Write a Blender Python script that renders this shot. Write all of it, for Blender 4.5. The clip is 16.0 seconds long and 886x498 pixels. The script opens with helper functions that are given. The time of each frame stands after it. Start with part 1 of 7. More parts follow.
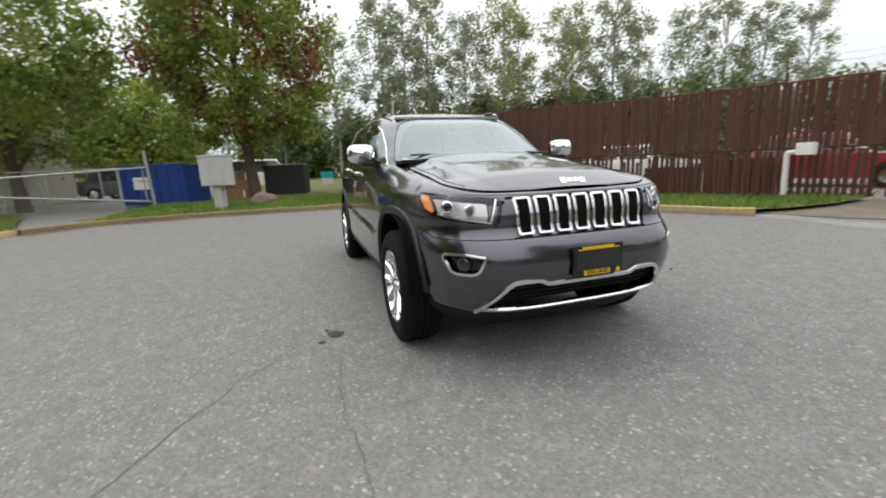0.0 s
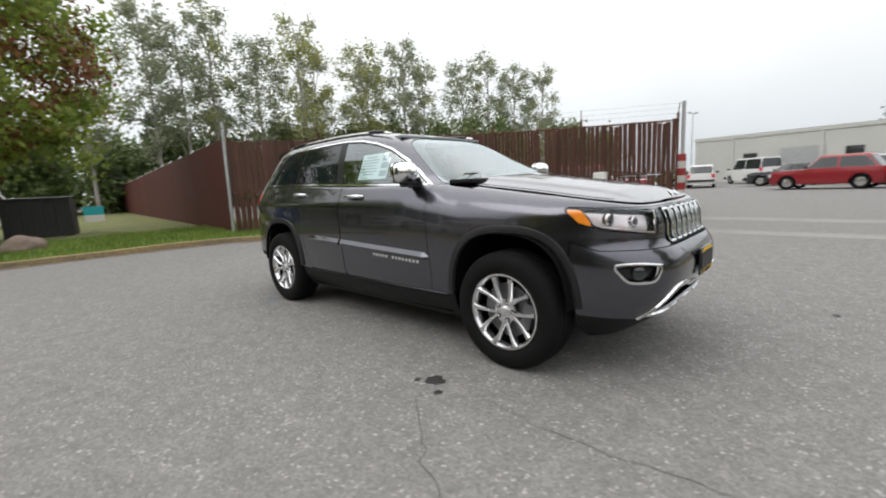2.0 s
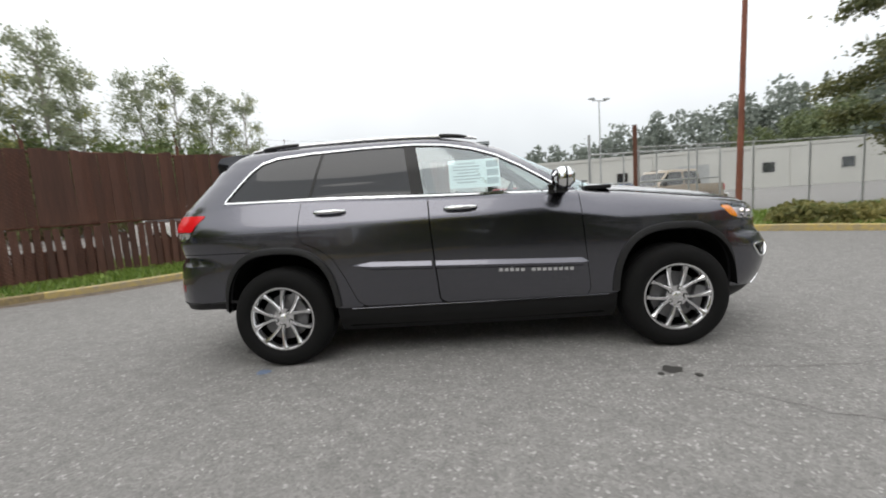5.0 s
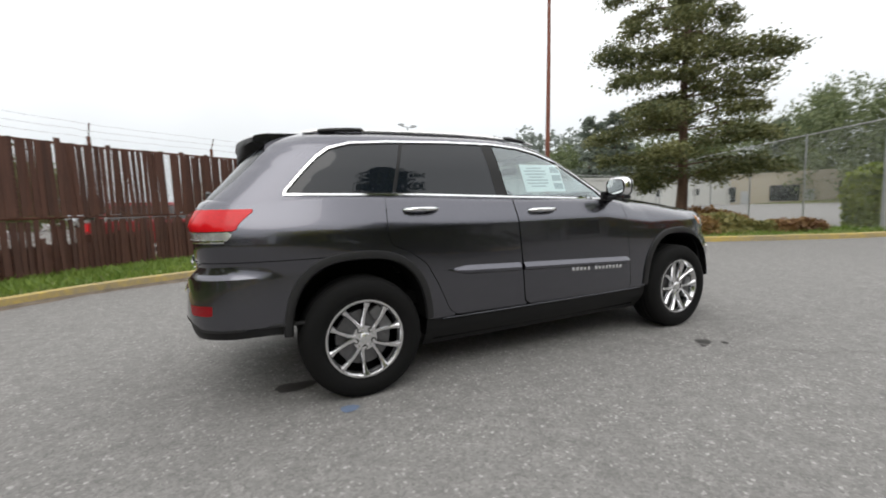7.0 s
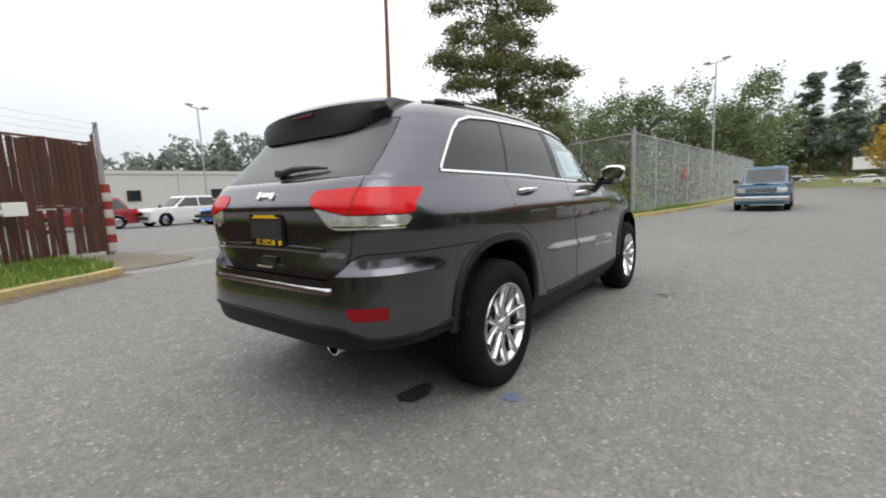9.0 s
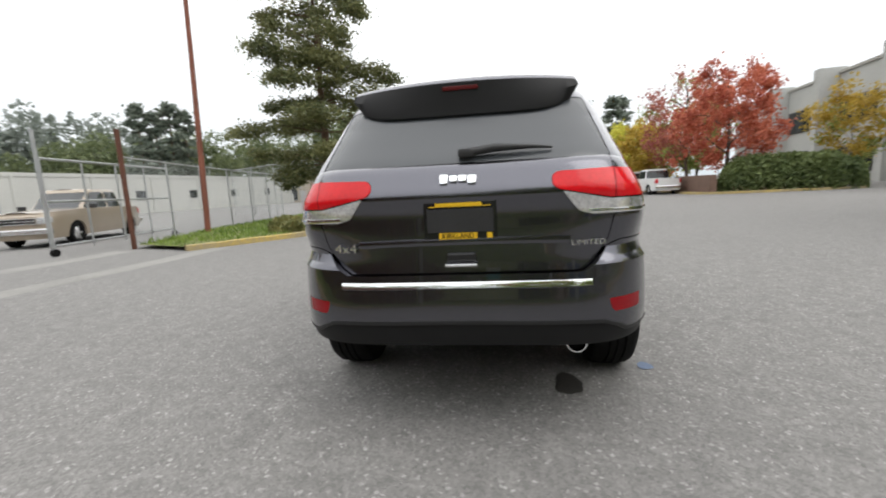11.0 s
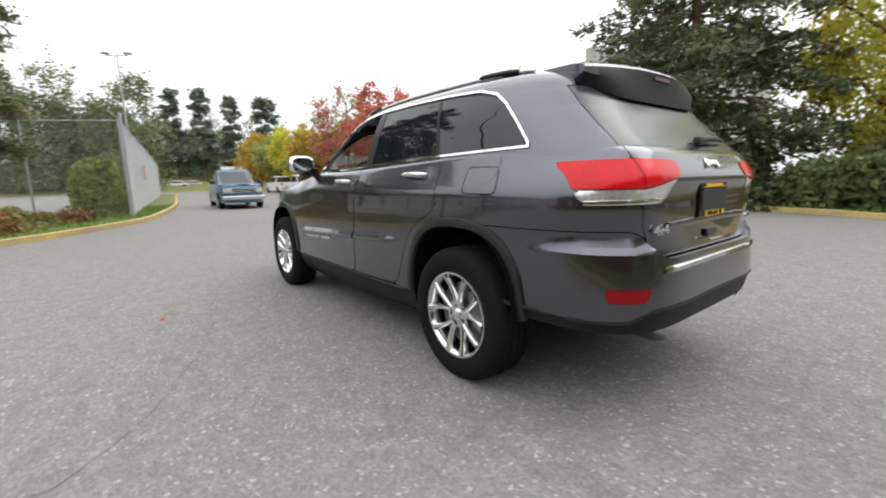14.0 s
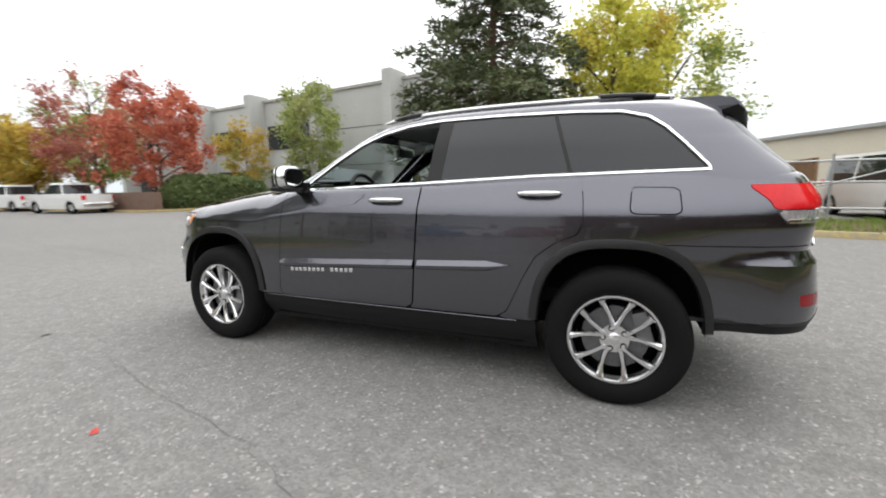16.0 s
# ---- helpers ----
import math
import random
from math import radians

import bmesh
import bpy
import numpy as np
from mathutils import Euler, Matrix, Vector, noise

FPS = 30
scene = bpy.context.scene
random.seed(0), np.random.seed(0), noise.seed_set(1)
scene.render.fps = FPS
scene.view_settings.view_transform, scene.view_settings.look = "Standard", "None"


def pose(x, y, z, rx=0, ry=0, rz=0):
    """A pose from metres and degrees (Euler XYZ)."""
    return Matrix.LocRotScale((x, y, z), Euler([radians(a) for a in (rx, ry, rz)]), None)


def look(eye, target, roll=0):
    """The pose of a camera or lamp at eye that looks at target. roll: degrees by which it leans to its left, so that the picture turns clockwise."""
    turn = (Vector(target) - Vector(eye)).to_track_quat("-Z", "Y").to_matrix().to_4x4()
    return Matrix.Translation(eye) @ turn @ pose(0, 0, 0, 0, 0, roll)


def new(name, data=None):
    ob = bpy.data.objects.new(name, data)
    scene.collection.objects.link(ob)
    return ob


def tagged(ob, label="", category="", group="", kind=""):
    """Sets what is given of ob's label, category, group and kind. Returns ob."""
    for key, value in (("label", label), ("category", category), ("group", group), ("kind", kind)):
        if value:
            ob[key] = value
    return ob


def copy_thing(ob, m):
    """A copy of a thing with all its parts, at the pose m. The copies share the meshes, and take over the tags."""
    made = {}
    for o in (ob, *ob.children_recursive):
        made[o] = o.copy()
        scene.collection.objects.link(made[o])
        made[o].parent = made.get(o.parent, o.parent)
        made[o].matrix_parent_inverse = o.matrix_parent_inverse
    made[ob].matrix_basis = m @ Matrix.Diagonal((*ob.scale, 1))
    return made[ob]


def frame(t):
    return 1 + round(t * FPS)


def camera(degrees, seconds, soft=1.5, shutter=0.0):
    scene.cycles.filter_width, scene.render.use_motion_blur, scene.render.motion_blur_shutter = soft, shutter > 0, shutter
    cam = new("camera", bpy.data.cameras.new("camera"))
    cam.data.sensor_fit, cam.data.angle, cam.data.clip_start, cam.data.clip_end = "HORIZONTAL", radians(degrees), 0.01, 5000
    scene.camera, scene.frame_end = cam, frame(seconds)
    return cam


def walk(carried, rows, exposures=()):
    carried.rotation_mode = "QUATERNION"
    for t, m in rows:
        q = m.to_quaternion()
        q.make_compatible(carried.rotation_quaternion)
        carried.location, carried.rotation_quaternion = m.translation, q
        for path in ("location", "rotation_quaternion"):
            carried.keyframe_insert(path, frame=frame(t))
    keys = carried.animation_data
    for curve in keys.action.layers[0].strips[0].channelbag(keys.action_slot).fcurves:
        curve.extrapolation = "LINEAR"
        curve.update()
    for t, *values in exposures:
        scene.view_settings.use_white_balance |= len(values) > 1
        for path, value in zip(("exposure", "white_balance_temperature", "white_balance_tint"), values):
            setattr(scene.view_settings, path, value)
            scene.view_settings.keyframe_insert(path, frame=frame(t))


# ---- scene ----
cam = camera(93.5, 16.0, soft=1.9, shutter=0.45)

PATH = [
    (0, (4.154, -1.446, 1.165), (2.295, -0.822, 0.768), -2.4),
    (0.5, (3.938, -1.873, 1.144), (2.174, -0.998, 0.796), -3.0),
    (1, (3.644, -2.276, 1.149), (2.023, -1.153, 0.82), -2.1),
    (1.5, (3.33, -2.665, 1.162), (1.84, -1.367, 0.853), -2.2),
    (2, (2.931, -2.979, 1.173), (1.572, -1.543, 0.871), -3.0),
    (2.5, (2.505, -3.311, 1.175), (1.346, -1.706, 0.892), -3.8),
    (3, (2.029, -3.573, 1.166), (1.023, -1.858, 0.947), -3.0),
    (3.5, (1.551, -3.776, 1.171), (0.782, -1.939, 0.994), -3.2),
    (4, (1.056, -3.895, 1.175), (0.504, -1.986, 0.946), -3.8),
    (4.2, (0.821, -3.93, 1.181), (0.355, -1.998, 0.956), -4.9),
    (6.3, (-1.417, -3.707, 1.18), (-0.908, -1.786, 0.954), -1.7),
    (6.5, (-1.64, -3.593, 1.155), (-1.04, -1.699, 0.942), -3.2),
    (7, (-2.079, -3.374, 1.16), (-1.224, -1.577, 0.96), -1.9),
    (7.5, (-2.516, -3.107, 1.172), (-1.45, -1.428, 0.956), -2.3),
    (8, (-2.887, -2.804, 1.172), (-1.64, -1.254, 0.967), -3.6),
    (8.5, (-3.252, -2.452, 1.154), (-1.8, -1.097, 0.915), -1.9),
    (9, (-3.565, -2.059, 1.142), (-1.982, -0.864, 0.882), -2.3),
    (9.2, (-3.671, -1.887, 1.153), (-2.052, -0.747, 0.872), -2.1),
    (11.3, (-4.156, 0.102, 1.131), (-2.181, 0.249, 0.847), -1.8),
    (11.5, (-4.142, 0.283, 1.132), (-2.162, 0.341, 0.85), -0.8),
    (12, (-4.087, 0.742, 1.126), (-2.127, 0.435, 0.871), -1.6),
    (12.5, (-3.954, 1.175, 1.111), (-2.051, 0.636, 0.818), -1.3),
    (13, (-3.741, 1.583, 1.118), (-1.919, 0.82, 0.804), -0.6),
    (13.5, (-3.508, 1.995, 1.107), (-1.826, 0.969, 0.761), -0.4),
    (14, (-3.176, 2.327, 1.124), (-1.622, 1.113, 0.79), -1.3),
    (14.5, (-2.813, 2.636, 1.121), (-1.435, 1.22, 0.809), -0.6),
    (15, (-2.381, 2.887, 1.124), (-1.175, 1.322, 0.817), 0.6),
    (15.5, (-1.903, 3.072, 1.151), (-0.893, 1.368, 0.878), 0.1),
    (16, (-1.441, 3.222, 1.196), (-0.674, 1.399, 0.9), -0.9),
]
walk(cam, [(t, look(eye, target, roll)) for t, eye, target, roll in PATH],
     [(0, 0.0), (9.2, 0.0), (11.4, 0.22), (14.0, 0.30), (16.0, 0.38)])

# ---- world and light: a bright overcast sky ----
world = bpy.data.worlds.new("overcast")
scene.world = world
world.use_nodes = True
wt = world.node_tree
wt.nodes.clear()
w_out = wt.nodes.new("ShaderNodeOutputWorld")
w_bg = wt.nodes.new("ShaderNodeBackground")
w_sky = wt.nodes.new("ShaderNodeTexSky")
w_sky.sky_type, w_sky.sun_disc = "NISHITA", False
w_sky.sun_elevation, w_sky.sun_rotation = radians(48), radians(200)
w_sky.air_density, w_sky.dust_density = 1.0, 4.0
w_dim = wt.nodes.new("ShaderNodeVectorMath")
w_dim.operation = "SCALE"
w_dim.inputs["Scale"].default_value = 0.05
w_co = wt.nodes.new("ShaderNodeTexCoord")
w_sep = wt.nodes.new("ShaderNodeSeparateXYZ")
w_ramp = wt.nodes.new("ShaderNodeValToRGB")
w_ramp.color_ramp.elements[0].position, w_ramp.color_ramp.elements[0].color = 0.0, (0.80, 0.86, 0.90, 1)
w_ramp.color_ramp.elements[1].position, w_ramp.color_ramp.elements[1].color = 0.75, (1.0, 1.0, 1.0, 1)
w_mid = w_ramp.color_ramp.elements.new(0.22)
w_mid.color = (0.93, 0.95, 0.965, 1)
w_gain = wt.nodes.new("ShaderNodeMapRange")
for key, value in (("From Min", 0.0), ("From Max", 0.9), ("To Min", 0.95), ("To Max", 2.1)):
    w_gain.inputs[key].default_value = value
w_noise = wt.nodes.new("ShaderNodeTexNoise")
w_noise.inputs["Scale"].default_value, w_noise.inputs["Detail"].default_value = 2.2, 4.0
w_cloud = wt.nodes.new("ShaderNodeMapRange")
for key, value in (("From Min", 0.3), ("From Max", 0.7), ("To Min", 0.93), ("To Max", 1.07)):
    w_cloud.inputs[key].default_value = value
w_mul = wt.nodes.new("ShaderNodeVectorMath")
w_mul.operation = "SCALE"
w_mul2 = wt.nodes.new("ShaderNodeVectorMath")
w_mul2.operation = "SCALE"
w_mix = wt.nodes.new("ShaderNodeMix")
w_mix.data_type = "RGBA"
w_mix.inputs["Factor"].default_value = 0.9
L = wt.links.new
L(w_co.outputs["Generated"], w_sep.inputs[0])
L(w_co.outputs["Generated"], w_noise.inputs["Vector"])
L(w_sep.outputs["Z"], w_ramp.inputs[0])
L(w_sep.outputs["Z"], w_gain.inputs["Value"])
L(w_noise.outputs["Fac"], w_cloud.inputs["Value"])
L(w_ramp.outputs["Color"], w_mul.inputs[0])
L(w_gain.outputs["Result"], w_mul.inputs["Scale"])
L(w_mul.outputs[0], w_mul2.inputs[0])
L(w_cloud.outputs["Result"], w_mul2.inputs["Scale"])
L(w_sky.outputs["Color"], w_dim.inputs[0])
L(w_dim.outputs[0], w_mix.inputs["A"])
L(w_mul2.outputs[0], w_mix.inputs["B"])
L(w_mix.outputs["Result"], w_bg.inputs["Color"])
L(w_bg.outputs["Background"], w_out.inputs["Surface"])
w_bg.inputs["Strength"].default_value = 1.0

sun_data = bpy.data.lights.new("sun", "SUN")
sun_data.energy, sun_data.angle, sun_data.color = 0.6, radians(40), (1.0, 0.97, 0.93)
sun = new("sun", sun_data)
sun.matrix_world = look((0, 0, 30), (0.25, 0.55, 29.2))


# ---- materials ----
def material(name, color, rough=0.6, metal=0.0, var=0.2, scale=3.0, fine=40.0, bump=0.0, coat=0.0, island=0.0, tint=None,
             coat_rough=0.03, spec=0.5, stretch=(1, 1, 1), rvar=0.1, objvar=0.0):
    """A procedural surface: base colour varied at two scales, roughness and relief from the same grain."""
    m = bpy.data.materials.new(name)
    m.use_nodes = True
    t = m.node_tree
    b = t.nodes["Principled BSDF"]
    b.inputs["Metallic"].default_value = metal
    b.inputs["Coat Weight"].default_value, b.inputs["Coat Roughness"].default_value = coat, coat_rough
    b.inputs["Specular IOR Level"].default_value = spec
    co = t.nodes.new("ShaderNodeTexCoord")
    mp = t.nodes.new("ShaderNodeMapping")
    mp.inputs["Scale"].default_value = stretch
    t.links.new(co.outputs["Object"], mp.inputs[0])
    big, small = t.nodes.new("ShaderNodeTexNoise"), t.nodes.new("ShaderNodeTexNoise")
    for n, s in ((big, scale), (small, fine)):
        n.inputs["Scale"].default_value, n.inputs["Detail"].default_value = s, 5.0
        t.links.new(mp.outputs[0], n.inputs["Vector"])
    add = t.nodes.new("ShaderNodeMath")
    add.operation = "ADD"
    t.links.new(big.outputs["Fac"], add.inputs[0])
    t.links.new(small.outputs["Fac"], add.inputs[1])
    fac = t.nodes.new("ShaderNodeMapRange")
    for key, value in (("From Min", 0.65), ("From Max", 1.35), ("To Min", 0.0), ("To Max", 1.0)):
        fac.inputs[key].default_value = value
    t.links.new(add.outputs[0], fac.inputs["Value"])
    mix = t.nodes.new("ShaderNodeMix")
    mix.data_type = "RGBA"
    c2 = tint or tuple(min(1.0, c * (1 + var)) for c in color)
    mix.inputs["A"].default_value = (*[c * (1 - var) for c in color], 1)
    mix.inputs["B"].default_value = (*c2, 1)
    t.links.new(fac.outputs["Result"], mix.inputs["Factor"])
    last = mix.outputs["Result"]
    if island or objvar:
        if island:
            src = t.nodes.new("ShaderNodeNewGeometry").outputs["Random Per Island"]
        else:
            src = t.nodes.new("ShaderNodeObjectInfo").outputs["Random"]
        amount = island or objvar
        mr = t.nodes.new("ShaderNodeMapRange")
        mr.inputs["To Min"].default_value, mr.inputs["To Max"].default_value = 1 - amount, 1 + amount
        t.links.new(src, mr.inputs["Value"])
        sc = t.nodes.new("ShaderNodeVectorMath")
        sc.operation = "SCALE"
        t.links.new(last, sc.inputs[0])
        t.links.new(mr.outputs["Result"], sc.inputs["Scale"])
        last = sc.outputs[0]
    t.links.new(last, b.inputs["Base Color"])
    rr = t.nodes.new("ShaderNodeMapRange")
    rr.inputs["To Min"].default_value, rr.inputs["To Max"].default_value = max(0.0, rough - rvar * rough), min(1.0, rough + rvar * rough)
    t.links.new(fac.outputs["Result"], rr.inputs["Value"])
    t.links.new(rr.outputs["Result"], b.inputs["Roughness"])
    if bump:
        bp = t.nodes.new("ShaderNodeBump")
        bp.inputs["Strength"].default_value, bp.inputs["Distance"].default_value = bump, 0.02
        t.links.new(add.outputs[0], bp.inputs["Height"])
        t.links.new(bp.outputs["Normal"], b.inputs["Normal"])
    return m


def leaf_material(name, c1, c2, through_light=0.35):
    """Leaves: colour differs from leaf to leaf and from clump to clump; some light comes through."""
    m = bpy.data.materials.new(name)
    m.use_nodes = True
    t = m.node_tree
    b, out = t.nodes["Principled BSDF"], t.nodes["Material Output"]
    b.inputs["Roughness"].default_value = 0.55
    geo = t.nodes.new("ShaderNodeNewGeometry")
    co = t.nodes.new("ShaderNodeTexCoord")
    n = t.nodes.new("ShaderNodeTexNoise")
    n.inputs["Scale"].default_value, n.inputs["Detail"].default_value = 0.55, 3.0
    t.links.new(co.outputs["Object"], n.inputs["Vector"])
    add = t.nodes.new("ShaderNodeMath")
    add.operation = "MULTIPLY_ADD"
    add.inputs[1].default_value = 0.45
    t.links.new(geo.outputs["Random Per Island"], add.inputs[0])
    t.links.new(n.outputs["Fac"], add.inputs[2])
    mr = t.nodes.new("ShaderNodeMapRange")
    mr.inputs["From Min"].default_value, mr.inputs["From Max"].default_value = 0.42, 1.0
    t.links.new(add.outputs[0], mr.inputs["Value"])
    mix = t.nodes.new("ShaderNodeMix")
    mix.data_type = "RGBA"
    mix.inputs["A"].default_value, mix.inputs["B"].default_value = (*c1, 1), (*c2, 1)
    t.links.new(mr.outputs["Result"], mix.inputs["Factor"])
    t.links.new(mix.outputs["Result"], b.inputs["Base Color"])
    tr = t.nodes.new("ShaderNodeBsdfTranslucent")
    t.links.new(mix.outputs["Result"], tr.inputs["Color"])
    ms = t.nodes.new("ShaderNodeMixShader")
    ms.inputs[0].default_value = through_light
    t.links.new(b.outputs[0], ms.inputs[1])
    t.links.new(tr.outputs[0], ms.inputs[2])
    t.links.new(ms.outputs[0], out.inputs["Surface"])
    return m


def asphalt_material():
    """Weathered asphalt: pale aggregate specks in a grey binder, broad worn and stained patches."""
    m = material("asphalt", (0.195, 0.190, 0.183), rough=0.9, var=0.10, scale=0.25, fine=4.0, bump=0.0, spec=0.3)
    t = m.node_tree
    b = t.nodes["Principled BSDF"]
    base = b.inputs["Base Color"].links[0].from_socket
    co = next(n for n in t.nodes if n.type == "TEX_COORD")
    grain = t.nodes.new("ShaderNodeTexVoronoi")
    grain.inputs["Scale"].default_value = 70.0
    fine = t.nodes.new("ShaderNodeTexNoise")
    fine.inputs["Scale"].default_value, fine.inputs["Detail"].default_value = 170.0, 3.0
    patch = t.nodes.new("ShaderNodeTexNoise")
    patch.inputs["Scale"].default_value, patch.inputs["Detail"].default_value = 9.0, 4.0
    for n in (grain, fine, patch):
        t.links.new(co.outputs["Object"], n.inputs["Vector"])
    sep = t.nodes.new("ShaderNodeSeparateColor")
    t.links.new(grain.outputs["Color"], sep.inputs[0])
    stone = t.nodes.new("ShaderNodeMapRange")
    for key, value in (("From Min", 0.0), ("From Max", 1.0), ("To Min", 0.80), ("To Max", 1.17)):
        stone.inputs[key].default_value = value
    t.links.new(sep.outputs[0], stone.inputs["Value"])
    spark = t.nodes.new("ShaderNodeMapRange")
    for key, value in (("From Min", 0.935), ("From Max", 0.985), ("To Min", 0.0), ("To Max", 0.7)):
        spark.inputs[key].default_value = value
    t.links.new(sep.outputs[1], spark.inputs["Value"])
    f2 = t.nodes.new("ShaderNodeMapRange")
    for key, value in (("From Min", 0.3), ("From Max", 0.7), ("To Min", 0.86), ("To Max", 1.14)):
        f2.inputs[key].default_value = value
    t.links.new(fine.outputs["Fac"], f2.inputs["Value"])
    p2 = t.nodes.new("ShaderNodeMapRange")
    for key, value in (("From Min", 0.3), ("From Max", 0.7), ("To Min", 0.9), ("To Max", 1.1)):
        p2.inputs[key].default_value = value
    t.links.new(patch.outputs["Fac"], p2.inputs["Value"])
    s1 = t.nodes.new("ShaderNodeMath"); s1.operation = "ADD"
    t.links.new(stone.outputs[0], s1.inputs[0]); t.links.new(spark.outputs[0], s1.inputs[1])
    s2 = t.nodes.new("ShaderNodeMath"); s2.operation = "MULTIPLY"
    t.links.new(s1.outputs[0], s2.inputs[0]); t.links.new(f2.outputs[0], s2.inputs[1])
    s3 = t.nodes.new("ShaderNodeMath"); s3.operation = "MULTIPLY"
    t.links.new(s2.outputs[0], s3.inputs[0]); t.links.new(p2.outputs[0], s3.inputs[1])
    sc = t.nodes.new("ShaderNodeVectorMath"); sc.operation = "SCALE"
    t.links.new(base, sc.inputs[0]); t.links.new(s3.outputs[0], sc.inputs["Scale"])
    t.links.new(sc.outputs[0], b.inputs["Base Color"])
    bp = t.nodes.new("ShaderNodeBump")
    bp.inputs["Strength"].default_value, bp.inputs["Distance"].default_value = 0.5, 0.004
    t.links.new(s2.outputs[0], bp.inputs["Height"])
    t.links.new(bp.outputs["Normal"], b.inputs["Normal"])
    return m


def glass_material(name, color, rough=0.0, see=0.0, spec=0.5, face=0.13, ior=1.52):
    """Pane glass: a clear, mirroring skin over a tint; see: how much of the light goes straight through."""
    m = bpy.data.materials.new(name)
    m.use_nodes = True
    t = m.node_tree
    b, out = t.nodes["Principled BSDF"], t.nodes["Material Output"]
    b.inputs["Base Color"].default_value = (*color, 1)
    b.inputs["Roughness"].default_value = rough
    b.inputs["IOR"].default_value = ior
    b.inputs["Specular IOR Level"].default_value = spec
    if see:
        tr = t.nodes.new("ShaderNodeBsdfTransparent")
        tr.inputs["Color"].default_value = (see * (0.84 if face > 0.1 else 1), see * 0.96, see * 0.97, 1)
        gl = t.nodes.new("ShaderNodeBsdfGlossy")
        gl.inputs["Roughness"].default_value = 0.01
        gl.inputs["Color"].default_value = (0.90, 0.98, 1, 1)
        lw = t.nodes.new("ShaderNodeLayerWeight")
        lw.inputs["Blend"].default_value = 0.5
        pw = t.nodes.new("ShaderNodeMath")
        pw.operation, pw.inputs[1].default_value = "POWER", 4.0
        fr = t.nodes.new("ShaderNodeMath")
        fr.operation, fr.inputs[1].default_value, fr.inputs[2].default_value = "MULTIPLY_ADD", 0.9, face
        t.links.new(lw.outputs["Facing"], pw.inputs[0])
        t.links.new(pw.outputs[0], fr.inputs[0])
        ms = t.nodes.new("ShaderNodeMixShader")
        t.links.new(fr.outputs[0], ms.inputs[0])
        t.links.new(tr.outputs[0], ms.inputs[1])
        t.links.new(gl.outputs[0], ms.inputs[2])
        t.links.new(ms.outputs[0], out.inputs["Surface"])
    return m


M = {}
M["asphalt"] = asphalt_material()
M["swale"] = material("stained concrete", (0.24, 0.235, 0.22), 0.9, var=0.25, scale=1.2, fine=25, bump=0.3)
M["concrete"] = material("concrete", (0.36, 0.35, 0.32), 0.85, var=0.25, scale=1.2, fine=25, bump=0.3)
M["kerb"] = material("worn yellow kerb", (0.33, 0.30, 0.24), 0.85, var=0.2, scale=0.9, fine=14, bump=0.4, tint=(0.55, 0.40, 0.10))
M["kerb_worn"] = material("soiled worn kerb", (0.20, 0.165, 0.12), 0.9, var=0.3, scale=0.8, fine=16, bump=0.5, tint=(0.36, 0.27, 0.12))
M["grass_soil"] = material("grass soil", (0.10, 0.13, 0.035), 0.95, var=0.35, scale=1.3, fine=30, bump=0.6, tint=(0.20, 0.20, 0.07))
M["soil"] = material("trodden soil", (0.17, 0.145, 0.115), 0.95, var=0.3, scale=1.6, fine=30, bump=0.6)
M["mulch"] = material("bark mulch", (0.13, 0.075, 0.045), 0.95, var=0.4, scale=3, fine=45, bump=0.8)
M["rust_slat"] = material("rusted slat", (0.075, 0.032, 0.022), 0.85, var=0.35, scale=1.4, fine=22, bump=0.15, stretch=(1, 1, 0.12), tint=(0.12, 0.055, 0.038), objvar=0.25)
M["rust_rest"] = material("rusted slats", (0.060, 0.028, 0.020), 0.85, var=0.35, scale=1.4, fine=22, stretch=(1, 1, 0.12), tint=(0.105, 0.052, 0.038), island=0.4)
M["red_panel"] = material("dark red panel", (0.085, 0.022, 0.018), 0.6, var=0.2, scale=0.8, fine=20, stretch=(1, 1, 0.2), objvar=0.12)
M["galv"] = material("galvanised steel", (0.42, 0.43, 0.43), 0.5, 0.7, var=0.15, scale=6, fine=60)
M["wire"] = material("fence wire", (0.40, 0.42, 0.42), 0.5, 0.5, var=0.1)
M["rust_steel"] = material("rusted steel", (0.13, 0.055, 0.035), 0.85, 0.2, var=0.35, scale=2, fine=30, bump=0.2)
M["rust_pole"] = material("red-brown painted steel", (0.23, 0.085, 0.055), 0.8, 0.1, var=0.3, scale=1.5, fine=25, bump=0.15)
M["bark"] = material("bark", (0.11, 0.085, 0.065), 0.95, var=0.35, scale=4, fine=30, bump=0.8, stretch=(1, 1, 0.25))
M["pale_bark"] = material("pale bark", (0.30, 0.28, 0.25), 0.9, var=0.35, scale=3, fine=20, bump=0.4, stretch=(1, 1, 0.4))
M["pine_bark"] = material("pine bark", (0.14, 0.085, 0.06), 0.95, var=0.35, scale=5, fine=30, bump=0.9, stretch=(1, 1, 0.3))
M["leaf_poplar"] = leaf_material("poplar leaves", (0.17, 0.20, 0.12), (0.37, 0.40, 0.26), 0.45)
M["leaf_poplar_y"] = leaf_material("yellowing poplar leaves", (0.20, 0.23, 0.08), (0.44, 0.44, 0.17), 0.45)
M["leaf_green"] = leaf_material("green maple leaves", (0.115, 0.19, 0.028), (0.36, 0.41, 0.08), 0.5)
M["leaf_lime"] = leaf_material("light green leaves", (0.16, 0.23, 0.05), (0.40, 0.44, 0.13))
M["leaf_brown"] = leaf_material("browned leaves", (0.14, 0.055, 0.025), (0.26, 0.11, 0.045))
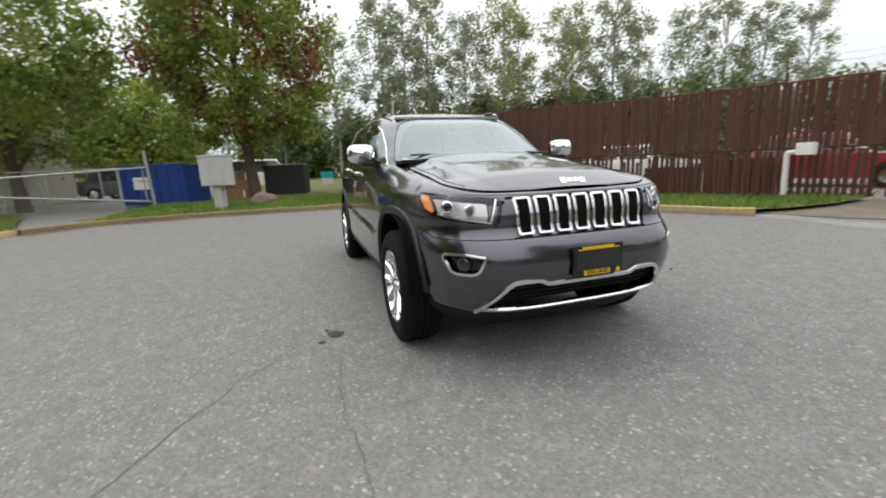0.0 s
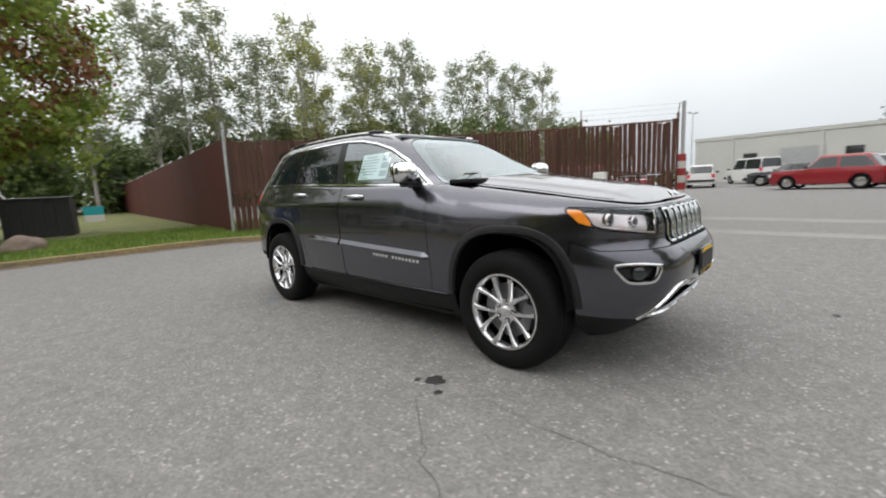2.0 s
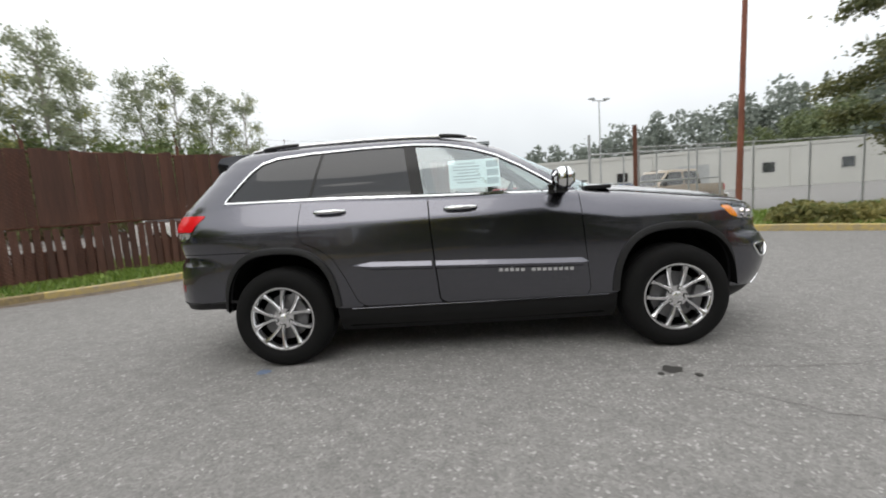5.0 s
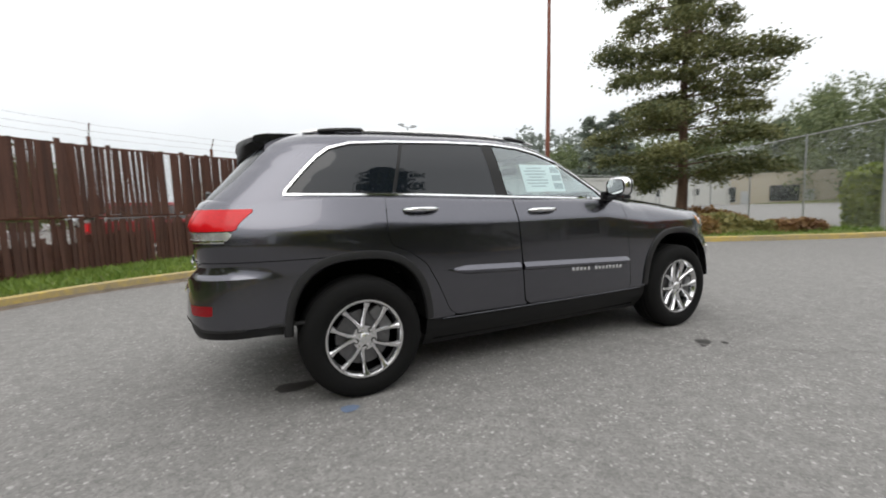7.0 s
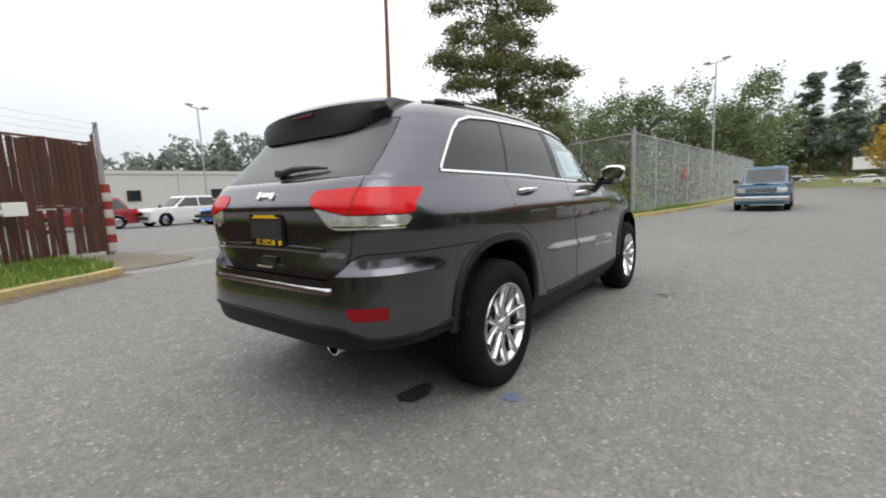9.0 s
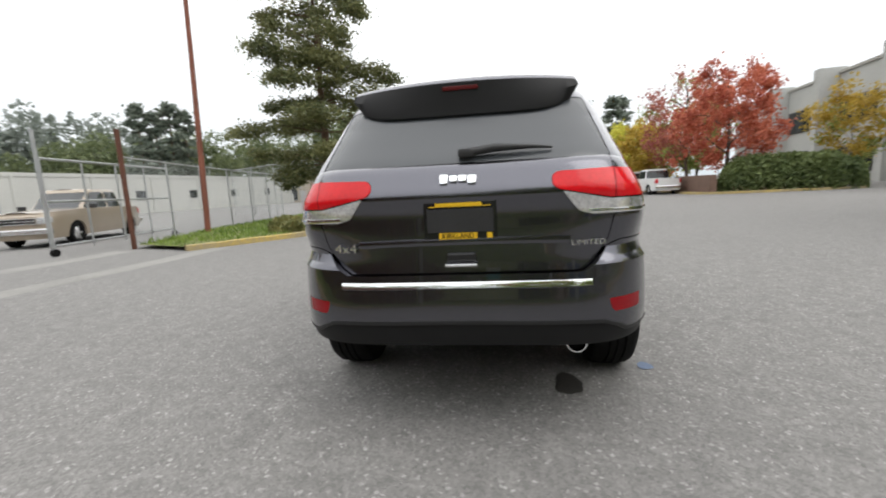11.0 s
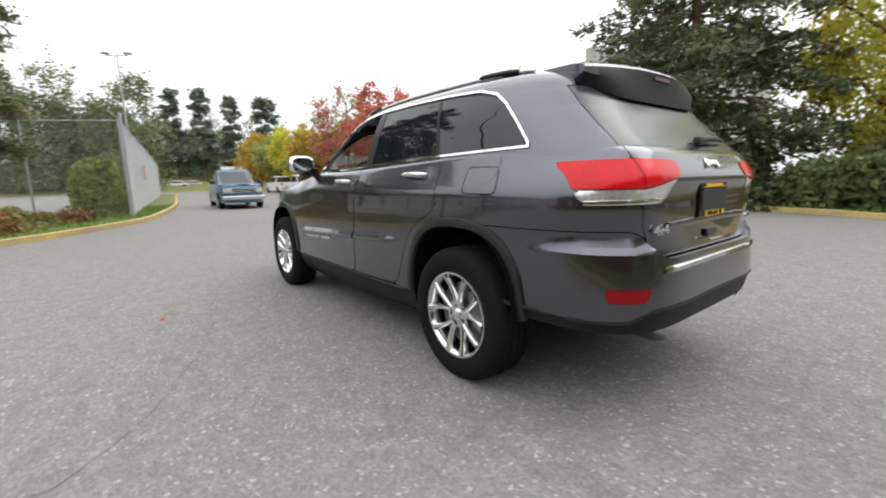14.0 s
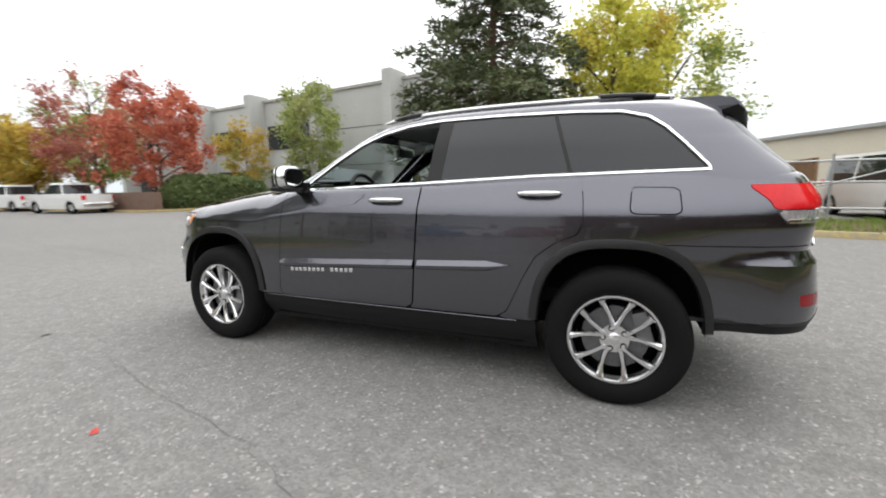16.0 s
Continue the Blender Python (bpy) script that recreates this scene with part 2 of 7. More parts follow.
M["leaf_red"] = leaf_material("red maple leaves", (0.36, 0.065, 0.04), (0.66, 0.23, 0.13))
M["leaf_pink"] = leaf_material("pink red leaves", (0.30, 0.06, 0.06), (0.50, 0.22, 0.15))
M["leaf_yellow"] = leaf_material("yellow leaves", (0.32, 0.23, 0.035), (0.62, 0.44, 0.08), 0.5)
M["leaf_yg"] = leaf_material("yellow green leaves", (0.40, 0.42, 0.06), (0.74, 0.68, 0.12), 0.55)
M["needle_pine"] = leaf_material("pine needles", (0.065, 0.085, 0.032), (0.24, 0.24, 0.095), 0.25)
M["needle_fir"] = leaf_material("fir needles", (0.040, 0.058, 0.026), (0.155, 0.18, 0.075), 0.2)
M["leaf_wood"] = leaf_material("far wood leaves", (0.085, 0.115, 0.05), (0.20, 0.235, 0.105), 0.25)
# paler and greyer than the near fir: some distance haze is in the colour
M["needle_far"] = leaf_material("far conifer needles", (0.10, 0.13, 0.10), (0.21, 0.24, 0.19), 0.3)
# grey-green, paled: the haze of distance is put into this leaf colour
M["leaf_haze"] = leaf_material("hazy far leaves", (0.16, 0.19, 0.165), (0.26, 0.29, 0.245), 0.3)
M["leaf_shrub"] = leaf_material("shrub leaves", (0.13, 0.15, 0.05), (0.34, 0.30, 0.11), 0.4)
M["leaf_shrub_red"] = leaf_material("russet shrub leaves", (0.17, 0.08, 0.04), (0.34, 0.22, 0.08))
M["leaf_hedge"] = leaf_material("hedge leaves", (0.08, 0.12, 0.04), (0.20, 0.25, 0.09), 0.3)
M["grass"] = leaf_material("grass blades", (0.085, 0.16, 0.025), (0.24, 0.33, 0.06), 0.3)
M["rock"] = material("brown rock", (0.20, 0.15, 0.12), 0.9, var=0.3, scale=4, fine=25, bump=0.8)
M["paint_grey"] = material("grey painted steel", (0.50, 0.51, 0.50), 0.55, var=0.08, scale=3, fine=40)
M["paint_white"] = material("white paint", (0.75, 0.75, 0.73), 0.5, var=0.06, scale=2, fine=30)
M["paint_blue"] = material("blue painted steel", (0.012, 0.045, 0.22), 0.5, var=0.25, scale=3, fine=20)
M["paint_black"] = material("black painted steel", (0.022, 0.022, 0.024), 0.6, var=0.3, scale=3, fine=30)
M["teal"] = material("teal print", (0.03, 0.42, 0.50), 0.5, var=0.05)
M["red_sign"] = material("red print", (0.55, 0.05, 0.04), 0.5, var=0.1)
M["tape_red"] = material("red reflective tape", (0.26, 0.025, 0.025), 0.45, var=0.2)
M["tape_white"] = material("white reflective tape", (0.46, 0.44, 0.42), 0.45, var=0.12)
M["wood_box"] = material("brown cardboard and wood", (0.26, 0.15, 0.08), 0.85, var=0.3, scale=5, fine=40)
M["white_wall"] = material("pale warehouse wall", (0.50, 0.50, 0.47), 0.85, var=0.08, scale=0.3, fine=6)
M["tan_wall"] = material("tan warehouse wall", (0.40, 0.36, 0.28), 0.85, var=0.08, scale=0.3, fine=6)
M["grey_wall"] = material("grey concrete wall", (0.44, 0.44, 0.42), 0.85, var=0.10, scale=0.4, fine=8, bump=0.1)
M["cream_wall"] = material("cream metal wall", (0.60, 0.55, 0.45), 0.7, var=0.06, scale=0.4, fine=6)
M["roof_dark"] = material("dark roof edge", (0.07, 0.07, 0.07), 0.8, var=0.2)
M["brown_wall"] = material("brown retaining wall", (0.16, 0.10, 0.075), 0.9, var=0.25, scale=2, fine=12, bump=0.4)
M["dark_glass"] = glass_material("dark window glass", (0.02, 0.024, 0.026), 0.05, spec=0.8)
M["tyre"] = material("tyre rubber", (0.0055, 0.0055, 0.0055), 0.85, var=0.25, scale=6, fine=60, bump=0.15, spec=0.2)
M["alloy"] = material("alloy", (0.74, 0.74, 0.75), 0.14, 1.0, var=0.06)
M["black_plastic"] = material("black plastic", (0.022, 0.022, 0.023), 0.5, var=0.2, scale=8, fine=80)
M["chrome"] = material("chrome", (0.86, 0.87, 0.88), 0.06, 1.0, var=0.03, rvar=0.4)
M["crack"] = material("asphalt crack", (0.11, 0.105, 0.10), 0.95, var=0.3, scale=8, fine=60)
M["stain"] = material("oil stain", (0.035, 0.033, 0.03), 0.5, var=0.5, scale=9, fine=50)


# ---- mesh building ----
class Build:
    """Gathers vertices and faces of one mesh."""

    def __init__(self):
        self.v, self.f = [], []

    def add(self, verts, faces, m=None):
        n = len(self.v)
        self.v += [tuple(m @ Vector(p)) if m else tuple(p) for p in verts]
        self.f += [tuple(n + i for i in f) for f in faces]
        return self

    def box(self, c, s, m=None, bevel=0.0, taper=1.0):
        """A box, its top scaled by taper; bevel chamfers every edge."""
        hx, hy, hz = (k / 2 for k in s)
        if not bevel:
            p = [(c[0] + x * hx * (taper if z > 0 else 1), c[1] + y * hy * (taper if z > 0 else 1), c[2] + z * hz)
                 for z in (-1, 1) for x, y in ((-1, -1), (1, -1), (1, 1), (-1, 1))]
            return self.add(p, [(3, 2, 1, 0), (4, 5, 6, 7), (0, 1, 5, 4), (1, 2, 6, 5), (2, 3, 7, 6), (3, 0, 4, 7)], m)
        bm = bmesh.new()
        bmesh.ops.create_cube(bm, size=1.0)
        for v in bm.verts:
            k = taper if v.co.z > 0 else 1
            v.co = Vector((c[0] + v.co.x * s[0] * k, c[1] + v.co.y * s[1] * k, c[2] + v.co.z * s[2]))
        bmesh.ops.bevel(bm, geom=list(bm.edges), offset=bevel, segments=2, profile=0.6, affect="EDGES")
        bm.verts.index_update()
        self.add([v.co for v in bm.verts], [[v.index for v in f.verts] for f in bm.faces], m)
        bm.free()
        return self

    def tube(self, pts, r, n=8, cap=True, m=None):
        """A round bar along pts; r is one radius or one a point."""
        pts = [Vector(p) for p in pts]
        rs = r if isinstance(r, (list, tuple)) else [r] * len(pts)
        verts, faces = [], []
        side = None
        for i, p in enumerate(pts):
            d = (pts[min(i + 1, len(pts) - 1)] - pts[max(i - 1, 0)]).normalized()
            if side is None:
                side = d.orthogonal().normalized()
            side = (side - d * side.dot(d)).normalized()
            up = d.cross(side)
            for k in range(n):
                a = 2 * math.pi * k / n
                verts.append(p + (side * math.cos(a) + up * math.sin(a)) * rs[i])
        for i in range(len(pts) - 1):
            for k in range(n):
                a, b = i * n + k, i * n + (k + 1) % n
                faces.append((a, b, b + n, a + n))
        if cap:
            faces += [tuple(reversed(range(n))), tuple((len(pts) - 1) * n + k for k in range(n))]
        return self.add(verts, faces, m)

    def prism(self, poly, a, b, axis="y", m=None):
        """A flat outline drawn out from a to b along an axis; the outline's two numbers are the other two axes in order."""
        def at(p, k):
            return {"x": (k, p[0], p[1]), "y": (p[0], k, p[1]), "z": (p[0], p[1], k)}[axis]
        n = len(poly)
        verts = [at(p, a) for p in poly] + [at(p, b) for p in poly]
        faces = [tuple(range(n)), tuple(reversed(range(n, 2 * n)))] + [(i, i + n, (i + 1) % n + n, (i + 1) % n) for i in range(n)]
        return self.add(verts, faces, m)

    def sweep(self, path, profile, m=None):
        """A profile of (out, up) pairs carried along a path on the ground; out lies to the right of the way."""
        path = [Vector((*p, 0)) if len(p) == 2 else Vector(p) for p in path]
        k, verts, faces = len(profile), [], []
        for i, p in enumerate(path):
            d = (path[min(i + 1, len(path) - 1)] - path[max(i - 1, 0)])
            d.z = 0
            d.normalize()
            out = Vector((d.y, -d.x, 0))
            verts += [p + out * o + Vector((0, 0, u)) for o, u in profile]
        for i in range(len(path) - 1):
            for j in range(k - 1):
                a = i * k + j
                faces.append((a, a + 1, a + k + 1, a + k))
        return self.add(verts, faces, m)

    def grid(self, fn, nu, nv, m=None):
        verts = [fn(i / nu, j / nv) for i in range(nu + 1) for j in range(nv + 1)]
        faces = [(i * (nv + 1) + j, (i + 1) * (nv + 1) + j, (i + 1) * (nv + 1) + j + 1, i * (nv + 1) + j + 1) for i in range(nu) for j in range(nv)]
        return self.add(verts, faces, m)

    def mesh(self, name, mat, smooth=0.0, fix=True):
        me = bpy.data.meshes.new(name)
        me.from_pydata(self.v, [], self.f)
        if fix:
            bm = bmesh.new()
            bm.from_mesh(me)
            bmesh.ops.recalc_face_normals(bm, faces=bm.faces)
            bm.to_mesh(me)
            bm.free()
        me.materials.append(M[mat] if isinstance(mat, str) else mat)
        if smooth:
            me.shade_smooth()
            me.set_sharp_from_angle(angle=radians(smooth))
        return me

    def thing(self, name, mat, label="", category="", group="", kind="", smooth=0.0):
        return tagged(new(name, self.mesh(name, mat, smooth)), label, category, group, kind)

    def part(self, name, mat, parent, label="", smooth=0.0, fix=True):
        ob = new(name, self.mesh(name, mat, smooth, fix))
        ob.parent = parent
        return tagged(ob, label)


def part_of(mesh_data, name, parent, m=None, label=""):
    """One more part on a mesh that exists already."""
    ob = new(name, mesh_data)
    ob.parent = parent
    if m:
        ob.matrix_basis = m
    return tagged(ob, label)


def empty(name, label, category, group="", at=None):
    ob = tagged(new(name), label, category, group)
    if at:
        ob.matrix_basis = at
    return ob


def quads(name, v, f, mat, parent=None):
    """A mesh from arrays of vertices (n, 3) and quads (k, 4)."""
    me = bpy.data.meshes.new(name)
    me.vertices.add(len(v))
    me.vertices.foreach_set("co", np.asarray(v, np.float32).ravel())
    me.loops.add(4 * len(f))
    me.loops.foreach_set("vertex_index", np.asarray(f, np.int32).ravel())
    me.polygons.add(len(f))
    me.polygons.foreach_set("loop_start", np.arange(0, 4 * len(f), 4, dtype=np.int32))
    me.update(calc_edges=True)
    me.materials.append(M[mat])
    ob = new(name, me)
    ob.parent = parent
    return ob


def smooth_path(pts, step=0.5):
    """A denser way through the given points (Catmull-Rom)."""
    p = [np.array(q, float) for q in pts]
    p = [2 * p[0] - p[1]] + p + [2 * p[-1] - p[-2]]
    out = []
    for a, b, c, d in zip(p, p[1:], p[2:], p[3:]):
        n = max(1, int(np.linalg.norm(c - b) / step))
        for t in np.arange(n) / n:
            out.append(0.5 * (2 * b + (c - a) * t + (2 * a - 5 * b + 4 * c - d) * t * t + (3 * b - a - 3 * c + d) * t ** 3))
    return [tuple(q) for q in out + [p[-2]]]


# ---- trees ----
def leaf_cloud(centres, per, spread, size, rng, flat=1.0, long=1.6):
    """Small leaf quads, gathered round the centres."""
    c = np.repeat(np.asarray(centres, float), per, axis=0)
    n = len(c)
    c = c + rng.normal(0, 1, (n, 3)) * np.asarray(spread) * rng.uniform(0.4, 1.0, (n, 1))
    a = rng.normal(0, 1, (n, 3))
    a[:, 2] *= flat
    a /= np.linalg.norm(a, axis=1, keepdims=True)
    b = np.cross(a, rng.normal(0, 1, (n, 3)))
    b /= np.linalg.norm(b, axis=1, keepdims=True) + 1e-9
    s = size * rng.uniform(0.55, 1.25, (n, 1))
    v = np.stack([c - a * s * long * 0.5, c + b * s * 0.5 - a * s * 0.1, c + a * s * long * 0.5, c - b * s * 0.5 - a * s * 0.1], 1).reshape(-1, 3)
    return v, np.arange(4 * n).reshape(-1, 4)


def broad_tree(name, label, height, radius, base, trunk_r, clumps, per, leaf, mats, bark="bark", seed=1, spread=0.42, at=(0, 0), group="", lean=0.0, category="tree", limbs=11):
    """A broadleaf tree: tapered trunk, limbs, and a crown of leaf clumps with gaps. mats: (leaf material, share) pairs."""
    rng = np.random.default_rng(seed)
    root = empty(name, label, category, group, pose(at[0], at[1], 0, 0, 0, float(rng.uniform(0, 360))))
    wood = Build()
    top = height * 0.86
    way = [(lean * (k / 6) ** 2 + rng.normal(0, 0.05) * (k > 0), rng.normal(0, 0.05) * (k > 0), top * k / 6 - (0.1 if k == 0 else 0)) for k in range(7)]
    wood.tube(way, [trunk_r * (1.25 if k == 0 else 1 - 0.13 * k) for k in range(7)], 9)
    centres = []
    mid, half = (height + base) / 2, (height - base) / 2
    for i in range(limbs):
        z0 = base * 0.75 + (top - base * 0.8) * (i + 0.5) / limbs
        ang = i * 2.4 + rng.uniform(-0.4, 0.4)
        zt = min(z0 + rng.uniform(0.1, 0.35) * height * 0.5, height * 0.95)
        reach = radius * math.sqrt(max(0.12, 1 - ((zt - mid) / half) ** 2)) * rng.uniform(0.65, 0.95)
        s = np.array([lean * (z0 / top) ** 2, 0, z0])
        e = np.array([reach * math.cos(ang) + s[0], reach * math.sin(ang), zt])
        mpt = (s + e) / 2 + np.array([0, 0, 0.06 * height]) + rng.normal(0, 0.1, 3)
        wood.tube([s, mpt, e], [trunk_r * 0.4, trunk_r * 0.24, trunk_r * 0.07], 5)
        for k in range(3):
            e2 = e + rng.normal(0, 0.3, 3) * radius * 0.6
            wood.tube([mpt * 0.5 + e * 0.5, e2], [trunk_r * 0.12, trunk_r * 0.03], 4)
            centres.append(e2)
        centres += [e, mpt * 0.3 + e * 0.7]
    wood.part("trunk", bark, root, smooth=60)
    while len(centres) < clumps:
        d = rng.normal(0, 1, 3)
        d /= np.linalg.norm(d)
        r = rng.uniform(0.45, 1.0) ** 0.6 * rng.uniform(0.82, 1.1)
        c = np.array([d[0] * radius * r, d[1] * radius * r, mid + d[2] * half * r])
        if c[2] < base * 0.8:
            continue
        centres.append(c)
    centres = np.array(centres)
    order = rng.permutation(len(centres))
    start = 0
    for mat, share in mats:
        n = int(round(share * len(centres)))
        pick = centres[order[start:start + n]]
        start += n
        if len(pick):
            v, f = leaf_cloud(pick, per, spread, leaf, rng)
            quads("crown", v, f, mat, root)
    return root


def conifer(name, label, height, radius, base, trunk_r, whorls, per_whorl, needle, mat, bark="pine_bark", seed=1, at=(0, 0), droop=0.25, ragged=0.3, sprays=26, group="", spread=0.14, taper=1.0, skip=0.0, long=3.0, per=7):
    """A conifer: straight trunk, whorls of branches and needle sprays along them."""
    rng = np.random.default_rng(seed)
    root = empty(name, label, "tree", group, pose(at[0], at[1], 0, 0, 0, float(rng.uniform(0, 360))))
    wood = Build()
    wood.tube([(rng.normal(0, 0.03), rng.normal(0, 0.03), height * k / 7 - (0.1 if k == 0 else 0)) for k in range(8)], [trunk_r * (1.2 if k == 0 else 1 - 0.13 * k) for k in range(8)], 9)
    centres = []
    for i in range(whorls):
        f = (i + rng.uniform(0, 0.7)) / whorls
        z0 = base + (height - base) * f
        reach0 = radius * (1 - f) ** taper * (1 if f > 0.08 else 0.75) + 0.25
        for j in range(per_whorl):
            if rng.uniform() < skip:
                continue
            ang = j * 2 * math.pi / per_whorl + i * 1.1 + rng.uniform(-0.35, 0.35)
            reach = reach0 * rng.uniform(1 - ragged, 1 + ragged * 0.5)
            d = np.array([math.cos(ang), math.sin(ang), 0])
            s = np.array([0, 0, z0])
            e = s + d * reach + np.array([0, 0, -droop * reach + 0.1 * reach * rng.normal()])
            mpt = (s + e) / 2 + np.array([0, 0, 0.10 * reach])
            wood.tube([s, mpt, e], [trunk_r * 0.22 * (1 - 0.6 * f), trunk_r * 0.13, trunk_r * 0.03], 4, cap=False)
            n = max(4, int(sprays * reach / radius))
            for t in np.sqrt(rng.uniform(0.05, 1.0, n)):
                p = (s * (1 - t) ** 2 + 2 * mpt * t * (1 - t) + e * t * t)
                side = np.array([-d[1], d[0], 0]) * rng.normal(0, 0.20) * reach * (1.15 - t * 0.7)
                centres.append(p + side + np.array([0, 0, rng.normal(0, spread * 0.5)]))
    wood.part("trunk", bark, root, smooth=60)
    v, f = leaf_cloud(np.array(centres), per, (spread, spread, spread * 0.6), needle, rng, flat=0.5, long=long)
    quads("crown", v, f, mat, root)
    return root


def placed(ob, x, y, turn=0.0, scale=1.0, tall=1.0):
    """A copy of a tree elsewhere."""
    return copy_thing(ob, pose(x, y, 0, 0, 0, turn) @ Matrix.Diagonal((scale, scale, scale * tall, 1)))


# ---- ground ----
Build().grid(lambda u, v: (-400 + 800 * u, -400 + 800 * v, 0), 8, 8).thing("ground", "asphalt", "weathered grey asphalt with pale aggregate", "asphalt", kind="structure")

KERB_A = [(-1.35, 6.62), (-1.75, 6.32), (-2.5, 5.98), (-3.3, 5.52), (-4.2, 5.08), (-5.1, 4.38), (-6.0, 3.38), (-7.0, 2.55), (-8.2, 1.3), (-8.65, 0.0), (-8.8, -2.0), (-8.9, -3.6), (-8.85, -5.2), (-8.5, -6.5), (-7.6, -7.45)]
KERB_B = [(4.6, 7.2), (5.6, 6.5), (7.0, 5.45), (9.0, 3.9), (11.0, 2.6), (13.4, 1.55), (19.5, 0.35), (26.0, -0.5), (40.0, -1.9), (52.0, -3.2)]
KERB_C = [(60.0, -12.0), (34.0, -12.5), (24.5, -12.2), (22.8, -13.2), (22.3, -15.0), (22.0, -20.0)]
KERB_D = [(9.6, -22.0), (9.5, -16.0), (8.9, -13.6), (7.4, -12.7), (4.0, -12.5), (0.0, -12.0), (-3.0, -10.3), (-5.0, -8.3), (-6.3, -7.8), (-7.6, -7.45)]
PROFILE = [(-0.02, -0.05), (0.0, 0.11), (0.02, 0.135), (0.13, 0.14), (0.15, 0.12), (0.15, -0.05)]


def kerb(path, flip, label, mat="kerb"):
    prof = [(-o, u) for o, u in PROFILE] if flip else PROFILE
    way = smooth_path(path, 0.35)
    way = [(x + 0.012 * noise.noise((x * 2, y * 2, 0)), y + 0.012 * noise.noise((x * 2, y * 2, 5)), 0.012 * noise.noise((x, y, 9))) for x, y in way]
    return Build().sweep(way, prof).thing("kerb", mat, label, "kerb", kind="structure", smooth=40)


kerb(KERB_A[:8], True, "yellow-painted concrete kerb beside the lawn")
kerb(KERB_A[7:], True, "soiled concrete kerb with worn yellow paint along the lawn", "kerb_worn")


def gutter(path, label, seed):
    """Leaf litter and soil washed against a kerb's foot: a thin strip with a ragged edge."""
    way = [Vector((x, y, 0)) for x, y in smooth_path(path, 0.12)]
    v, f = [], []
    for i, p in enumerate(way):
        d = (way[min(i + 1, len(way) - 1)] - way[max(i - 1, 0)]).normalized()
        out = Vector((-d.y, d.x, 0))
        w = 0.17 + 0.18 * noise.noise((i * 0.09, seed, 0)) + 0.07 * noise.noise((i * 0.7, seed, 4))
        v += [p + out * 0.13 + Vector((0, 0, 0.03)), p + out * (0.16 + max(0.02, w) * 0.5) + Vector((0, 0, 0.014)), p + out * (0.16 + max(0.02, w)) + Vector((0, 0, 0.003))]
    for i in range(len(way) - 1):
        f += [(3 * i, 3 * i + 1, 3 * i + 4, 3 * i + 3), (3 * i + 1, 3 * i + 2, 3 * i + 5, 3 * i + 4)]
    Build().add(v, f).thing("gutter_litter", "litter", label, "leaf litter", kind="structure", smooth=60)


M["litter"] = material("damp leaf litter", (0.10, 0.075, 0.055), 0.95, var=0.45, scale=5, fine=45, bump=0.6, tint=(0.20, 0.16, 0.12))
gutter(KERB_A, "damp brown leaf litter along the kerb", 2.3)
kerb(KERB_B, False, "yellow-painted kerb round the planted island")
kerb(KERB_C, False, "concrete kerb before the retaining wall")
kerb(KERB_D, True, "concrete kerb beside the shrub bed")


def inside(poly, x, y):
    hit = False
    for (x0, y0), (x1, y1) in zip(poly, poly[1:] + poly[:1]):
        if (y0 > y) != (y1 > y) and x < (x1 - x0) * (y - y0) / (y1 - y0) + x0:
            hit = not hit
    return hit


def lawn(name, outline, mat, label, z=0.10, blades=0, seed=3, near=None, tall=0.09):
    """A raised bed with an uneven surface and, over it, separate blades."""
    me = Build().add([(x, y, z) for x, y in outline], [tuple(range(len(outline)))])
    ob = me.thing(name, mat, label, "lawn", kind="structure")
    if blades:
        rng = np.random.default_rng(seed)
        x0, y0, x1, y1 = near
        pts = rng.uniform((x0, y0), (x1, y1), (blades, 2))
        pts = np.array([p for p in pts if inside(outline, *p)])
        n = len(pts)
        b = np.c_[pts, np.full(n, z - 0.01)]
        ang = rng.uniform(0, 2 * math.pi, n)
        h = tall * rng.uniform(0.4, 1.4, n) * (1 + 0.8 * np.array([max(0.0, noise.noise((p[0] * 0.9, p[1] * 0.9, 2))) for p in pts]))
        w = np.c_[np.cos(ang), np.sin(ang), np.zeros(n)] * (0.010 + 0.012 * rng.uniform(0, 1, (n, 1)))
        tip = b + np.c_[rng.normal(0, 0.35, (n, 2)) * h[:, None], h]
        v = np.stack([b - w, b + w, tip + w * 0.25, tip - w * 0.25], 1).reshape(-1, 3)
        g = quads("grass", v, np.arange(4 * n).reshape(-1, 4), "grass")
        tagged(g, "ragged green grass blades on the lawn", "grass", kind="stuff")
    return ob


way_a = smooth_path(KERB_A, 0.8)
LAWN_A = [(x, y + 0.02) for x, y in way_a][:-1] + [(-9.6, -7.3), (-12.0, -6.5), (-30.0, -6.2), (-60.0, -6.0), (-60.0, 8.0), (-16.6, 5.0), (-5.0, 9.9), (-1.5, 10.6), (-1.15, 8.6), (-1.2, 7.2)]
lawn("lawn", LAWN_A, "grass_soil", "green lawn before the rusted fence", 0.10, 90000, 3, (-14, -6.5, 0, 11))
way_b = smooth_path(KERB_B, 0.8)
LAWN_B = [(x, y) for x, y in way_b] + [(52, 0), (14.6, 2.6), (17.5, 9.0), (18.5, 11.4), (9.3, 10.2), (5.4, 9.2)]
lawn("island_bed", LAWN_B, "grass_soil", "planted island of grass and low shrubs", 0.10, 28000, 4, (4.5, -1, 22, 11))
way_d = smooth_path(KERB_D, 0.8)
LAWN_D = [(x, y) for x, y in way_d] + [(-9.4, -8.4), (-13.5, -10.2), (-13.5, -11.0), (-4.8, -12.4), (-6, -16.5), (-4, -22)]
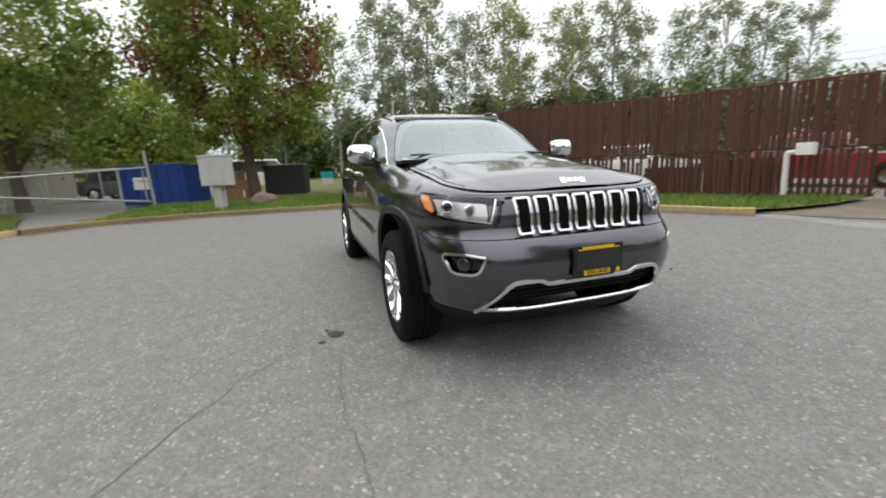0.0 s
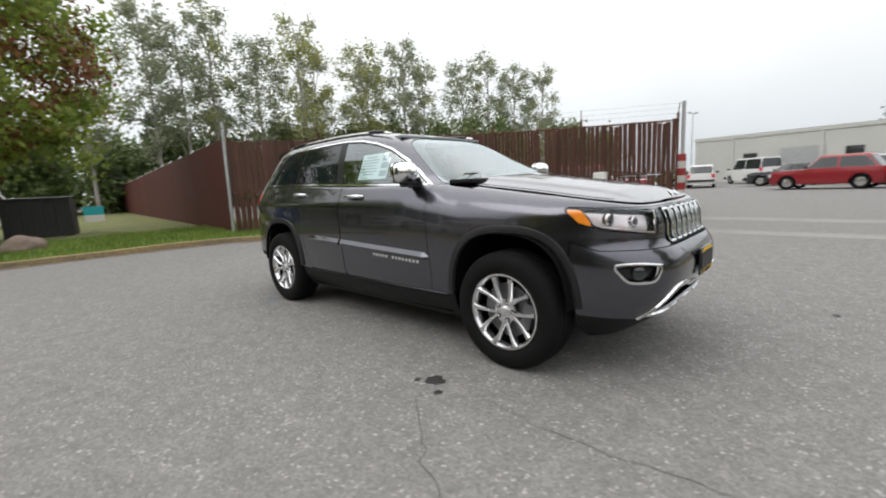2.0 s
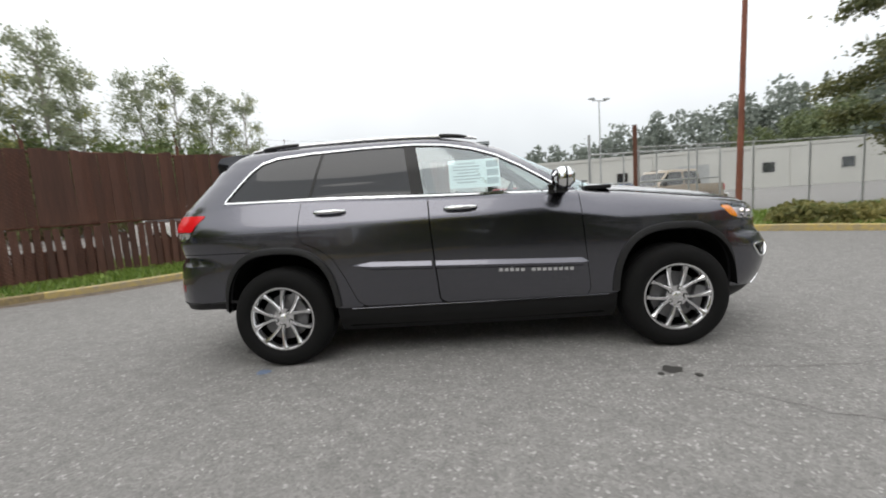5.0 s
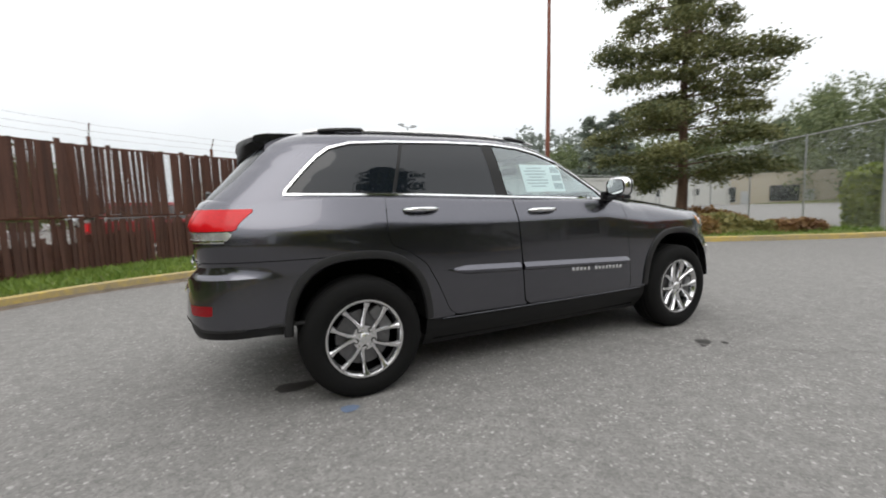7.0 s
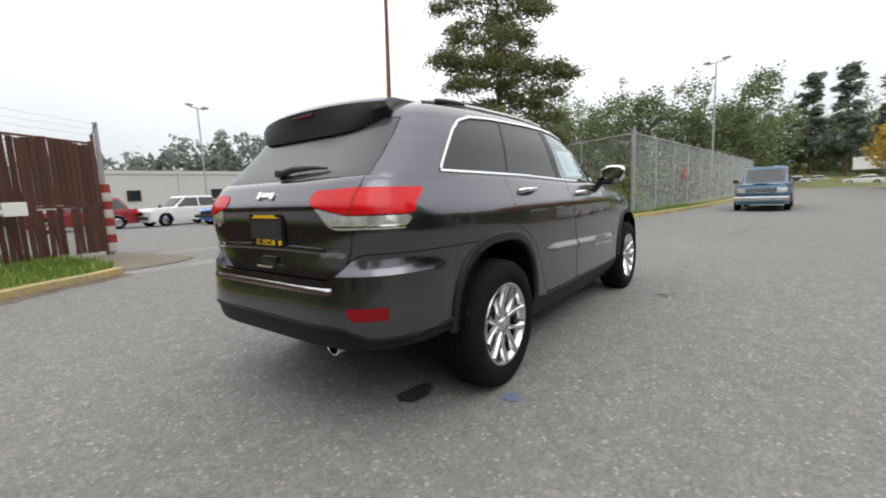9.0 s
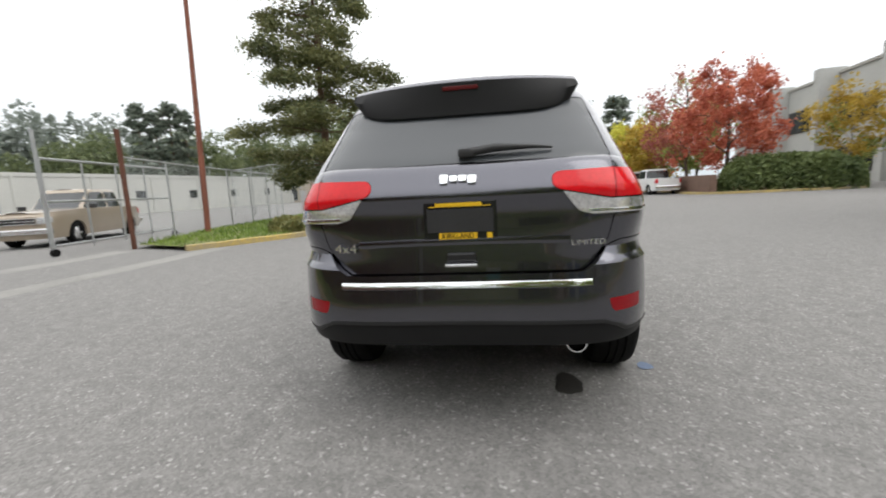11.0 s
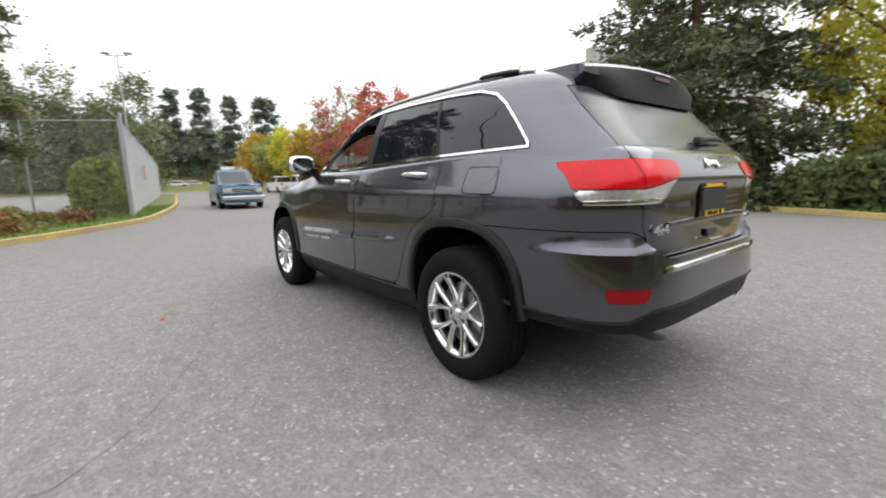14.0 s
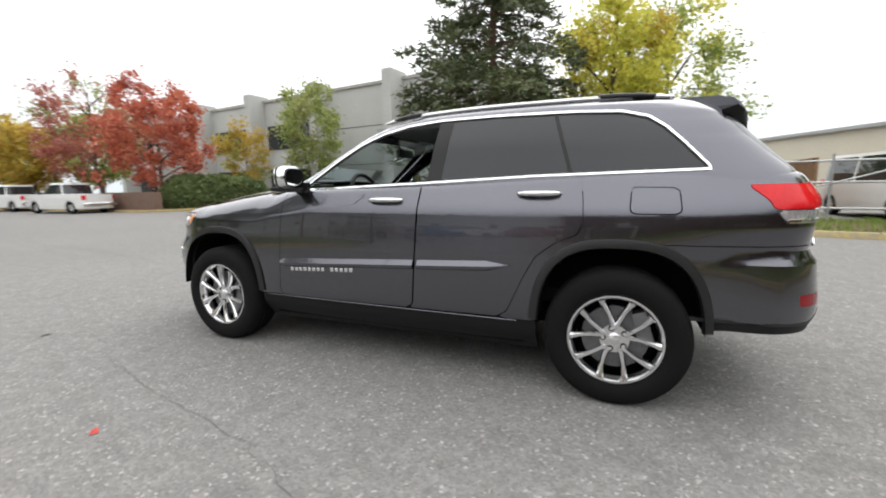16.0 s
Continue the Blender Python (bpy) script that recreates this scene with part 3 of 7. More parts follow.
lawn("shrub_bed", LAWN_D, "mulch", "bark mulch bed under conifer and shrubs", 0.10, 16000, 5, (-14, -14, 3, -6.5))
way_c = smooth_path(KERB_C, 0.8)
lawn("hedge_bed", [(x, y) for x, y in way_c] + [(60, -20)], "mulch", "bark mulch bed behind the kerb", 0.10)

# trodden bare soil between the lawn's end and the gate post
ring = [(-1.3, 6.75), (-0.9, 6.95), (-0.2, 7.15), (0.35, 7.6), (0.3, 8.8), (0.1, 9.8), (-0.1, 10.7), (-1.5, 10.7), (-1.25, 8.6), (-1.3, 7.2)]
Build().add([(x, y, 0.012 + 0.02 * (x < -1.0)) for x, y in ring], [tuple(range(len(ring)))]).thing("bare_soil", "soil", "trodden grey-brown soil beside the gate post", "soil", kind="structure")

# concrete swales across the gateway
for name, y0, y1 in (("gate_swale", 6.75, 7.0), ("gate_track", 9.35, 9.75)):
    way = [(-1.6 + 0.5 * k, y0 + 0.1 * noise.noise((k * 0.4, y0, 0)) - 0.02 * k, 0.0) for k in range(14)]
    wd = y1 - y0
    Build().sweep(way, [(-wd / 2 - 0.15, 0.002), (-wd / 2, 0.016), (-0.02, 0.004), (0.02, 0.004), (wd / 2, 0.016), (wd / 2 + 0.15, 0.002)]).thing(name, "swale", "shallow worn concrete strip across the gateway", "gutter", kind="structure")


# cracks, stains and marks on the asphalt
def crack(pts, width, seed):
    rng = np.random.default_rng(seed)
    way = smooth_path(pts, 0.07)
    b = Build()
    v, f = [], []
    for i, (x, y) in enumerate(way):
        j = rng.normal(0, 0.012, 2)
        a, c = way[max(i - 1, 0)], way[min(i + 1, len(way) - 1)]
        d = np.array([c[0] - a[0], c[1] - a[1]])
        nrm = np.array([-d[1], d[0]]) / (np.linalg.norm(d) + 1e-9) * width * rng.uniform(0.2, 1.0)
        v += [(x + j[0] + nrm[0], y + j[1] + nrm[1], 0.004), (x + j[0] - nrm[0], y + j[1] - nrm[1], 0.004)]
        if i:
            k = 2 * i
            f.append((k - 2, k - 1, k + 1, k))
    b.add(v, f)
    return b.thing("crack", "crack", "narrow dark crack in the asphalt", "crack", kind="structure")


crack([(1.25, -1.5), (1.9, -2.0), (2.5, -2.35), (3.2, -3.1)], 0.003, 1)
crack([(1.30, -1.25), (2.1, -1.35), (3.0, -1.30), (4.2, -1.42)], 0.003, 2)
crack([(2.0, 1.5), (1.0, 1.75), (0.2, 1.9), (-0.9, 2.4), (-1.2, 2.8)], 0.0022, 4)
crack([(6.0, -1.4), (9.0, -1.9), (12.0, -2.2)], 0.012, 5)


def blot(name, x, y, r, mat, label, seed, z=0.005, squash=1.0):
    rng = np.random.default_rng(seed)
    n = 26
    ring = [(x + r * (1 + 0.45 * noise.noise((math.cos(a) * 1.5, math.sin(a) * 1.5, seed))) * math.cos(a), y + squash * r * (1 + 0.45 * noise.noise((math.cos(a) * 1.5, math.sin(a) * 1.5, seed + 7))) * math.sin(a), z) for a in np.arange(n) * 2 * math.pi / n]
    Build().add(ring, [tuple(range(n))]).thing(name, mat, label, "stain", kind="structure")


blot("oil_stain", 1.225, -1.31, 0.06, "stain", "small dark oil stain on asphalt", 2)
blot("oil_stain", 1.34, -1.40, 0.025, "stain", "small dark oil stain on asphalt", 5)
blot("oil_stain", 1.13, -1.36, 0.02, "stain", "small dark oil stain on asphalt", 6)
blot("oil_stain", 3.0, 1.4, 0.03, "stain", "small dark oil stain on asphalt", 8)
blot("wet_stain", -1.86, -0.52, 0.12, "stain", "dark wet patch on asphalt", 9, squash=0.7)
blot("paint_mark", -1.6, -1.01, 0.05, material("faded blue mark", (0.12, 0.16, 0.24), 0.8), "faded blue paint mark on asphalt", 4)

b = Build()
b.add([(0, 0, 0), (0.030, 0.012, 0.012), (0.05, 0, 0.004), (0.024, -0.02, 0.008), (0.02, 0.03, 0.003), (0.036, -0.012, 0.016)], [(0, 1, 5), (1, 2, 5), (2, 3, 5), (3, 0, 5), (0, 4, 1)])
leaf = b.thing("fallen_leaf", material("red fallen leaf", (0.45, 0.04, 0.03), 0.6), "small red fallen leaf on asphalt", "leaf")
leaf.matrix_basis = pose(0.91, 2.12, 0.004)


# ---- fences ----
FENCE = [(-0.42, 10.4), (-2.6, 9.15), (-4.7, 7.75), (-6.4, 6.0), (-9.9, 1.75)]


def along(line, s):
    for (x0, y0), (x1, y1) in zip(line, line[1:]):
        d = math.hypot(x1 - x0, y1 - y0)
        if s <= d or (x1, y1) == line[-1]:
            return x0 + (x1 - x0) * s / d, y0 + (y1 - y0) * s / d, math.degrees(math.atan2(y1 - y0, x1 - x0))
        s -= d


def length(line):
    return sum(math.hypot(b[0] - a[0], b[1] - a[1]) for a, b in zip(line, line[1:]))


def rusted_fence():
    """A chain-link fence filled with rusted upright slats in two tiers, with gaps, missing slats and boards leant behind."""
    rng = np.random.default_rng(11)
    root = empty("slat_fence", "tall rust-brown slat fence, gappy and weathered", "fence")
    total = length(FENCE)
    slat = {}
    for w in (0.072, 0.086, 0.106, 0.126, 0.150):
        slat[w] = Build().box((0, 0, 0.5), (w, 0.036, 1.0)).mesh("slat", "rust_slat")
    for k in range(int(total / 2.6) + 2):
        x, y, a = along(FENCE, min(k * 2.6 + 0.02, total - 0.02))
        post = Build().tube([(x, y + 0.07, -0.1), (x, y + 0.07, 2.85)], 0.034, 8)
        post.part("post", "rust_steel", root, smooth=40)
        Build().tube([(x, y + 0.07, 2.83), (x + 0.08, y - 0.10, 3.10)], 0.012, 5).part("barb_arm", "rust_steel", root)
    for z in (1.20, 2.64):
        rail = Build()
        for (x0, y0), (x1, y1) in zip(FENCE, FENCE[1:]):
            rail.tube([(x0, y0 + 0.05, z), (x1, y1 + 0.05, z)], 0.024, 6)
        rail.part("rail", "rust_steel", root)
    s = 0.10
    while s < total - 0.1:
        x, y, a = along(FENCE, s)
        pitch = 0.128 if s < 2.4 else 0.100 if s < 6.6 else 0.152
        # upper tier: open towards the gate, nearly closed beyond
        drift = 0.5 + 0.5 * noise.noise((s * 0.6, 7.7, 0))
        if s < 2.4:
            w, lost = 0.106, 0.03
        elif s < 6.6:
            w, lost = (0.072 if drift > 0.55 else 0.086), 0.03
        else:
            w, lost = (0.150 if drift > 0.30 else 0.126), 0.012
        if rng.uniform() > lost:
            z0, z1 = 1.22 + rng.normal(0, 0.012), 2.60 + 0.008 * s + rng.normal(0, 0.018) + (0.06 if rng.uniform() < 0.08 else 0)
            part_of(slat[w], "slat", root, pose(x + rng.normal(0, 0.006), y, z0, 0, rng.normal(0, 0.7), a) @ Matrix.Diagonal((1, 1, z1 - z0, 1)))
        # lower tier
        w = 0.086 if s < 2.4 else 0.072 if s < 6.6 else 0.106 if drift > 0.45 else 0.126
        if rng.uniform() > 0.05:
            z0, z1 = 0.12 + abs(rng.normal(0, 0.03)), 1.15 + rng.normal(0, 0.02)
            if s > 4 and rng.uniform() < 0.15:
                z1 -= rng.uniform(0.1, 0.5)
            part_of(slat[w], "slat", root, pose(x + rng.normal(0, 0.008), y, z0, 0, rng.normal(0, 0.9), a) @ Matrix.Diagonal((1, 1, z1 - z0, 1)))
        s += pitch
    # rusted boards leant behind the foot of the slats
    for s0, s1, h in ((2.7, 4.1, 0.95), (4.2, 5.5, 0.78), (5.6, 7.3, 0.62), (7.4, 8.6, 0.70), (9.4, 10.9, 0.66), (11.0, 12.2, 0.74)):
        x0, y0, a = along(FENCE, s0)
        Build().box(((s1 - s0) / 2, 0, h / 2), (s1 - s0, 0.03, h), pose(x0, y0 + 0.13, 0.06, -4, 0, a), 0.006).part("board", "rust_rest", root)
    # link wires before the slats
    link = Build()
    s, H = -2.6, 2.52
    while s < total:
        for up in (1, -1):
            pts = []
            for q in range(9):
                ss = s + H * q / 8
                if 0 <= ss <= total:
                    x, y, a = along(FENCE, ss)
                    pts.append((x, y - 0.025, 0.10 + H * q / 8 if up > 0 else 0.10 + H - H * q / 8))
            if len(pts) > 1:
                link.tube(pts, 0.0036, 3, cap=False)
        s += 0.085
    link.part("mesh", "rust_steel", root, fix=False)
    wire = Build()
    for z, off in ((2.82, 0.0), (2.95, 0.10), (3.08, 0.2)):
        pts = []
        for k in range(60):
            x, y, a = along(FENCE, total * k / 59)
            pts.append((x, y - off * 0.5, z + 0.02 * noise.noise((k * 0.9, z, 0))))
        wire.tube(pts, 0.0022, 4)
    wire.part("barbed_wire", "rust_steel", root)
    Build().tube([(-9.8, 1.66, -0.1), (-9.86, 1.72, 3.25)], [0.05, 0.045], 10).part("corner_post", "galv", root, smooth=40)
    return root


def red_fence():
    root = empty("panel_fence", "dark red corrugated panel fence with barbed wire arms", "fence")
    a, b = (-10.0, 1.8), (-52.0, 6.4)
    n = 16
    L0 = math.hypot(b[0] - a[0], b[1] - a[1])
    ang = math.degrees(math.atan2(b[1] - a[1], b[0] - a[0]))
    width = L0 / n
    panel = Build()
    pts = []
    m = int(width / 0.16)
    for i in range(m + 1):
        pts += [(i * width / m, 0.0 if i % 2 else 0.03)]
    panel.add([(p[0], p[1], z) for z in (0.12, 2.82) for p in pts], [(i, i + 1, i + 1 + len(pts), i + len(pts)) for i in range(len(pts) - 1)])
    panel.add([(p[0], p[1] + 0.012, z) for z in (0.12, 2.82) for p in pts], [(i, i + 1, i + 1 + len(pts), i + len(pts)) for i in range(len(pts) - 1)])
    me = panel.mesh("panel", "red_panel")
    arm = Build().tube([(0, -0.06, 0), (0, -0.06, 2.85), (0.1, -0.2, 3.0)], 0.025, 6).mesh("post", "galv")
    for i in range(n):
        x, y = a[0] + (b[0] - a[0]) * i / n, a[1] + (b[1] - a[1]) * i / n
        part_of(me, "panel", root, pose(x, y, 0, 0, 0, ang))
        part_of(arm, "post", root, pose(x, y, 0, 0, 0, ang))
    return root


def chain_fence(name, label, line, h, mats=("galv", "wire"), pitch=0.11, posts=3.0, top=True, z0=0.05, arms=False, r_post=0.03):
    """Chain link: round posts and rails, and crossing diagonal wires between them."""
    root = empty(name, label, "fence")
    total = length(line)
    n = max(1, round(total / posts))
    for k in range(n + 1):
        x, y, a = along(line, min(total * k / n, total - 0.001))
        pts = [(x, y, -0.1), (x, y, h + (0.25 if arms and k == 0 else 0.04))]
        Build().tube(pts, r_post * (1.6 if k == 0 else 1), 8).part("post", mats[0], root, smooth=40)
        if arms:
            Build().tube([(x, y, h), (x + 0.1, y + 0.28, h + 0.3)], 0.015, 5).part("barb_arm", mats[0], root)
    rails = [h] if top else []
    for z in rails:
        r = Build()
        r.tube([(*p, z) for p in line], 0.021, 6)
        r.part("rail", mats[0], root, smooth=40)
    wire = Build()
    k = 0
    for (xa, ya), (xb, yb) in zip(line, line[1:]):
        d = math.hypot(xb - xa, yb - ya)
        ux, uy = (xb - xa) / d, (yb - ya) / d
        s = -h
        while s < d:
            for up in (1, -1):
                s0, s1 = s, s + h
                za, zb = (z0, h) if up > 0 else (h, z0)
                c0, c1 = max(s0, 0.0), min(s1, d)
                if c1 - c0 > 0.02:
                    za2 = za + (zb - za) * (c0 - s0) / h
                    zb2 = za + (zb - za) * (c1 - s0) / h
                    wire.tube([(xa + ux * c0, ya + uy * c0, za2), (xa + ux * c1, ya + uy * c1, zb2)], 0.0024, 3, cap=False)
            s += pitch
    wire.part("mesh", mats[1], root, fix=False)
    return root


# ---- buildings ----
def window(parent, x, z, w, h, y, depth=0.12, m=None, name="window", axis="y"):
    """A window set in a wall that faces -y of its own house: frame and pane."""
    f = Build()
    t = 0.06
    for c, s in (((x, y, z + h / 2), (w + t, 0.1, t)), ((x, y, z - h / 2), (w + t, 0.1, t)), ((x - w / 2, y, z), (t, 0.1, h)), ((x + w / 2, y, z), (t, 0.1, h))):
        f.box(c, s)
    ob = f.part(name, "roof_dark", parent)
    Build().box((x, y + 0.02, z), (w - 0.02, 0.03, h - 0.02)).part("pane", "dark_glass", ob)
    return ob


def warehouse(name, label, w, d, h, mat, at, windows=(), doors=(), roof_rise=0.0, cap=0.35, panels=0):
    """A long low shed: walls, roof edge, windows and doors in the front, which faces -y of its own."""
    root = empty(name, label, "building", at=at)
    if roof_rise:
        Build().prism([(-d / 2 + d / 2, 0), (d, 0), (d, h), (d / 2, h + roof_rise), (0, h)], -w / 2, w / 2, "x").part("wall", mat, root)
        Build().prism([(-0.3, h - 0.05), (d / 2, h + roof_rise), (d + 0.3, h - 0.05), (d + 0.3, h + 0.15), (d / 2, h + roof_rise + 0.2), (-0.3, h + 0.15)], -w / 2 - 0.2, w / 2 + 0.2, "x").part("roof", "galv", root)
    else:
        Build().box((0, d / 2, h / 2), (w, d, h)).part("wall", mat, root)
        Build().box((0, d / 2, h + cap / 2 - 0.1), (w + 0.16, d + 0.16, cap)).part("roof", "roof_dark" if cap < 0.3 else mat, root)
    for x, z, ww, hh in windows:
        window(root, x, z, ww, hh, -0.03)
    for x, ww, hh in doors:
        Build().box((x, -0.04, hh / 2), (ww, 0.1, hh)).part("door", "galv", root)
    for k in range(panels):
        x = -w / 2 + w * (k + 0.5) / panels
        Build().box((x, -0.06, h / 2), (0.25, 0.12, h)).part("pilaster", mat, root)
    return root


rusted_fence()
red_fence()
chain_fence("chain_link_fence", "galvanised chain-link fence along the road, with barbed wire arms", [(14.2, 1.85), (49.0, -1.6)], 3.2, arms=True, pitch=0.075)
chain_fence("chain_link_fence", "galvanised chain-link fence behind the island", [(14.2, 1.9), (17.9, 8.6), (24.0, 19.0)], 3.2)
chain_fence("chain_link_fence", "chain-link fence with rusty posts beside the gateway", [(5.45, 9.35), (9.0, 10.3), (18.0, 12.0)], 2.35, posts=2.2)

# gate posts
b = Build().tube([(-0.32, 10.55, -0.1), (-0.32, 10.55, 3.15)], 0.05, 10)
gp = empty("gate_post", "galvanised gate post with red and white reflective tape", "post")
b.part("pole", "galv", gp, smooth=40)
for k in range(8):
    Build().tube([(-0.32, 10.5, 0.1 + 0.2 * k), (-0.32, 10.5, 0.3 + 0.2 * k)], 0.11, 10).part("tape_band", "tape_red" if k % 2 else "tape_white", gp, smooth=40)
for x, y, h, m, r in ((5.3, 9.2, 3.0, "rust_steel", 0.06), (4.3, 10.4, 2.95, "galv", 0.045)):
    Build().tube([(x, y, -0.1), (x, y, h)], r, 10).thing("gate_post", m, "bare steel gate post beside the gateway", "post", smooth=40)
gate = empty("rolling_gate", "chain-link rolling gate standing open on casters", "gate")
for z in (0.25, 1.3, 2.3):
    Build().tube([(4.3, 10.35, z), (9.0, 11.2, z)], 0.03, 6).part("rail", "galv", gate, smooth=40)
for k in range(5):
    Build().tube([(4.3 + 1.175 * k, 10.35 + 0.21 * k, 0.12), (4.3 + 1.175 * k, 10.35 + 0.21 * k, 2.3)], 0.028, 6).part("upright", "galv", gate, smooth=40)
for k in (0, 4):
    Build().tube([(4.3 + 1.175 * k, 10.30 + 0.21 * k, 0.09), (4.3 + 1.175 * k, 10.40 + 0.21 * k, 0.09)], 0.09, 12).part("caster", "tyre", gate, smooth=40)

Build().tube([(8.62, 9.62, -0.1), (8.56, 9.35, 6), (8.5, 9.1, 13.0)], [0.095, 0.072, 0.045], 12).thing("utility_pole", "rust_pole", "tall rust-brown steel pole beside the fence", "pole", smooth=40)


def street_lamp(x, y, h, label, turn):
    root = empty("street_lamp", label, "lamp", "lot lamps", pose(x, y, 0, 0, 0, turn))
    Build().tube([(0, 0, -0.1), (0, 0, h - 0.2)], [0.075, 0.05], 10).part("pole", "galv", root, smooth=40)
    Build().tube([(-0.7, 0, h - 0.2), (0.7, 0, h - 0.2)], 0.04, 6).part("arm", "galv", root)
    for s in (-1, 1):
        Build().box((0.75 * s, 0, h - 0.05), (0.5, 0.32, 0.14), pose(0, 0, 0, 0, 0, 0), 0.03).part("lamp_head", "galv", root)
    return root


street_lamp(12.4, 33.9, 8.9, "tall galvanised lot lamp with two heads", 20)
street_lamp(36.0, 0.9, 10.5, "tall galvanised lot lamp behind the fence", 60)
street_lamp(-12.5, 66.0, 9.5, "tall galvanised lot lamp with two heads", 70)

warehouse("warehouse", "long pale grey warehouse with small dark windows", 110, 20, 4.4, "white_wall", pose(46, 42, 0, 0, 0, -8),
          [(-50 + 7.5 * k, 2.2, 1.1, 1.0) for k in range(14)], [(-46, 3.2, 3.0), (-20, 3.2, 3.0)], panels=16)
warehouse("warehouse", "low tan warehouse with dark openings", 46, 16, 4.6, "tan_wall", pose(72, 36, 0, 0, 0, -62),
          [(-20 + 8 * k, 1.6, 3.6, 2.4) for k in range(6)], [(-17 + 8 * k, 1.0, 2.1) for k in range(6)])


def office():
    """Grey tilt-up concrete offices: tall fins, deep window bands and joints."""
    a = math.degrees(math.atan2(-2.8, 22.5))
    root = empty("office_building", "grey concrete office building with tall fins", "building", at=pose(24.5, -28.5, 0, 0, 0, a))
    Build().box((12, -7.5, 5.0), (54, 12, 10.0)).part("wall", "grey_wall", root)
    Build().box((12, -7.5, 10.1), (54.3, 12.3, 0.25)).part("roof", "concrete", root)
    for k, x in enumerate((-13.5, -8.5, 0.0, 9.0, 18.0, 27.0, 36.0)):
        Build().box((x, -0.9, 5.3), (0.9, 2.2, 10.6)).part("fin", "grey_wall", root)
    for x in (4.5, 13.5, 22.5, 31.5):
        for z in (2.0, 6.4):
            g = Build().box((x, -1.5, z), (7.4, 0.14, 2.4)).part("window", "roof_dark", root)
            for q in range(5):
                Build().box((x - 2.96 + 1.48 * q, -1.41, z), (1.36, 0.05, 2.25)).part("pane", "dark_glass", g)
    for z in (3.3, 6.6):
        Build().box((-4.3, -1.49, z), (8.0, 0.03, 0.05)).part("joint", "roof_dark", root)
    Build().prism([(-3.6, 0.1), (-6.6, 2.5), (-6.6, 2.7), (-3.4, 0.3)], -1.4, -0.4, "y").part("stair", "concrete", root)
    return root


office()
warehouse("shed", "cream metal shed with a low gable roof", 26, 18, 4.2, "cream_wall", pose(-17, -24, 0, 0, 0, 118), [(2, 2.8, 0.5, 0.4)], roof_rise=2.4)
Build().box((25.5, -12.75, 0.55), (5.0, 0.4, 1.2), bevel=0.03).thing("retaining_wall", "brown_wall", "low brown block retaining wall", "wall")


# ---- shrubs and hedges ----
def hedge(name, label, a, b, w, h, mat, n, leaf=0.10, seed=1, category="hedge", lumps=0.12, core="bark"):
    """A clipped or rough mass of leaves on hidden stems from a to b."""
    rng = np.random.default_rng(seed)
    root = empty(name, label, category)
    L0 = math.hypot(b[0] - a[0], b[1] - a[1])
    stems = Build()
    for k in range(max(3, int(L0 / 0.6))):
        t = rng.uniform(0, 1)
        x, y = a[0] + (b[0] - a[0]) * t, a[1] + (b[1] - a[1]) * t
        stems.tube([(x, y, 0), (x + rng.normal(0, w * 0.2), y + rng.normal(0, w * 0.2), h * 0.8)], [0.03, 0.008], 4)
    stems.part("stems", core, root)
    u = rng.uniform(0, 1, n)
    th = rng.uniform(0, math.pi, n)
    r = np.sqrt(rng.uniform(0.35, 1.0, n))
    nx, ny = -(b[1] - a[1]) / (L0 + 1e-6), (b[0] - a[0]) / (L0 + 1e-6)
    wob = np.array([1 + lumps * 2 * noise.noise((k * L0 * 0.9, float(q), seed)) for k, q in zip(u, th)])
    ends = np.sqrt(np.clip(1 - (np.abs(u - 0.5) * 2) ** 6, 0.05, 1))
    ce = np.sign(np.cos(th)) * np.abs(np.cos(th)) ** 0.6 * w / 2 * r * wob * ends
    sz = np.abs(np.sin(th)) ** 0.6 * h * r * wob * ends
    c = np.c_[a[0] + (b[0] - a[0]) * u + nx * ce, a[1] + (b[1] - a[1]) * u + ny * ce, np.clip(sz, 0.03, None)]
    v, f = leaf_cloud(c, 3, 0.05, leaf, rng)
    quads("crown", v, f, mat, root)
    return root


hedge("hedge", "clipped dark green hedge behind the kerb", (23.9, -13.4), (22.6, -20.5), 2.4, 2.15, "leaf_hedge", 9000, 0.13, 1, lumps=0.06)
for k, (x0, y0, x1, y1, w, h, mt) in enumerate(((7.2, 6.3, 9.2, 5.2, 1.5, 0.48, "leaf_shrub"), (8.8, 5.6, 10.9, 4.5, 1.6, 0.55, "leaf_shrub_red"), (10.4, 5.0, 12.6, 3.9, 1.5, 0.48, "leaf_shrub"), (12.0, 6.3, 13.8, 5.2, 1.8, 0.6, "leaf_shrub_red"), (12.2, 3.6, 13.8, 3.4, 1.1, 0.36, "leaf_shrub_red"))):
    hedge("shrub", "low russet and green spreading shrub on the island", (x0, y0), (x1, y1), w, h, mt, 3800, 0.085, 20 + k, "shrub", 0.3)
hedge("shrub", "leafy green bush behind the chain-link fence", (15.6, 2.6), (16.8, 2.8), 1.6, 1.9, "leaf_green", 3500, 0.12, 31, "shrub", 0.3)
for k in range(7):
    hedge("shrub", "green bushes growing behind the roadside fence", (19 + 4.4 * k, 2.9 - 0.35 * k), (22.5 + 4.4 * k, 2.6 - 0.35 * k), 2.0, 1.5 + 0.45 * (k % 3), "leaf_wood", 2600, 0.13, 40 + k, "shrub", 0.35)
hedge("shrub", "dense dark green juniper under the fir", (5.6, -13.9), (1.0, -13.7), 2.6, 2.2, "needle_fir", 7000, 0.16, 51, "shrub", 0.3)
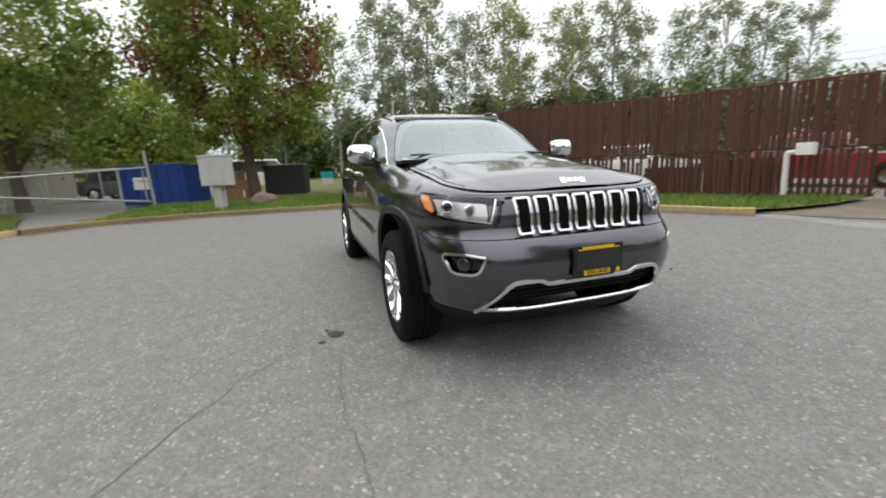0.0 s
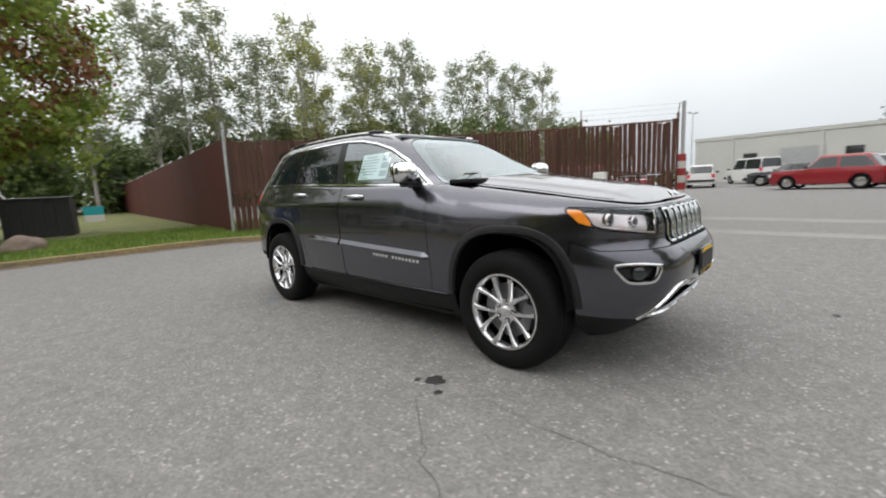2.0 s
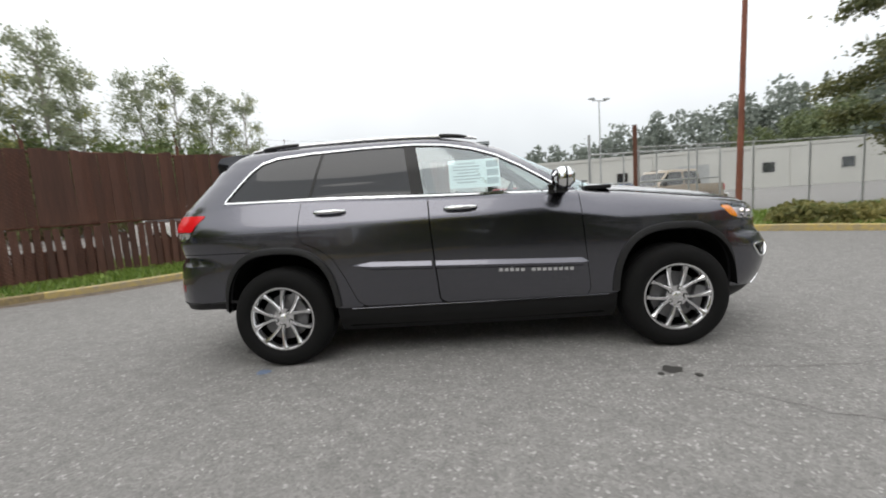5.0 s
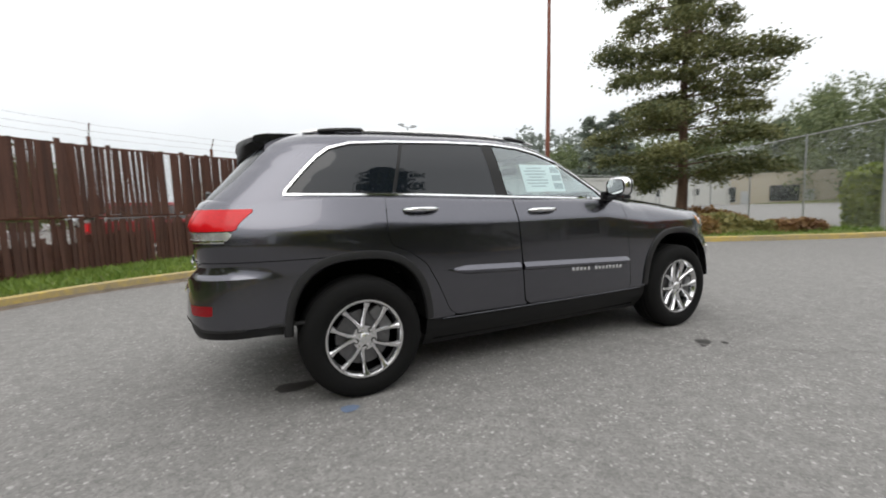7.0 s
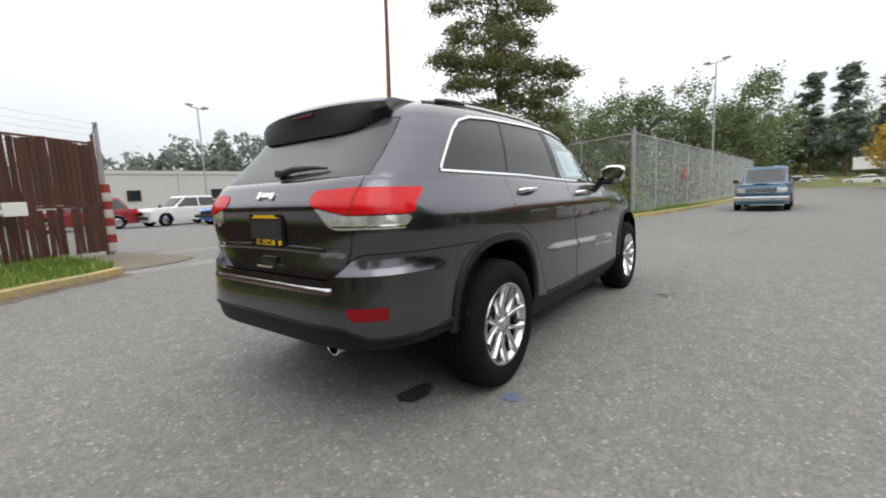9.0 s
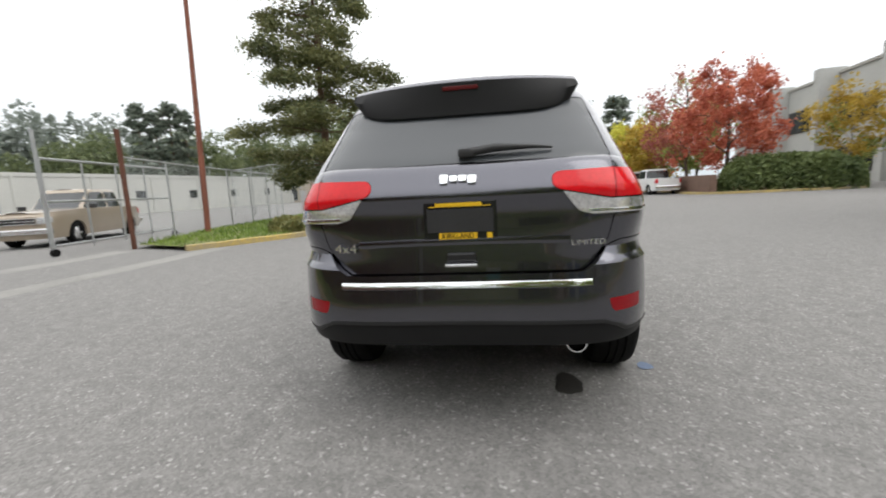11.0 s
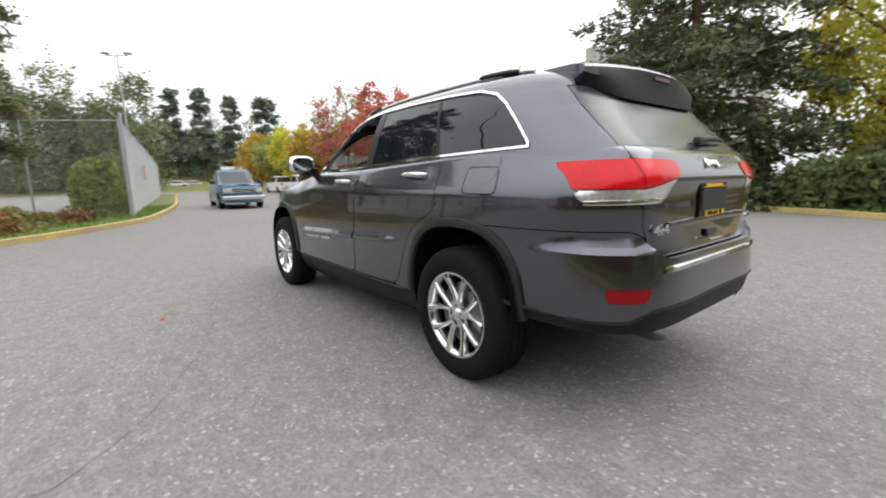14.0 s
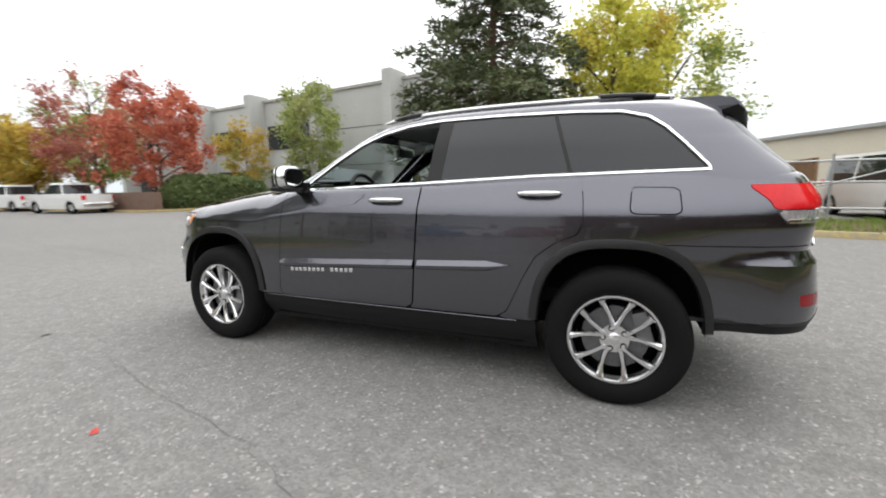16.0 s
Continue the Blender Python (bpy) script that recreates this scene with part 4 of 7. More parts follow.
hedge("shrub", "rough green shrub beside the mulch bed", (0.5, -13.4), (-3.0, -12.6), 2.2, 1.4, "leaf_hedge", 5500, 0.13, 52, "shrub", 0.3)
hedge("shrub", "tall brown-green thicket behind the yard fence", (-0.8, -14.6), (-4.6, -14.2), 1.8, 2.3, "leaf_shrub", 5500, 0.13, 54, "shrub", 0.3)
hedge("shrub", "weedy green shrub beside the yard fence", (-3.3, -12.0), (-5.2, -10.6), 1.2, 0.8, "leaf_shrub", 1800, 0.1, 53, "shrub", 0.3)

# ---- trees, near and far ----
conifer("pine_tree", "tall dark pine with open irregular branches on the island", 12.5, 3.1, 1.75, 0.20, 19, 5, 0.07, "needle_pine", seed=5, at=(12.9, 7.0), droop=0.0, ragged=0.6, sprays=70, spread=0.21, taper=0.42, skip=0.34, long=2.1, per=22)
conifer("fir_tree", "dense dark green fir with drooping boughs to the ground", 13.5, 5.0, 0.5, 0.25, 28, 9, 0.085, "needle_fir", seed=8, at=(3.7, -14.6), droop=0.26, ragged=0.45, sprays=42, spread=0.17, taper=0.72, long=3.2, per=10, skip=0.10)
broad_tree("maple_tree", "broad green maple with browned autumn leaves over the dumpsters", 10.5, 4.0, 2.0, 0.26, 300, 90, 0.14, (("leaf_green", 0.76), ("leaf_brown", 0.24)), seed=21, at=(-16.6, -3.3), spread=0.42, lean=0.4)
broad_tree("maple_tree", "light green leafy maple beside the pipe gate", 10.2, 4.2, 1.5, 0.22, 240, 90, 0.14, (("leaf_green", 0.6), ("leaf_lime", 0.4)), seed=22, at=(-16.5, -11.6), spread=0.42)
broad_tree("maple_tree", "light green leafy maple behind the yard gate", 8.0, 3.6, 1.6, 0.2, 260, 60, 0.2, (("leaf_green", 0.4), ("leaf_lime", 0.6)), seed=23, at=(-21, -16), spread=0.45)
broad_tree("maple_tree", "bright red maple in autumn leaf beside the hedge", 7.9, 3.1, 1.6, 0.15, 150, 75, 0.14, (("leaf_red", 1.0),), seed=24, at=(25.4, -14.6), spread=0.30)
broad_tree("maple_tree", "thin pink-red maple in autumn leaf", 9.4, 3.4, 1.8, 0.15, 110, 60, 0.15, (("leaf_pink", 0.75), ("leaf_lime", 0.25)), seed=25, at=(33.0, -15.2), spread=0.42)
broad_tree("birch_tree", "small yellow-leaved tree before the offices", 6.0, 2.0, 1.8, 0.09, 90, 40, 0.15, (("leaf_yellow", 0.8), ("leaf_lime", 0.2)), seed=26, at=(26.6, -22.5), spread=0.35, bark="pale_bark")
broad_tree("birch_tree", "slender yellow-green tree before the offices", 9.6, 2.2, 2.2, 0.12, 130, 45, 0.17, (("leaf_lime", 0.65), ("leaf_poplar_y", 0.35)), seed=27, at=(21.4, -24.2), spread=0.42, bark="pale_bark")
broad_tree("birch_tree", "yellow-green broad tree behind the fir", 9.6, 2.5, 1.0, 0.2, 190, 90, 0.13, (("leaf_yg", 0.85), ("leaf_yellow", 0.15)), seed=28, at=(-1.0, -17.8), spread=0.45)
broad_tree("birch_tree", "pale green broad tree behind the yellowing one", 10.2, 3.0, 2.0, 0.2, 130, 70, 0.14, (("leaf_lime", 0.7), ("leaf_yg", 0.3)), seed=29, at=(-3.4, -21.0), spread=0.5)
for k, (x, y, h, mt) in enumerate(((41, -15, 6.5, "leaf_yellow"), (46, -14.5, 7.5, "leaf_yg"), (52, -14.5, 6.5, "leaf_lime"), (58, -14, 7.5, "leaf_yellow"), (38.5, -18.5, 8.0, "leaf_lime"))):
    broad_tree("roadside_tree", "small autumn tree beyond the parked pickups", h, 2.7, 1.4, 0.13, 110, 40, 0.24, ((mt, 1.0),), seed=60 + k, at=(x, y), spread=0.4)

pop1 = broad_tree("poplar_tree", "tall slender poplar with thin grey-green leaves", 20.5, 3.0, 5.0, 0.20, 120, 46, 0.20, (("leaf_poplar", 1.0),), "pale_bark", 31, 0.55, (-45.4, 8.7), "poplars behind the fence", limbs=16)
pop2 = broad_tree("poplar_tree", "tall slender poplar with thin grey-green leaves", 21.0, 2.7, 5.5, 0.20, 105, 46, 0.20, (("leaf_poplar", 0.8), ("leaf_poplar_y", 0.2)), "pale_bark", 32, 0.55, (-43.9, 13.8), "poplars behind the fence", limbs=16)
pop3 = broad_tree("poplar_tree", "tall poplar with yellowing green leaves", 20.5, 3.2, 4.5, 0.20, 130, 46, 0.20, (("leaf_poplar_y", 0.8), ("leaf_poplar", 0.2)), "pale_bark", 33, 0.55, (-40.4, 21.6), "poplars behind the fence", limbs=16)
for k, (x, y, s, tl, src) in enumerate(((-46.5, 3.6, 0.85, 0.95, 2), (-44.5, 11.2, 0.9, 1.0, 1), (-42.0, 17.6, 0.92, 0.96, 1), (-42.5, 24.6, 0.9, 0.95, 2), (-39.2, 28.8, 0.95, 0.98, 3), (-42.0, 31.8, 0.9, 1.0, 1), (-38.0, 34.5, 0.98, 1.0, 1), (-38.5, 38.5, 0.85, 1.0, 2), (-34.6, 42.0, 0.88, 1.0, 1), (-33.0, 45.6, 0.9, 1.0, 2), (-30.5, 48.2, 0.86, 1.0, 1), (-26.9, 49.6, 0.78, 1.0, 2), (-52.0, -2.5, 0.85, 1.0, 1), (-54.0, -9.0, 0.8, 1.0, 3))):
    placed((pop1, pop2, pop3)[src - 1], x, y, 77 * k, s, tl)

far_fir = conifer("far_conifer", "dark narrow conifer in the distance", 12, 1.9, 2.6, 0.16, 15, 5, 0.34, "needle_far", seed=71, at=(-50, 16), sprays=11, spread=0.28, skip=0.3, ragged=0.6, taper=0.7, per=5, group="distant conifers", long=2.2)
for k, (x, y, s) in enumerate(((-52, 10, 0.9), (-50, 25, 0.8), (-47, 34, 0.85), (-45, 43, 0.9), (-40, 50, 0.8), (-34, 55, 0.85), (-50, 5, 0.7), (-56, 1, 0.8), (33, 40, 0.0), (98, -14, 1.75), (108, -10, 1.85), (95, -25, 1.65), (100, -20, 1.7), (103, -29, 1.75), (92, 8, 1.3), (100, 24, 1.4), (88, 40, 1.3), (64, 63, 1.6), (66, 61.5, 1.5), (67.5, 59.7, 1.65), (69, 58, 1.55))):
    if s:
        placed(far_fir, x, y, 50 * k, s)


def far_wood(name, label, a, b, depth, h0, h1, n, seed, mat="leaf_wood", size=0.9):
    """A far belt of mixed trees between two points: overlapping uneven crowns."""
    rng = np.random.default_rng(seed)
    cs = []
    for k in range(n):
        t = (k + rng.uniform(0, 1)) / n
        x, y = a[0] + (b[0] - a[0]) * t + rng.normal(0, depth), a[1] + (b[1] - a[1]) * t + rng.normal(0, depth)
        h = (h0 + (h1 - h0) * t) * rng.uniform(0.7, 1.1)
        r = h * rng.uniform(0.16, 0.26)
        for q in range(46):
            z = rng.uniform(0.08, 1.0)
            rr = r * math.sqrt(max(0.05, 1 - (abs(z - 0.45) / 0.58) ** 2)) * math.sqrt(rng.uniform(0.2, 1))
            an = rng.uniform(0, 2 * math.pi)
            cs.append((x + rr * math.cos(an), y + rr * math.sin(an), z * h))
    v, f = leaf_cloud(np.array(cs), int(13 / size**1.5), 0.75, size * 0.55, rng)
    ob = quads(name, v, f, mat)
    return tagged(ob, label, "woods", kind="stuff")


far_wood("far_woods", "hazy green wooded hillside", (90, 60), (78, 4), 5, 15, 19, 60, 81, size=0.55)
far_wood("far_woods", "green wooded slope beyond the warehouses", (74, 108), (104, 62), 5, 15, 18, 60, 87, "leaf_wood", 0.8)
far_wood("far_woods", "hazy green woods beyond the road", (70, 6), (128, -2), 3, 12, 17, 40, 82, size=0.55)
far_wood("far_woods", "hazy green woods behind the bank", (130, 0), (120, -40), 6, 17, 14, 40, 83, size=0.55)
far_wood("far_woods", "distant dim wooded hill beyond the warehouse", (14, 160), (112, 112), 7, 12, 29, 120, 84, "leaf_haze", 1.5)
far_wood("far_woods", "dark undergrowth behind the poplars", (-60, -4), (-22, 58), 2.5, 8.0, 8.5, 95, 85, "leaf_hedge", 0.6)
far_wood("far_woods", "green trees beyond the storage yard", (-60, -10), (-48, -40), 4, 12, 13, 40, 86, "leaf_green", 0.6)
Build().grid(lambda u, v: (70 + 60 * u, -30 + 36 * v, 0.02 + 3.2 * u * u * (1 - 0.3 * abs(v - 0.5))), 8, 6).thing("grass_bank", "grass_soil", "green grass bank at the end of the road", "bank", kind="structure")
Build().grid(lambda u, v: (70 + 90 * u, -20 + 110 * v, -0.1 + 9.0 * u * math.sin(math.pi * min(1, 0.15 + v))), 10, 8).thing("hill", "grass_soil", "low green hill under the woods", "hill", kind="structure")


# ---- the parked car: skin surfaces ----
def curve(z, *knots):
    """A smooth value at z through (z, value) knots."""
    zs, vs = [k[0] for k in knots], [k[1] for k in knots]
    zz = np.asarray(z, float)
    t = np.gradient(vs, zs)
    i = np.clip(np.searchsorted(zs, zz) - 1, 0, len(zs) - 2)
    z0, z1 = np.array(zs)[i], np.array(zs)[i + 1]
    h = z1 - z0
    s = np.clip((zz - z0) / h, 0, 1)
    v0, v1, t0, t1 = np.array(vs)[i], np.array(vs)[i + 1], t[i] * h, t[i + 1] * h
    return (2 * s**3 - 3 * s**2 + 1) * v0 + (s**3 - 2 * s**2 + s) * t0 + (3 * s**2 - 2 * s**3) * v1 + (s**3 - s**2) * t1


def half_width(z):
    return curve(z, (0.22, 0.80), (0.34, 0.885), (0.42, 0.901), (0.55, 0.908), (0.66, 0.911), (0.80, 0.911), (0.92, 0.907), (1.00, 0.902), (1.045, 0.898), (1.065, 0.892), (1.10, 0.877), (1.15, 0.854), (1.20, 0.831), (1.28, 0.795))


def front_x(z):
    return curve(z, (0.22, 2.03), (0.30, 2.15), (0.40, 2.26), (0.50, 2.32), (0.60, 2.345), (0.70, 2.335), (0.76, 2.30), (0.80, 2.265), (0.90, 2.25), (1.0, 2.215), (1.1, 2.15))


def rear_x(z):
    return curve(z, (0.22, -2.00), (0.30, -2.17), (0.42, -2.345), (0.52, -2.386), (0.60, -2.388), (0.70, -2.378), (0.80, -2.368), (0.94, -2.364), (1.06, -2.368), (1.10, -2.379), (1.12, -2.374), (1.16, -2.354), (1.22, -2.322), (1.28, -2.288))


def top_z(x):
    return curve(x, (-2.4, 1.245), (-1.86, 1.268), (-1.0, 1.243), (-0.26, 1.213), (0.6, 1.188), (0.95, 1.178), (1.4, 1.128), (1.8, 1.072), (2.05, 1.035), (2.2, 1.005), (2.4, 0.99))


def outline(zf, zr, w, nf, nr, cx, n=301):
    """Half a rounded plan outline, from the front's middle round the side to the rear's middle, at even steps."""
    a = np.linspace(0, math.pi, 2400)
    c, s = np.cos(a), np.abs(np.sin(a))
    ex = np.where(c >= 0, nf, nr)
    x = cx + np.where(c >= 0, zf - cx, cx - zr) * np.sign(c) * np.abs(c) ** (2 / ex)
    y = w * s ** (2 / ex)
    d = np.r_[0, np.cumsum(np.hypot(np.diff(x), np.diff(y)))]
    t = np.linspace(0, d[-1], n)
    return np.interp(t, d, x), np.interp(t, d, y), t, d[-1] - t


class Skin:
    """A dense grid of points with normals and, for each, how far round it lies from the front's and the rear's middle."""

    def __init__(self, rows):
        half = [np.stack([r[0], r[1], r[2] + 0 * r[0]], -1) for r in rows]
        cf, cr = np.array([r[3] for r in rows]), np.array([r[4] for r in rows])
        g = np.array(half)
        g2 = g[:, ::-1][:, 1:-1] * (1, -1, 1)
        grid = np.concatenate([g, g2], 1)
        self.cf = np.concatenate([cf, -cf[:, ::-1][:, 1:-1]], 1).ravel()
        self.cr = np.concatenate([cr, -cr[:, ::-1][:, 1:-1]], 1).ravel()
        du = np.roll(grid, -1, 1) - np.roll(grid, 1, 1)
        dv = np.gradient(grid, axis=0)
        nrm = np.cross(du, dv)
        nrm /= np.linalg.norm(nrm, axis=-1, keepdims=True) + 1e-12
        self.grid, self.p, self.n = grid, grid.reshape(-1, 3), nrm.reshape(-1, 3)
        nv, nu = grid.shape[:2]
        i = np.arange(nv * nu).reshape(nv, nu)
        j = np.roll(i, -1, 1)
        self.f = np.stack([i[:-1], j[:-1], j[1:], i[1:]], -1).reshape(-1, 4)
        self.rows_cf, self.rows_cr, self.nu = cf, cr, nu

    def at(self, c, z, end="front"):
        """Point and normal at the way c round from the middle of an end, at height z; c under 0: the car's right side."""
        half = self.rows_cf.shape[1]
        g, n = self.grid[:, :half], self.n.reshape(self.grid.shape)[:, :half]
        key = self.rows_cf if end == "front" else self.rows_cr
        pts, nrs = [], []
        for r in range(len(g)):
            k, gg, nn = (key[r], g[r], n[r]) if end == "front" else (key[r][::-1], g[r][::-1], n[r][::-1])
            pts.append([np.interp(abs(c), k, gg[:, q]) for q in range(3)])
            nrs.append([np.interp(abs(c), k, nn[:, q]) for q in range(3)])
        pts, nrs = np.array(pts), np.array(nrs)
        zz = np.maximum.accumulate(pts[:, 2] + 1e-7 * np.arange(len(pts)))
        p = np.array([np.interp(z, zz, pts[:, q]) for q in range(3)])
        m = np.array([np.interp(z, zz, nrs[:, q]) for q in range(3)])
        if c < 0:
            p, m = p * (1, -1, 1), m * (1, -1, 1)
        return Vector(p), Vector(m).normalized()


def poly_dist(poly, x, y):
    """How far inside an outline each point lies; outside: minus."""
    x, y = np.asarray(x, float), np.asarray(y, float)
    best, hit = np.full(x.shape, 1e9), np.zeros(x.shape, bool)
    for (x0, y0), (x1, y1) in zip(poly, poly[1:] + poly[:1]):
        dx, dy = x1 - x0, y1 - y0
        t = np.clip(((x - x0) * dx + (y - y0) * dy) / (dx * dx + dy * dy + 1e-12), 0, 1)
        best = np.minimum(best, np.hypot(x - x0 - t * dx, y - y0 - t * dy))
        cross = (y0 > y) != (y1 > y)
        with np.errstate(divide="ignore", invalid="ignore"):
            hit ^= cross & (x < dx * (y - y0) / (dy if dy else 1e-12) + x0)
    return np.where(hit, best, -best)


def cut_panel(skin, f, mat, name, parent, lift=0.0, rim=0.012, label="", smooth=40, flip=False):
    """The part of a skin where f > 0, lifted along its normals, with a rim turned inwards at its edges."""
    keep = f > 0
    fk = keep[skin.f]
    whole = skin.f[fk.all(1)]
    some = skin.f[fk.any(1) & ~fk.all(1)]
    p = list(map(tuple, skin.p + skin.n * np.asarray(lift)))
    n = list(map(tuple, skin.n))
    faces = [tuple(q) for q in whole.tolist()]
    cache = {}

    def cross(a, b):
        key = (a, b) if a < b else (b, a)
        if key not in cache:
            t = f[a] / (f[a] - f[b])
            cache[key] = len(p)
            p.append(tuple(p[a][k] + (p[b][k] - p[a][k]) * t for k in range(3)))
            n.append(tuple(n[a][k] + (n[b][k] - n[a][k]) * t for k in range(3)))
        return cache[key]

    for q in some.tolist():
        out = []
        for a, b in zip(q, q[1:] + q[:1]):
            if keep[a]:
                out.append(a)
            if keep[a] != keep[b]:
                out.append(cross(a, b))
        if len(out) > 2:
            faces.append(tuple(out))
    if not faces:
        return None
    if rim:
        edges = {}
        for q in faces:
            for a, b in zip(q, q[1:] + q[:1]):
                if (b, a) in edges:
                    del edges[(b, a)]
                else:
                    edges[(a, b)] = 1
        inner = {}
        for a, b in edges:
            for k in (a, b):
                if k not in inner:
                    inner[k] = len(p)
                    p.append(tuple(p[k][i] - n[k][i] * rim for i in range(3)))
                    n.append(n[k])
            faces.append((b, a, inner[a], inner[b]))
    used = sorted({k for q in faces for k in q})
    num = {k: i for i, k in enumerate(used)}
    me = bpy.data.meshes.new(name)
    me.from_pydata([p[k] for k in used], [], [tuple(num[k] for k in q) for q in faces])
    me.materials.append(M[mat] if isinstance(mat, str) else mat)
    me.shade_smooth()
    if smooth:
        me.set_sharp_from_angle(angle=radians(smooth))
    ob = new(name, me)
    ob.parent = parent
    if mat in ("clear_glass", "lens_glass"):
        ob.visible_shadow = False
    return tagged(ob, label)


def sag(x):
    """How far the roof falls away towards its front and rear."""
    return np.where(np.asarray(x) > -0.75, 0.055, 0.016) * ((np.asarray(x) + 0.75) / 1.05) ** 2


def skins():
    z0, nv = 0.22, 62
    base = outline(2.2, -2.38, 0.9, 5, 6, 0.0)
    zt = top_z(base[0])
    lower = []
    for v in np.linspace(0, 1, nv):
        v = 1 - (1 - v) ** 1.25
        z = z0 + (zt - z0) * v
        # each level is taken at its own height all round
        x, y = np.zeros_like(zt), np.zeros_like(zt)
        h = zt - z
        rad = np.interp(base[0], (-2.4, 0.75, 1.0, 1.7, 2.0, 2.3), (0.035, 0.035, 0.12, 0.12, 0.075, 0.045))
        inset = np.where(h < rad, rad - np.sqrt(np.maximum(0, rad**2 - (rad - np.minimum(h, rad)) ** 2)), 0)
        ox, oy, cf, cr = plan_points(z)
        # the shoulder crease runs lower along the front wings
        ease = np.clip((base[0] - 0.6) / 0.5, 0, 1) * np.clip((2.1 - base[0]) / 0.35, 0, 1) * np.clip((z - 0.80) / 0.15, 0, 1)
        oy = plan_points(np.minimum(z + 0.075 * ease, 1.29))[1]
        nx, ny = np.gradient(oy), -np.gradient(ox)
        ln = np.hypot(nx, ny) + 1e-12
        nx, ny = nx / ln, ny / ln
        nx, ny = np.where(nx * ox + ny * oy < 0, -nx, nx), np.where(nx * ox + ny * oy < 0, -ny, ny)
        x, y = ox - nx * inset, np.maximum(oy - ny * inset, 0)
        y[0] = y[-1] = 0
        lower.append((x, y, z, cf, cr))
    upper = []
    for z in np.linspace(1.13, 1.685, 92):
        xf = curve(z, (1.13, 1.15), (1.2, 1.06), (1.3, 0.90), (1.4, 0.73), (1.5, 0.55), (1.6, 0.34), (1.65, 0.18), (1.69, 0.0))
        xr = curve(z, (1.13, -2.345), (1.25, -2.282), (1.35, -2.196), (1.45, -2.110), (1.55, -2.025), (1.62, -1.945), (1.66, -1.86), (1.69, -1.78))
        w = curve(z, (1.13, 0.840), (1.2, 0.821), (1.27, 0.799), (1.35, 0.776), (1.45, 0.747), (1.55, 0.705), (1.61, 0.672), (1.65, 0.632), (1.685, 0.555))
        x, y, cf, cr = outline(float(xf), float(xr), float(w), 4.2, float(np.interp(z, (1.2, 1.45), (8.0, 6.5))), -0.55)
        y = y * (1.004 - 0.030 * ((x + 0.5) / 1.6) ** 2)
        k = max(0.0, (z - 1.25) / 0.435)
        upper.append((x, y, z - sag(x) * k, cf, cr))
    return Skin(lower), Skin(upper)


def plan_points(z):
    """Points round the body where each has its own height, from outlines at a few heights."""
    levels = np.linspace(0.2, 1.3, 89)
    if not PLAN:
        for q in levels:
            x, y, cf, cr = outline(float(front_x(q)), float(rear_x(q)), float(half_width(q)), 5.0, 6.0 + 2.0 * min(1, max(0, (q - 0.82) / 0.16)), 0.0)
            PLAN.append((x, y * (1.006 - 0.034 * (x / 2.3) ** 2), cf, cr))
    t = np.clip((z - levels[0]) / (levels[1] - levels[0]), 0, len(levels) - 1.001)
    i = t.astype(int)
    s = t - i
    k = np.arange(len(z))
    stack = PLAN_ARR if len(PLAN_ARR) else PLAN_ARR.extend([np.array([p[q] for p in PLAN]) for q in range(4)]) or PLAN_ARR
    return tuple(a[i, k] * (1 - s) + a[i + 1, k] * s for a in stack)


PLAN, PLAN_ARR = [], []

M["paint"] = material("dark grey metallic paint", (0.099, 0.100, 0.118), 0.22, 1.0, var=0.05, scale=2, fine=300, coat=1.0, coat_rough=0.015, rvar=0.05)
M["gloss_black"] = material("gloss black trim", (0.012, 0.012, 0.013), 0.12, var=0.05)
M["pillar_black"] = material("satin black pillar", (0.012, 0.012, 0.012), 0.3, 0.0, var=0.05, spec=0.3)
M["arch_plastic"] = material("satin dark arch trim", (0.011, 0.011, 0.012), 0.42, var=0.1, scale=6, fine=120)
M["lamp_smoke"] = material("clear lens over dark chrome", (0.74, 0.74, 0.75), 0.14, 0.7, var=0.35, scale=26, fine=90, coat=0.8)
M["grain_black"] = material("grained black plastic", (0.010, 0.010, 0.0105), 0.5, var=0.15, scale=8, fine=200, spec=0.22)
M["under"] = material("dark underbody", (0.005, 0.005, 0.005), 0.95, var=0.2, spec=0.1)
M["privacy_glass"] = glass_material("privacy glass", (0.008, 0.011, 0.015), 0.0, spec=0.52)
# the lifted grey base stands in for an even sky reflection on the pane
M["rear_glass"] = glass_material("dusty rear glass", (0.050, 0.055, 0.061), 0.22, spec=0.6)
M["clear_glass"] = glass_material("clear window glass", (0.02, 0.02, 0.02), 0.0, see=0.90, face=0.20)
M["lens_glass"] = glass_material("clear lamp lens", (0.02, 0.02, 0.02), 0.0, see=0.97, face=0.05)
M["lamp_red"] = material("red lamp lens", (0.60, 0.009, 0.014), 0.10, var=0.12, scale=9, fine=60, coat=0.1, spec=0.3)
M["lamp_dark_red"] = material("dark red reflector", (0.22, 0.005, 0.008), 0.15, var=0.1, spec=0.25)
M["lamp_tinted"] = material("unlit dark red lens", (0.085, 0.004, 0.005), 0.2, var=0.1, spec=0.3)
M["lamp_clear"] = material("clear lamp lens over chrome", (0.72, 0.73, 0.74), 0.10, 0.35, var=0.15, scale=14, fine=60, coat=0.6)
M["lamp_dark"] = material("dark chrome lamp bowl", (0.16, 0.165, 0.18), 0.25, 0.8, var=0.4, scale=16, fine=60)
M["lamp_amber"] = material("amber lens", (0.95, 0.32, 0.03), 0.15, var=0.1, coat=0.5)
M["silver"] = material("silver metal", (0.78, 0.78, 0.79), 0.25, 0.9, var=0.05)
